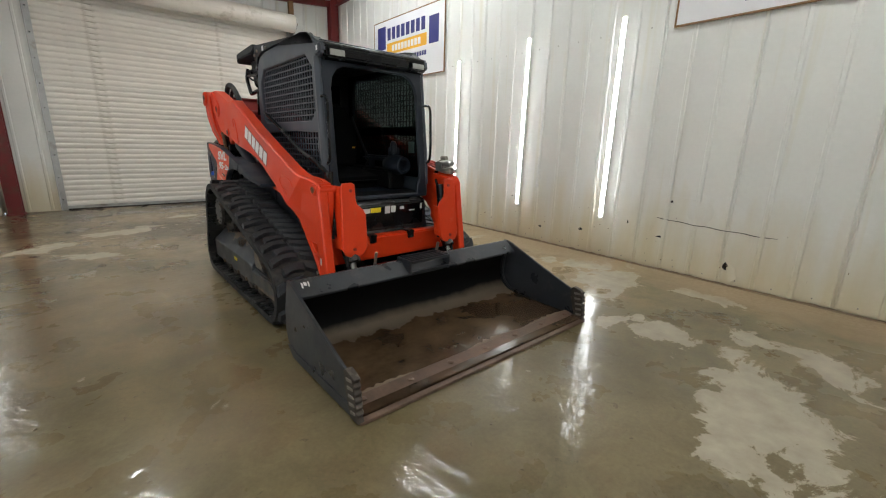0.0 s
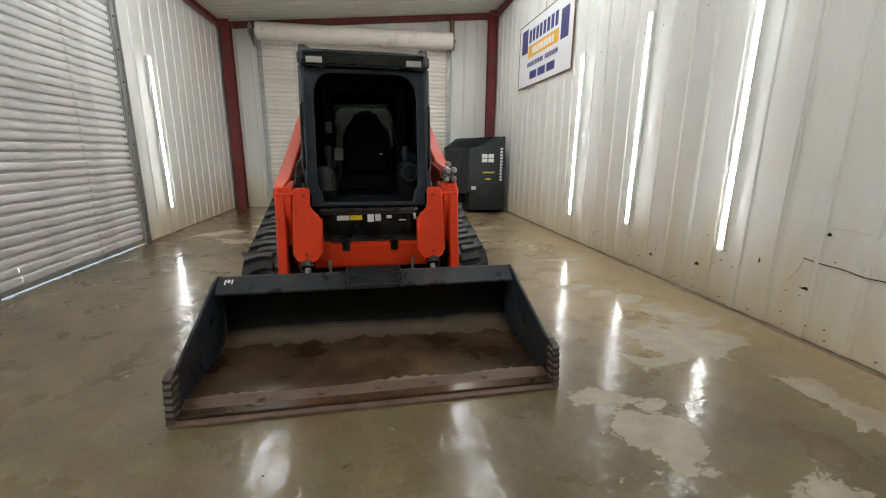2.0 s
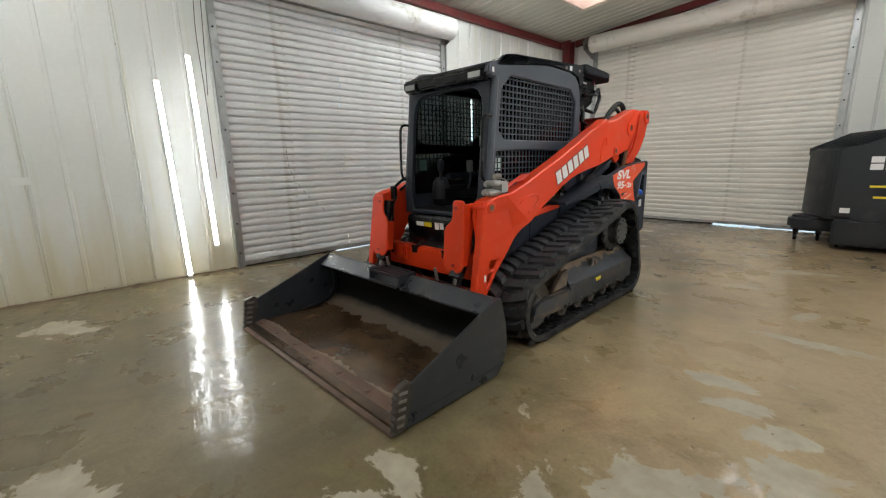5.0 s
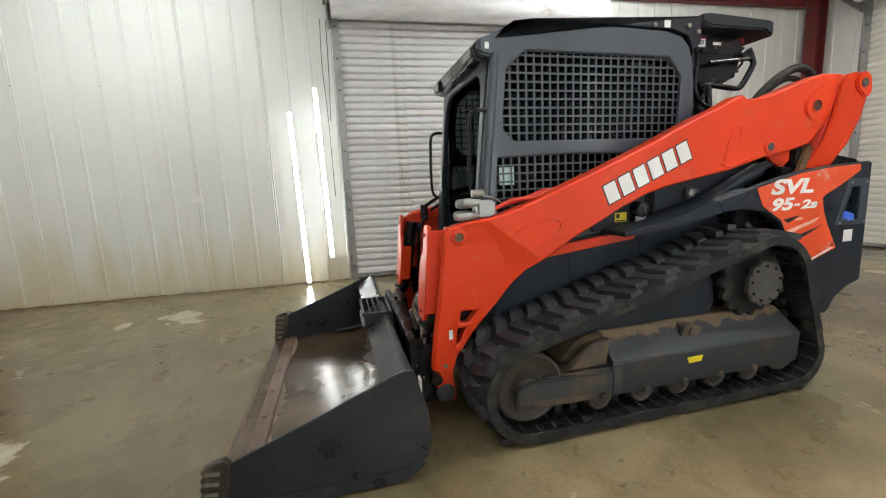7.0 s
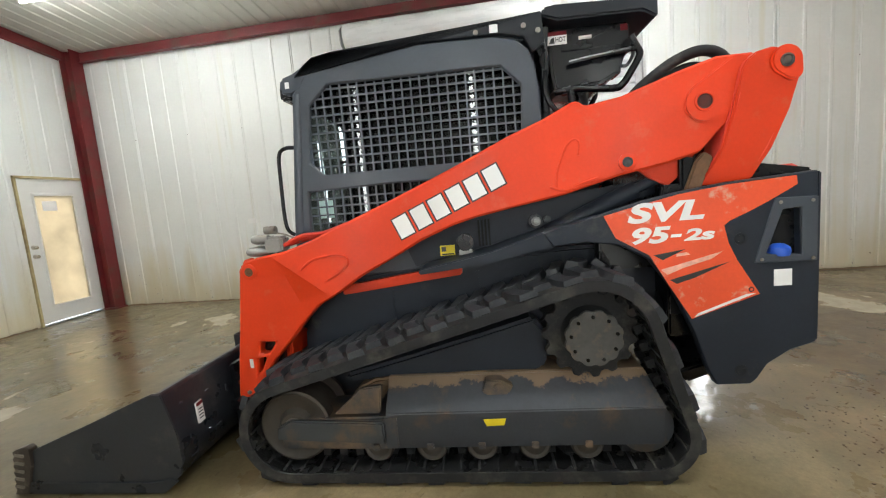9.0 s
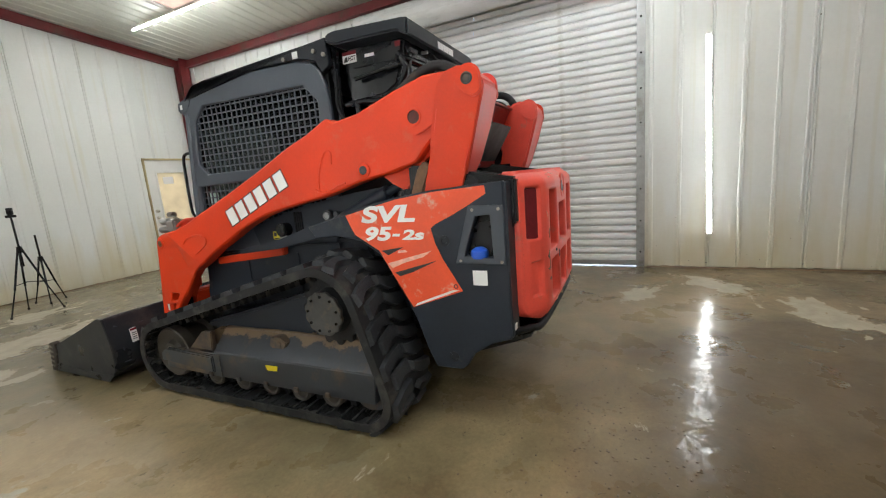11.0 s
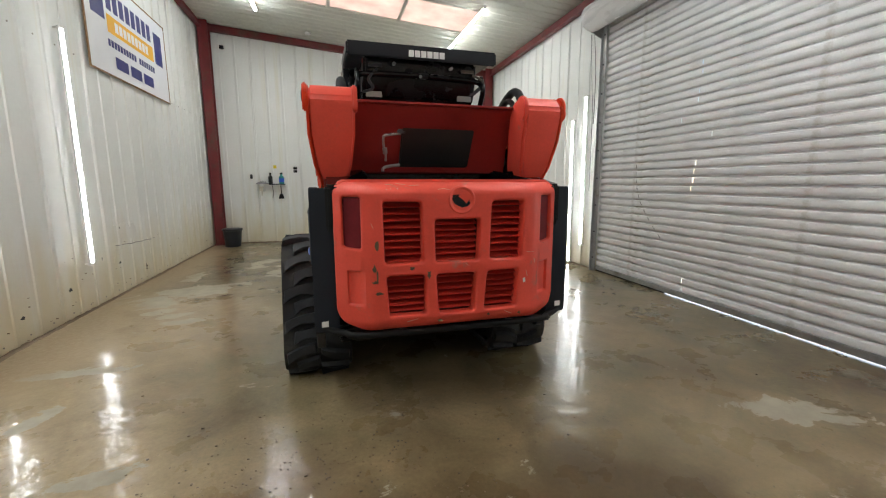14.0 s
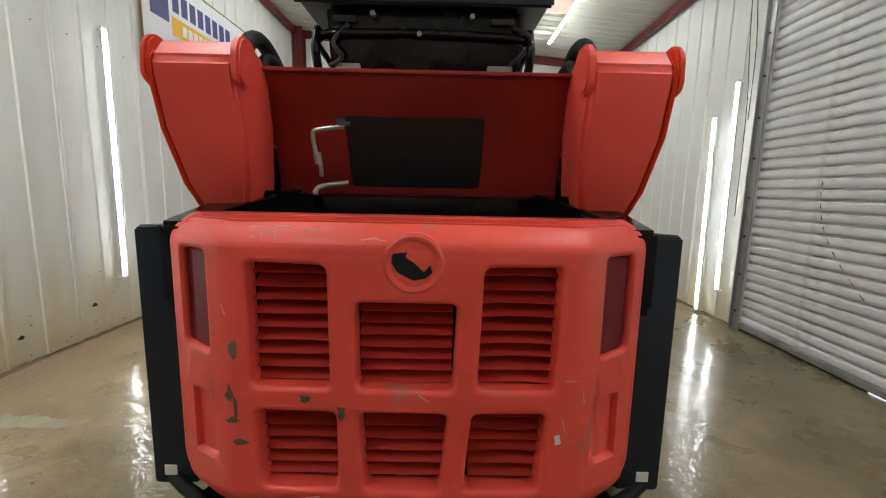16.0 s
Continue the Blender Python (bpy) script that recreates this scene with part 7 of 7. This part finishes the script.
for sx in (1, -1):
    flip = (lambda b: b) if sx > 0 else (lambda b: mirror(b))
    gp = plate(GUARD, [], "y", -0.975, -0.955, 0.006)
    fl = prism([(0.535, 1.05), (0.555, 0.60), (0.54, 0.60), (0.52, 1.05)], "y", -0.97, -0.86, 0.004)
    fi = prism([(0.345, 0.60), (0.345, 0.85), (0.358, 0.85), (0.358, 0.60)], "y", -0.97, -0.90, 0.004)
    gg = merge(gp, fl, fi)
    for vv in gg.verts:
        vv.co.y += 0.10 * (vv.co.z - 0.80)
    gd = part("cylinder_guard", flip(gg), M_ORANGE, L, "orange tilt cylinder guard")
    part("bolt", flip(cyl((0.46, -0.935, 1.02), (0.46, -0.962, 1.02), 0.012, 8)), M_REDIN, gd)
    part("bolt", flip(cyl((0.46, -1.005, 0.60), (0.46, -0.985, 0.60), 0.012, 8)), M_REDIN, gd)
    part("tilt_cylinder", flip(merge(cyl((0.46, -0.86, 1.02), (0.46, -0.94, 0.56), 0.045, 16), cyl((0.46, -0.94, 0.56), (0.46, -0.985, 0.50), 0.05, 16))), M_BLACK, L)
    part("rod", flip(cyl((0.46, -0.95, 0.52), (0.46, -1.02, 0.33), 0.024, 14)), M_CHROME, L, "chrome cylinder rod")
    part("rod_eye", flip(merge(cyl((0.42, -1.02, 0.32), (0.50, -1.02, 0.32), 0.045, 16), box(0.41, 0.51, -1.06, -0.98, 0.25, 0.40, 0.01))), M_STEEL, L)
    part("arm_knuckle", flip(merge(box(0.55, 0.66, -0.885, -0.84, 0.98, 1.07, 0.015), cyl((0.53, -0.86, 1.02), (0.66, -0.86, 1.02), 0.03, 14))), M_ORANGE, L)
    part("arm_hose", flip(merge(tube([(0.545, -0.78, 1.0), (0.535, -0.85, 0.88), (0.55, -0.88, 0.75), (0.52, -0.92, 0.6), (0.5, -0.98, 0.45)], 0.014, 8), tube([(0.50, -0.74, 1.05), (0.48, -0.80, 0.95), (0.47, -0.82, 0.75), (0.45, -0.85, 0.55)], 0.012, 8))), M_BLACK, L)
# quick couplers on the left arm
cpl = part("coupler_block", box(0.585, 0.68, -0.72, -0.62, 1.115, 1.20, 0.012), M_SIL, L, "light grey hydraulic coupler block")
for x, z, ln in ((0.60, 1.125, 0.12), (0.65, 1.125, 0.13), (0.61, 1.185, 0.11), (0.66, 1.19, 0.09)):
    part("coupler", lathe((x, -0.70, z), "y", [(-ln, 0.018), (-ln + 0.02, 0.026), (-0.05, 0.026), (-0.04, 0.02), (0.0, 0.02)], 14), M_SIL, cpl, "dusty grey quick coupler")
part("dust_cap", merge(lathe((0.63, -0.70, 1.235), "y", [(-0.03, 0.02), (0.03, 0.022)], 12), tube([(0.63, -0.70, 1.23), (0.65, -0.66, 1.22), (0.64, -0.6, 1.2), (0.62, -0.54, 1.16)], 0.005, 6)), M_STEEL, cpl)
for dx in (0.0, 0.03, 0.055):
    part("red_hose", tube([(0.60 + dx, -0.62, 1.15), (0.60 + dx, -0.52, 1.17 + dx * 0.4), (0.585 + dx, -0.40, 1.20), (0.56 + dx, -0.28, 1.235)], 0.011, 8), M_HOSER, cpl, "red hose sleeve")
part("hose_clamp", box(0.57, 0.69, -0.65, -0.63, 1.09, 1.12, 0.004), M_BLACK, cpl)
# fittings that show beside the right arm
part("arm_fitting", merge(cyl((-0.52, -0.75, 1.02), (-0.52, -0.75, 1.14), 0.03, 12), tube([(-0.52, -0.75, 1.12), (-0.54, -0.6, 1.2), (-0.54, -0.3, 1.28), (-0.53, 0.1, 1.44), (-0.53, 0.5, 1.6)], 0.014, 8), tube([(-0.49, -0.7, 1.1), (-0.515, -0.5, 1.2), (-0.515, -0.2, 1.3), (-0.51, 0.2, 1.46)], 0.012, 8)), M_BLACK, L, "black hydraulic hoses along the arm")


# --- tracks ---
WHEELS = ((-0.555, 0.273, 0.182), (0.882, 0.66, 0.205), (1.105, 0.215, 0.125))


def loop(off, n=72):
    return hull([(round(y + (r + off) * math.cos(6.2832 * k / n), 5), round(z + (r + off) * math.sin(6.2832 * k / n), 5)) for y, z, r in WHEELS for k in range(n)])


def along(pts, step):
    """Points every step along a closed outline, with the way on."""
    out = []
    total = sum(math.dist(a, b) for a, b in zip(pts, pts[1:] + pts[:1]))
    n = round(total / step)
    step = total / n
    want = 0.0
    run = 0.0
    for a, b in zip(pts, pts[1:] + pts[:1]):
        d = math.dist(a, b)
        while want <= run + d - 1e-9 and len(out) < n:
            t = (want - run) / d if d else 0
            out.append(((a[0] + (b[0] - a[0]) * t, a[1] + (b[1] - a[1]) * t), math.atan2(b[1] - a[1], b[0] - a[0])))
            want += step
        run += d
    return out


X0, X1 = 0.53, 0.975
# one lug: block with sloping flanks, in its own frame (x across, y along the belt, z out)


def lug_mesh(name, w, skew):
    """A worn rubber block: bowed along its length, lower at the inner end, with chamfered flanks."""
    bm = bmesh.new()
    n, lo, hi = 4, [], []
    for i in range(n + 1):
        t = i / n
        x = -w / 2 + w * t
        c = skew * (t - 0.35 * math.sin(3.1416 * t))
        hb = 0.036 + 0.005 * math.cos(6.2832 * t) * (1 if skew > 0 else -1)
        ht = hb - 0.006
        z = 0.029 + 0.004 * math.sin(3.1416 * t)
        lo.append([bm.verts.new((x, c - hb, -0.004)), bm.verts.new((x, c + hb, -0.004))])
        xx = x + (0.008 if i == 0 else -0.008 if i == n else 0)
        hi.append([bm.verts.new((xx, c - ht, z)), bm.verts.new((xx, c + ht, z))])
    for i in range(n):
        bm.faces.new((hi[i][0], hi[i + 1][0], hi[i + 1][1], hi[i][1]))
        bm.faces.new((lo[i][0], lo[i][1], lo[i + 1][1], lo[i + 1][0]))
        for k in (0, 1):
            bm.faces.new((lo[i][k], lo[i + 1][k], hi[i + 1][k], hi[i][k]))
    for i in (0, n):
        bm.faces.new((lo[i][0], lo[i][1], hi[i][1], hi[i][0]))
    return mesh_of(name, finish(bm), M_LUG)


LUG_A, LUG_B, LUG_C = lug_mesh("lug", 0.205, 0.055), lug_mesh("lug", 0.205, -0.055), lug_mesh("lug", 0.165, 0.035)
for sx in (1, -1):
    flip = (lambda b: b) if sx > 0 else (lambda b: mirror(b))
    tr = part("track_belt", flip(plate(loop(0.067), [loop(0.020)[::-1]], "x", X0, X1, 0.008)), M_RUBBER, L, "worn black rubber track with mud")
    for k, ((y, z), a) in enumerate(along(loop(0.066), 0.102)):
        for me, xc, dy in ((LUG_A, X1 - 0.113, 0.0) if k % 2 else (LUG_C, X1 - 0.154, 0.006), (LUG_B, X0 + 0.112, 0.051)):
            yy, zz = y + dy * math.cos(a), z + dy * math.sin(a)
            m = Matrix.Translation((sx * xc, yy, zz)) @ Matrix.Rotation(a, 4, "X") @ Matrix.Rotation(radians(180), 4, "X")
            if sx < 0:
                m = m @ Matrix.Rotation(radians(180), 4, "Z")
            m = m @ Matrix.Rotation(radians(random.uniform(-5, 5)), 4, "Z") @ Matrix.Diagonal((random.uniform(0.94, 1.03), random.uniform(0.88, 1.1), random.uniform(0.85, 1.08), 1))
            piece("lug", me, tr, m)
    part("inner_face", flip(plate(loop(0.022), [loop(0.0185)[::-1]], "x", X0 + 0.012, X1 - 0.008)), M_WETR, tr, "wet black inner face of the track")
    guides = []
    for (y, z), a in along(loop(0.020), 0.0865):
        m = Matrix.Translation((0, y, z)) @ Matrix.Rotation(a, 4, "X")
        for xc, wd, dp, ht in ((0.69, 0.02, 0.02, 0.038), (0.81, 0.02, 0.02, 0.038), (0.90, 0.06, 0.006, 0.006)):
            g = box(xc - wd, xc + wd, -dp, dp, -0.002, ht)
            bmesh.ops.transform(g, matrix=m, verts=g.verts)
            guides.append(g)
    tagged(part("guide_strip", flip(merge(*guides)), M_RUBBER, tr, "rubber guide lugs inside the track"), kind="stuff")

    uc = part("track_frame", flip(prism([(-0.63, 0.16), (-0.10, 0.15), (-0.02, 0.155), (-0.02, 0.33), (-0.06, 0.332), (-0.075, 0.317), (-0.55, 0.315), (-0.62, 0.275)], "x", 0.66, 0.914, 0.010)), M_RUSTY, L, "grey track frame caked in mud")
    beam_f = prism([(0.62, 0.155), (0.912, 0.155), (0.918, 0.17), (0.918, 0.334), (0.80, 0.468), (0.62, 0.470)], "y", -0.09, 1.21, 0.005, 2)
    for vv in beam_f.verts:
        if vv.co.y > 1.1:
            vv.co.y -= 0.085 * min(max((vv.co.z - 0.25) / 0.22, 0), 1) + 0.05 * min(max((0.24 - vv.co.z) / 0.08, 0), 1)
    part("frame_beam", flip(beam_f), M_FRAMEP, uc, "slate box beam with rust along its upper edge")
    part("frame_top", flip(prism([(-0.33, 0.32), (-0.24, 0.42), (-0.16, 0.455), (-0.08, 0.462), (0.4, 0.474), (1.0, 0.466), (1.07, 0.43), (1.07, 0.40), (-0.1, 0.40), (-0.15, 0.32)], "x", 0.62, 0.80, 0.012)), M_MUD, uc, "rusty muddy frame top")
    part("gusset", flip(prism([(-0.35, 0.33), (-0.20, 0.46), (-0.10, 0.47), (-0.12, 0.33)], "x", 0.87, 0.905, 0.006)), M_RUSTY, uc)
    part("tension_port", flip(merge(prism([(0.37, 0.40), (0.41, 0.375), (0.49, 0.38), (0.52, 0.43), (0.46, 0.462), (0.39, 0.46)], "x", 0.80, 0.868, 0.006), prism(pad_outline((0.45, 0.42, 0.025)), "x", 0.86, 0.876, 0.003))), M_RUSTY, uc)
    part("tension_block", flip(box(0.86, 0.925, -0.10, -0.03, 0.16, 0.325, 0.008)), M_FRAME, uc)
    part("label", flip(prism([(0.37, 0.298), (0.475, 0.300), (0.465, 0.268), (0.385, 0.265)], "x", 0.9185, 0.921)), M_YEL, uc, "yellow label")
    wl = part("front_idler", flip(lathe((0.62, -0.555, 0.273), "x", [(0, 0.10), (0.02, 0.175), (0.05, 0.18), (0.06, 0.14), (0.20, 0.14), (0.21, 0.18), (0.275, 0.18), (0.282, 0.168), (0.268, 0.15), (0.262, 0.09), (0.29, 0.07), (0.292, 0.0)], 36)), M_IDLER, uc, "worn steel front idler")
    part("hub", flip(lathe((0.90, -0.555, 0.273), "x", [(0, 0.055), (0.012, 0.05), (0.014, 0.0)], 18)), M_STEEL, wl)
    part("yoke", flip(prism([(-0.64, 0.22), (-0.10, 0.19), (-0.10, 0.30), (-0.56, 0.318), (-0.63, 0.285)], "x", 0.905, 0.935, 0.008)), M_FRAME, uc)
    for y in (-0.148, 0.114, 0.356, 0.601, 0.84):
        part("roller", flip(lathe((0.68, y, 0.150), "x", [(0, 0.06), (0.02, 0.075), (0.06, 0.075), (0.07, 0.05), (0.14, 0.05), (0.15, 0.075), (0.205, 0.075), (0.215, 0.065), (0.208, 0.05), (0.222, 0.03), (0.222, 0.0)], 24)), M_IDLER, uc, "muddy steel track roller")
        part("roller_bolt", flip(box(0.905, 0.93, y - 0.016, y + 0.016, 0.155, 0.185, 0.003)), M_RUSTY, uc)
    teeth = []
    for k in range(30):
        a = 6.2832 * k / 30
        r = 0.215 if k % 2 else 0.190
        for da in (-0.06, 0.06):
            teeth.append((0.882 + r * math.cos(a + da), 0.66 + r * math.sin(a + da)))
    sp = part("sprocket", flip(plate(teeth, [], "x", 0.80, 0.835, 0.004)), M_RUBBER, L, "toothed steel drive sprocket")
    part("sprocket_back", flip(plate(teeth, [], "x", 0.66, 0.69, 0.004)), M_RUBBER, sp)
    part("drum", flip(lathe((0.55, 0.882, 0.66), "x", [(0, 0.14), (0.25, 0.14), (0.28, 0.135), (0.296, 0.125), (0.352, 0.112), (0.352, 0.0)], 32)), M_RUBBER, sp, "dusty drive motor cover")
    rim = []
    for k in range(36):
        a = 6.2832 * k / 36
        r = 0.128 if k % 3 else 0.118
        rim.append((0.882 + r * math.cos(a), 0.66 + r * math.sin(a)))
    part("drive_cover", flip(prism(rim, "x", 0.895, 0.922, 0.004)), M_DUST, sp, "dusty round drive cover")
    for k in range(9):
        a = 6.2832 * k / 9 + 0.2
        part("bolt", flip(cyl((0.92, 0.882 + 0.10 * math.cos(a), 0.66 + 0.10 * math.sin(a)), (0.928, 0.882 + 0.10 * math.cos(a), 0.66 + 0.10 * math.sin(a)), 0.008, 8)), M_BLACK, sp)
    part("rear_idler", flip(lathe((0.62, 1.105, 0.215), "x", [(0, 0.08), (0.02, 0.123), (0.08, 0.123), (0.09, 0.09), (0.18, 0.09), (0.19, 0.123), (0.25, 0.123), (0.255, 0.06), (0.26, 0.0)], 28)), M_FRAME, uc)
    # box added to block the bright floor showing through by the idler
    part("inner_guard", flip(box(0.50, 0.545, -0.72, 0.30, 0.20, 0.50, 0.01)), M_FRAME, uc)
    part("inner_panel", flip(prism([(-0.32, 0.44), (0.60, 0.44), (0.67, 0.465), (0.70, 0.53), (0.69, 0.66), (0.64, 0.73), (0.3, 0.635), (0.0, 0.555), (-0.32, 0.475)], "x", 0.60, 0.775, 0.02)), M_DARK, uc, "dark slate panel inside the track")
    part("axle_tube", flip(box(0.44, 0.66, 0.6, 1.1, 0.5, 0.85, 0.03)), M_DARK, uc)
    for y in (0.15, 0.95):
        part("axle_tube", flip(cyl((0.4, y, 0.39), (0.7, y, 0.39), 0.07, 16)), M_MUD, uc)

# --- bucket ---
qa = part("quick_hitch", merge(box(-0.58, 0.58, -1.09, -1.05, 0.10, 0.48, 0.008), box(-0.60, -0.46, -1.06, -0.93, 0.12, 0.44, 0.012), box(0.46, 0.60, -1.06, -0.93, 0.12, 0.44, 0.012), cyl((-0.72, -0.98, 0.30), (0.72, -0.98, 0.30), 0.03, 14), box(-0.3, 0.3, -1.06, -0.98, 0.36, 0.46, 0.01)), M_BLACK, L, "black quick hitch plate")
both("hitch_lever", cyl((0.30, -1.0, 0.44), (0.30, -1.03, 0.56), 0.012, 8), M_STEEL, qa)
for sx in (1, -1):
    pv = mirror if sx < 0 else (lambda b: b)
    part("foot_pin", pv(merge(lathe((0.655, -0.925, 0.20), "x", [(0, 0.05), (0.02, 0.05), (0.026, 0.04), (0.026, 0.0)], 20))), M_FRAME, qa)
OUT = [(-2.0, 0.012), (-1.35, 0.018), (-1.22, 0.035), (-1.135, 0.09), (-1.10, 0.17), (-1.105, 0.30), (-1.15, 0.50)]
INN = [(-1.17, 0.49), (-1.128, 0.30), (-1.124, 0.18), (-1.155, 0.11), (-1.23, 0.06), (-1.35, 0.042), (-2.0, 0.036)]
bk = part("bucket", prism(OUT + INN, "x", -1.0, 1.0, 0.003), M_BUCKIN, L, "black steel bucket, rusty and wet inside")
part("back_skin", prism([(p[0] + 0.004, p[1] - 0.002) if p[0] > -1.3 else p for p in OUT[2:]] + [(-1.145, 0.50), (-1.10, 0.30), (-1.096, 0.17), (-1.13, 0.086), (-1.218, 0.031)], "x", -0.998, 0.998), M_BUCKET, bk)
part("top_lip", prism([(-1.145, 0.492), (-1.158, 0.513), (-1.18, 0.515), (-1.285, 0.432), (-1.28, 0.415), (-1.262, 0.418), (-1.17, 0.485)], "x", -1.0, 1.0, 0.004), M_BUCKET, bk, "bent black steel top lip")
SIDEP = [(-1.145, 0.515), (-1.19, 0.517), (-1.25, 0.497), (-1.55, 0.375), (-1.89, 0.245), (-1.985, 0.05), (-1.98, 0.012), (-1.35, 0.012), (-1.2, 0.03), (-1.105, 0.10), (-1.08, 0.18), (-1.09, 0.32)]
for sx in (1, -1):
    flip = (lambda b: b) if sx > 0 else (lambda b: mirror(b))
    part("side_plate", flip(prism(SIDEP, "x", 1.0, 1.018, 0.004)), M_BUCKET, bk, "worn black steel side plate")
    part("wear_strip", flip(prism([(-1.98, 0.012), (-1.2, 0.012), (-1.11, 0.08), (-1.16, 0.09), (-1.25, 0.07), (-1.96, 0.075)], "x", 1.018, 1.026, 0.003)), M_BUCKET, bk)
    part("inner_weld", flip(tube([(0.992, -1.2, 0.44), (0.992, -1.17, 0.30), (0.988, -1.18, 0.17), (0.988, -1.28, 0.08), (0.988, -1.5, 0.05)], 0.009, 6)), M_BUCKET, bk)
    ser = [(-1.895, 0.255), (-1.915, 0.270), (-1.968, 0.256)]
    for k in range(6):
        z = 0.240 - 0.036 * k
        ser += [(-1.998 - 0.005 * k, z), (-1.988 - 0.005 * k, z - 0.022)]
    ser += [(-2.03, 0.012), (-1.95, 0.012), (-1.925, 0.09), (-1.895, 0.18)]
    sc = part("side_cutter", flip(prism(ser, "x", 0.990, 1.030, 0.003)), M_CUT, bk, "serrated worn side cutter")
    for k in range(5):
        z = 0.228 - 0.042 * k
        for x0, x1 in ((1.0295, 1.036), (0.984, 0.9905)):
            part("ridge", flip(prism([(-1.925 - 0.008 * k, z + 0.002), (-1.98 - 0.006 * k, z + 0.008), (-1.985 - 0.006 * k, z - 0.006), (-1.93 - 0.008 * k, z - 0.016)], "x", x0, x1, 0.002)), M_STEEL, sc)
ce = part("cutting_edge", prism([(-2.035, 0.003), (-2.03, 0.016), (-1.86, 0.052), (-1.85, 0.048), (-1.84, 0.036), (-1.84, 0.003)], "x", -1.015, 1.015, 0.0015), M_EDGE, bk, "rusty bolted cutting edge")
part("edge_groove", prism([(-1.9880, 0.0235), (-1.9835, 0.0245), (-1.9835, 0.0266), (-1.9880, 0.0256)], "x", -1.014, 1.014), M_BLACK, ce)
for k in range(7):
    x = -0.925 + 0.3083 * k
    part("bolt", lathe((x, -1.897, 0.0455), "z", [(0, 0.021), (0.004, 0.020), (0.007, 0.012), (0.007, 0.0)], 12), M_EDGE, ce)
# silt left in the corner behind the edge, uneven along its rim
for a, b, d in ((-0.97, -0.55, 0.03), (-0.1, 0.42, 0.045), (0.5, 0.98, 0.03)):
    rim_f = [(a + (b - a) * i / 14, -1.852 - 0.008 * math.sin(i * 1.7 + a * 5)) for i in range(15)]
    rim_b = [(a + (b - a) * i / 14, -1.835 + d * math.sin(3.1416 * i / 14) * (0.6 + 0.4 * math.sin(i * 2.6 + b * 3))) for i in range(15)]
    part("silt", prism(rim_f + rim_b[::-1], "z", 0.036, 0.0415, 0.001), M_SILT, bk, "thin dried silt patch")
stp = part("step", merge(box(-0.185, -0.170, -1.30, -1.13, 0.44, 0.535, 0.003), box(0.180, 0.195, -1.30, -1.13, 0.44, 0.535, 0.003), box(-0.185, 0.195, -1.145, -1.13, 0.50, 0.535, 0.003), prism([(-0.17, 0.455), (0.18, 0.455), (0.16, 0.435), (-0.15, 0.435)], "y", -1.315, -1.295, 0.002), box(-0.172, 0.182, -1.31, -1.295, 0.515, 0.535, 0.003)), M_BUCKET, bk, "black steel step frame on the lip")
for k in range(3):
    part("tread_bar", box(-0.172, 0.182, -1.265 + 0.035 * k, -1.257 + 0.035 * k, 0.515, 0.533), M_BUCKET, stp)
for a, b, dv in ((-0.955, -0.945, 0.0), (-0.938, -0.920, 0.012), (-0.912, -0.904, 0.004)):
    pm = prism([(a, -1.23 + dv), (b, -1.235 + dv), (b + 0.004, -1.205), (a + 0.003, -1.20)], "z", 0.0, 0.003)
    for vv in pm.verts:
        vv.co.z += 0.5165 + 0.79 * (vv.co.y + 1.18)
    part("paint_mark", pm, M_DECALW, bk, "scribbled white paint mark")
bl = part("back_label", prism([(0.822, 0.285), (0.866, 0.282), (0.872, 0.392), (0.828, 0.396)], "y", -1.098, -1.088), M_DECALW, bk, "torn white label with a red heading")
part("heading", prism([(0.8275, 0.378), (0.871, 0.3745), (0.872, 0.391), (0.8285, 0.395)], "y", -1.0879, -1.0865), M_REDLENS, bl, "red heading strip")
for k in range(4):
    part("text_bar", box(0.831, 0.862, -1.0879, -1.0868, 0.305 + 0.016 * k, 0.311 + 0.016 * k), M_GREY, bl)
# small paler grey streaks on the back of the bucket
for x, z, w, h in ((0.70, 0.20, 0.06, 0.006), (0.90, 0.15, 0.05, 0.01), (0.62, 0.34, 0.012, 0.045), (0.95, 0.44, 0.02, 0.012), (0.76, 0.42, 0.03, 0.005), (0.93, 0.24, 0.008, 0.03)):
    part("scuff", prism([(x, z), (x + w, z + h * 0.3), (x + w * 0.9, z + h), (x + w * 0.1, z + h * 0.8)], "y", -1.094, -1.0895), M_GREY, bk)
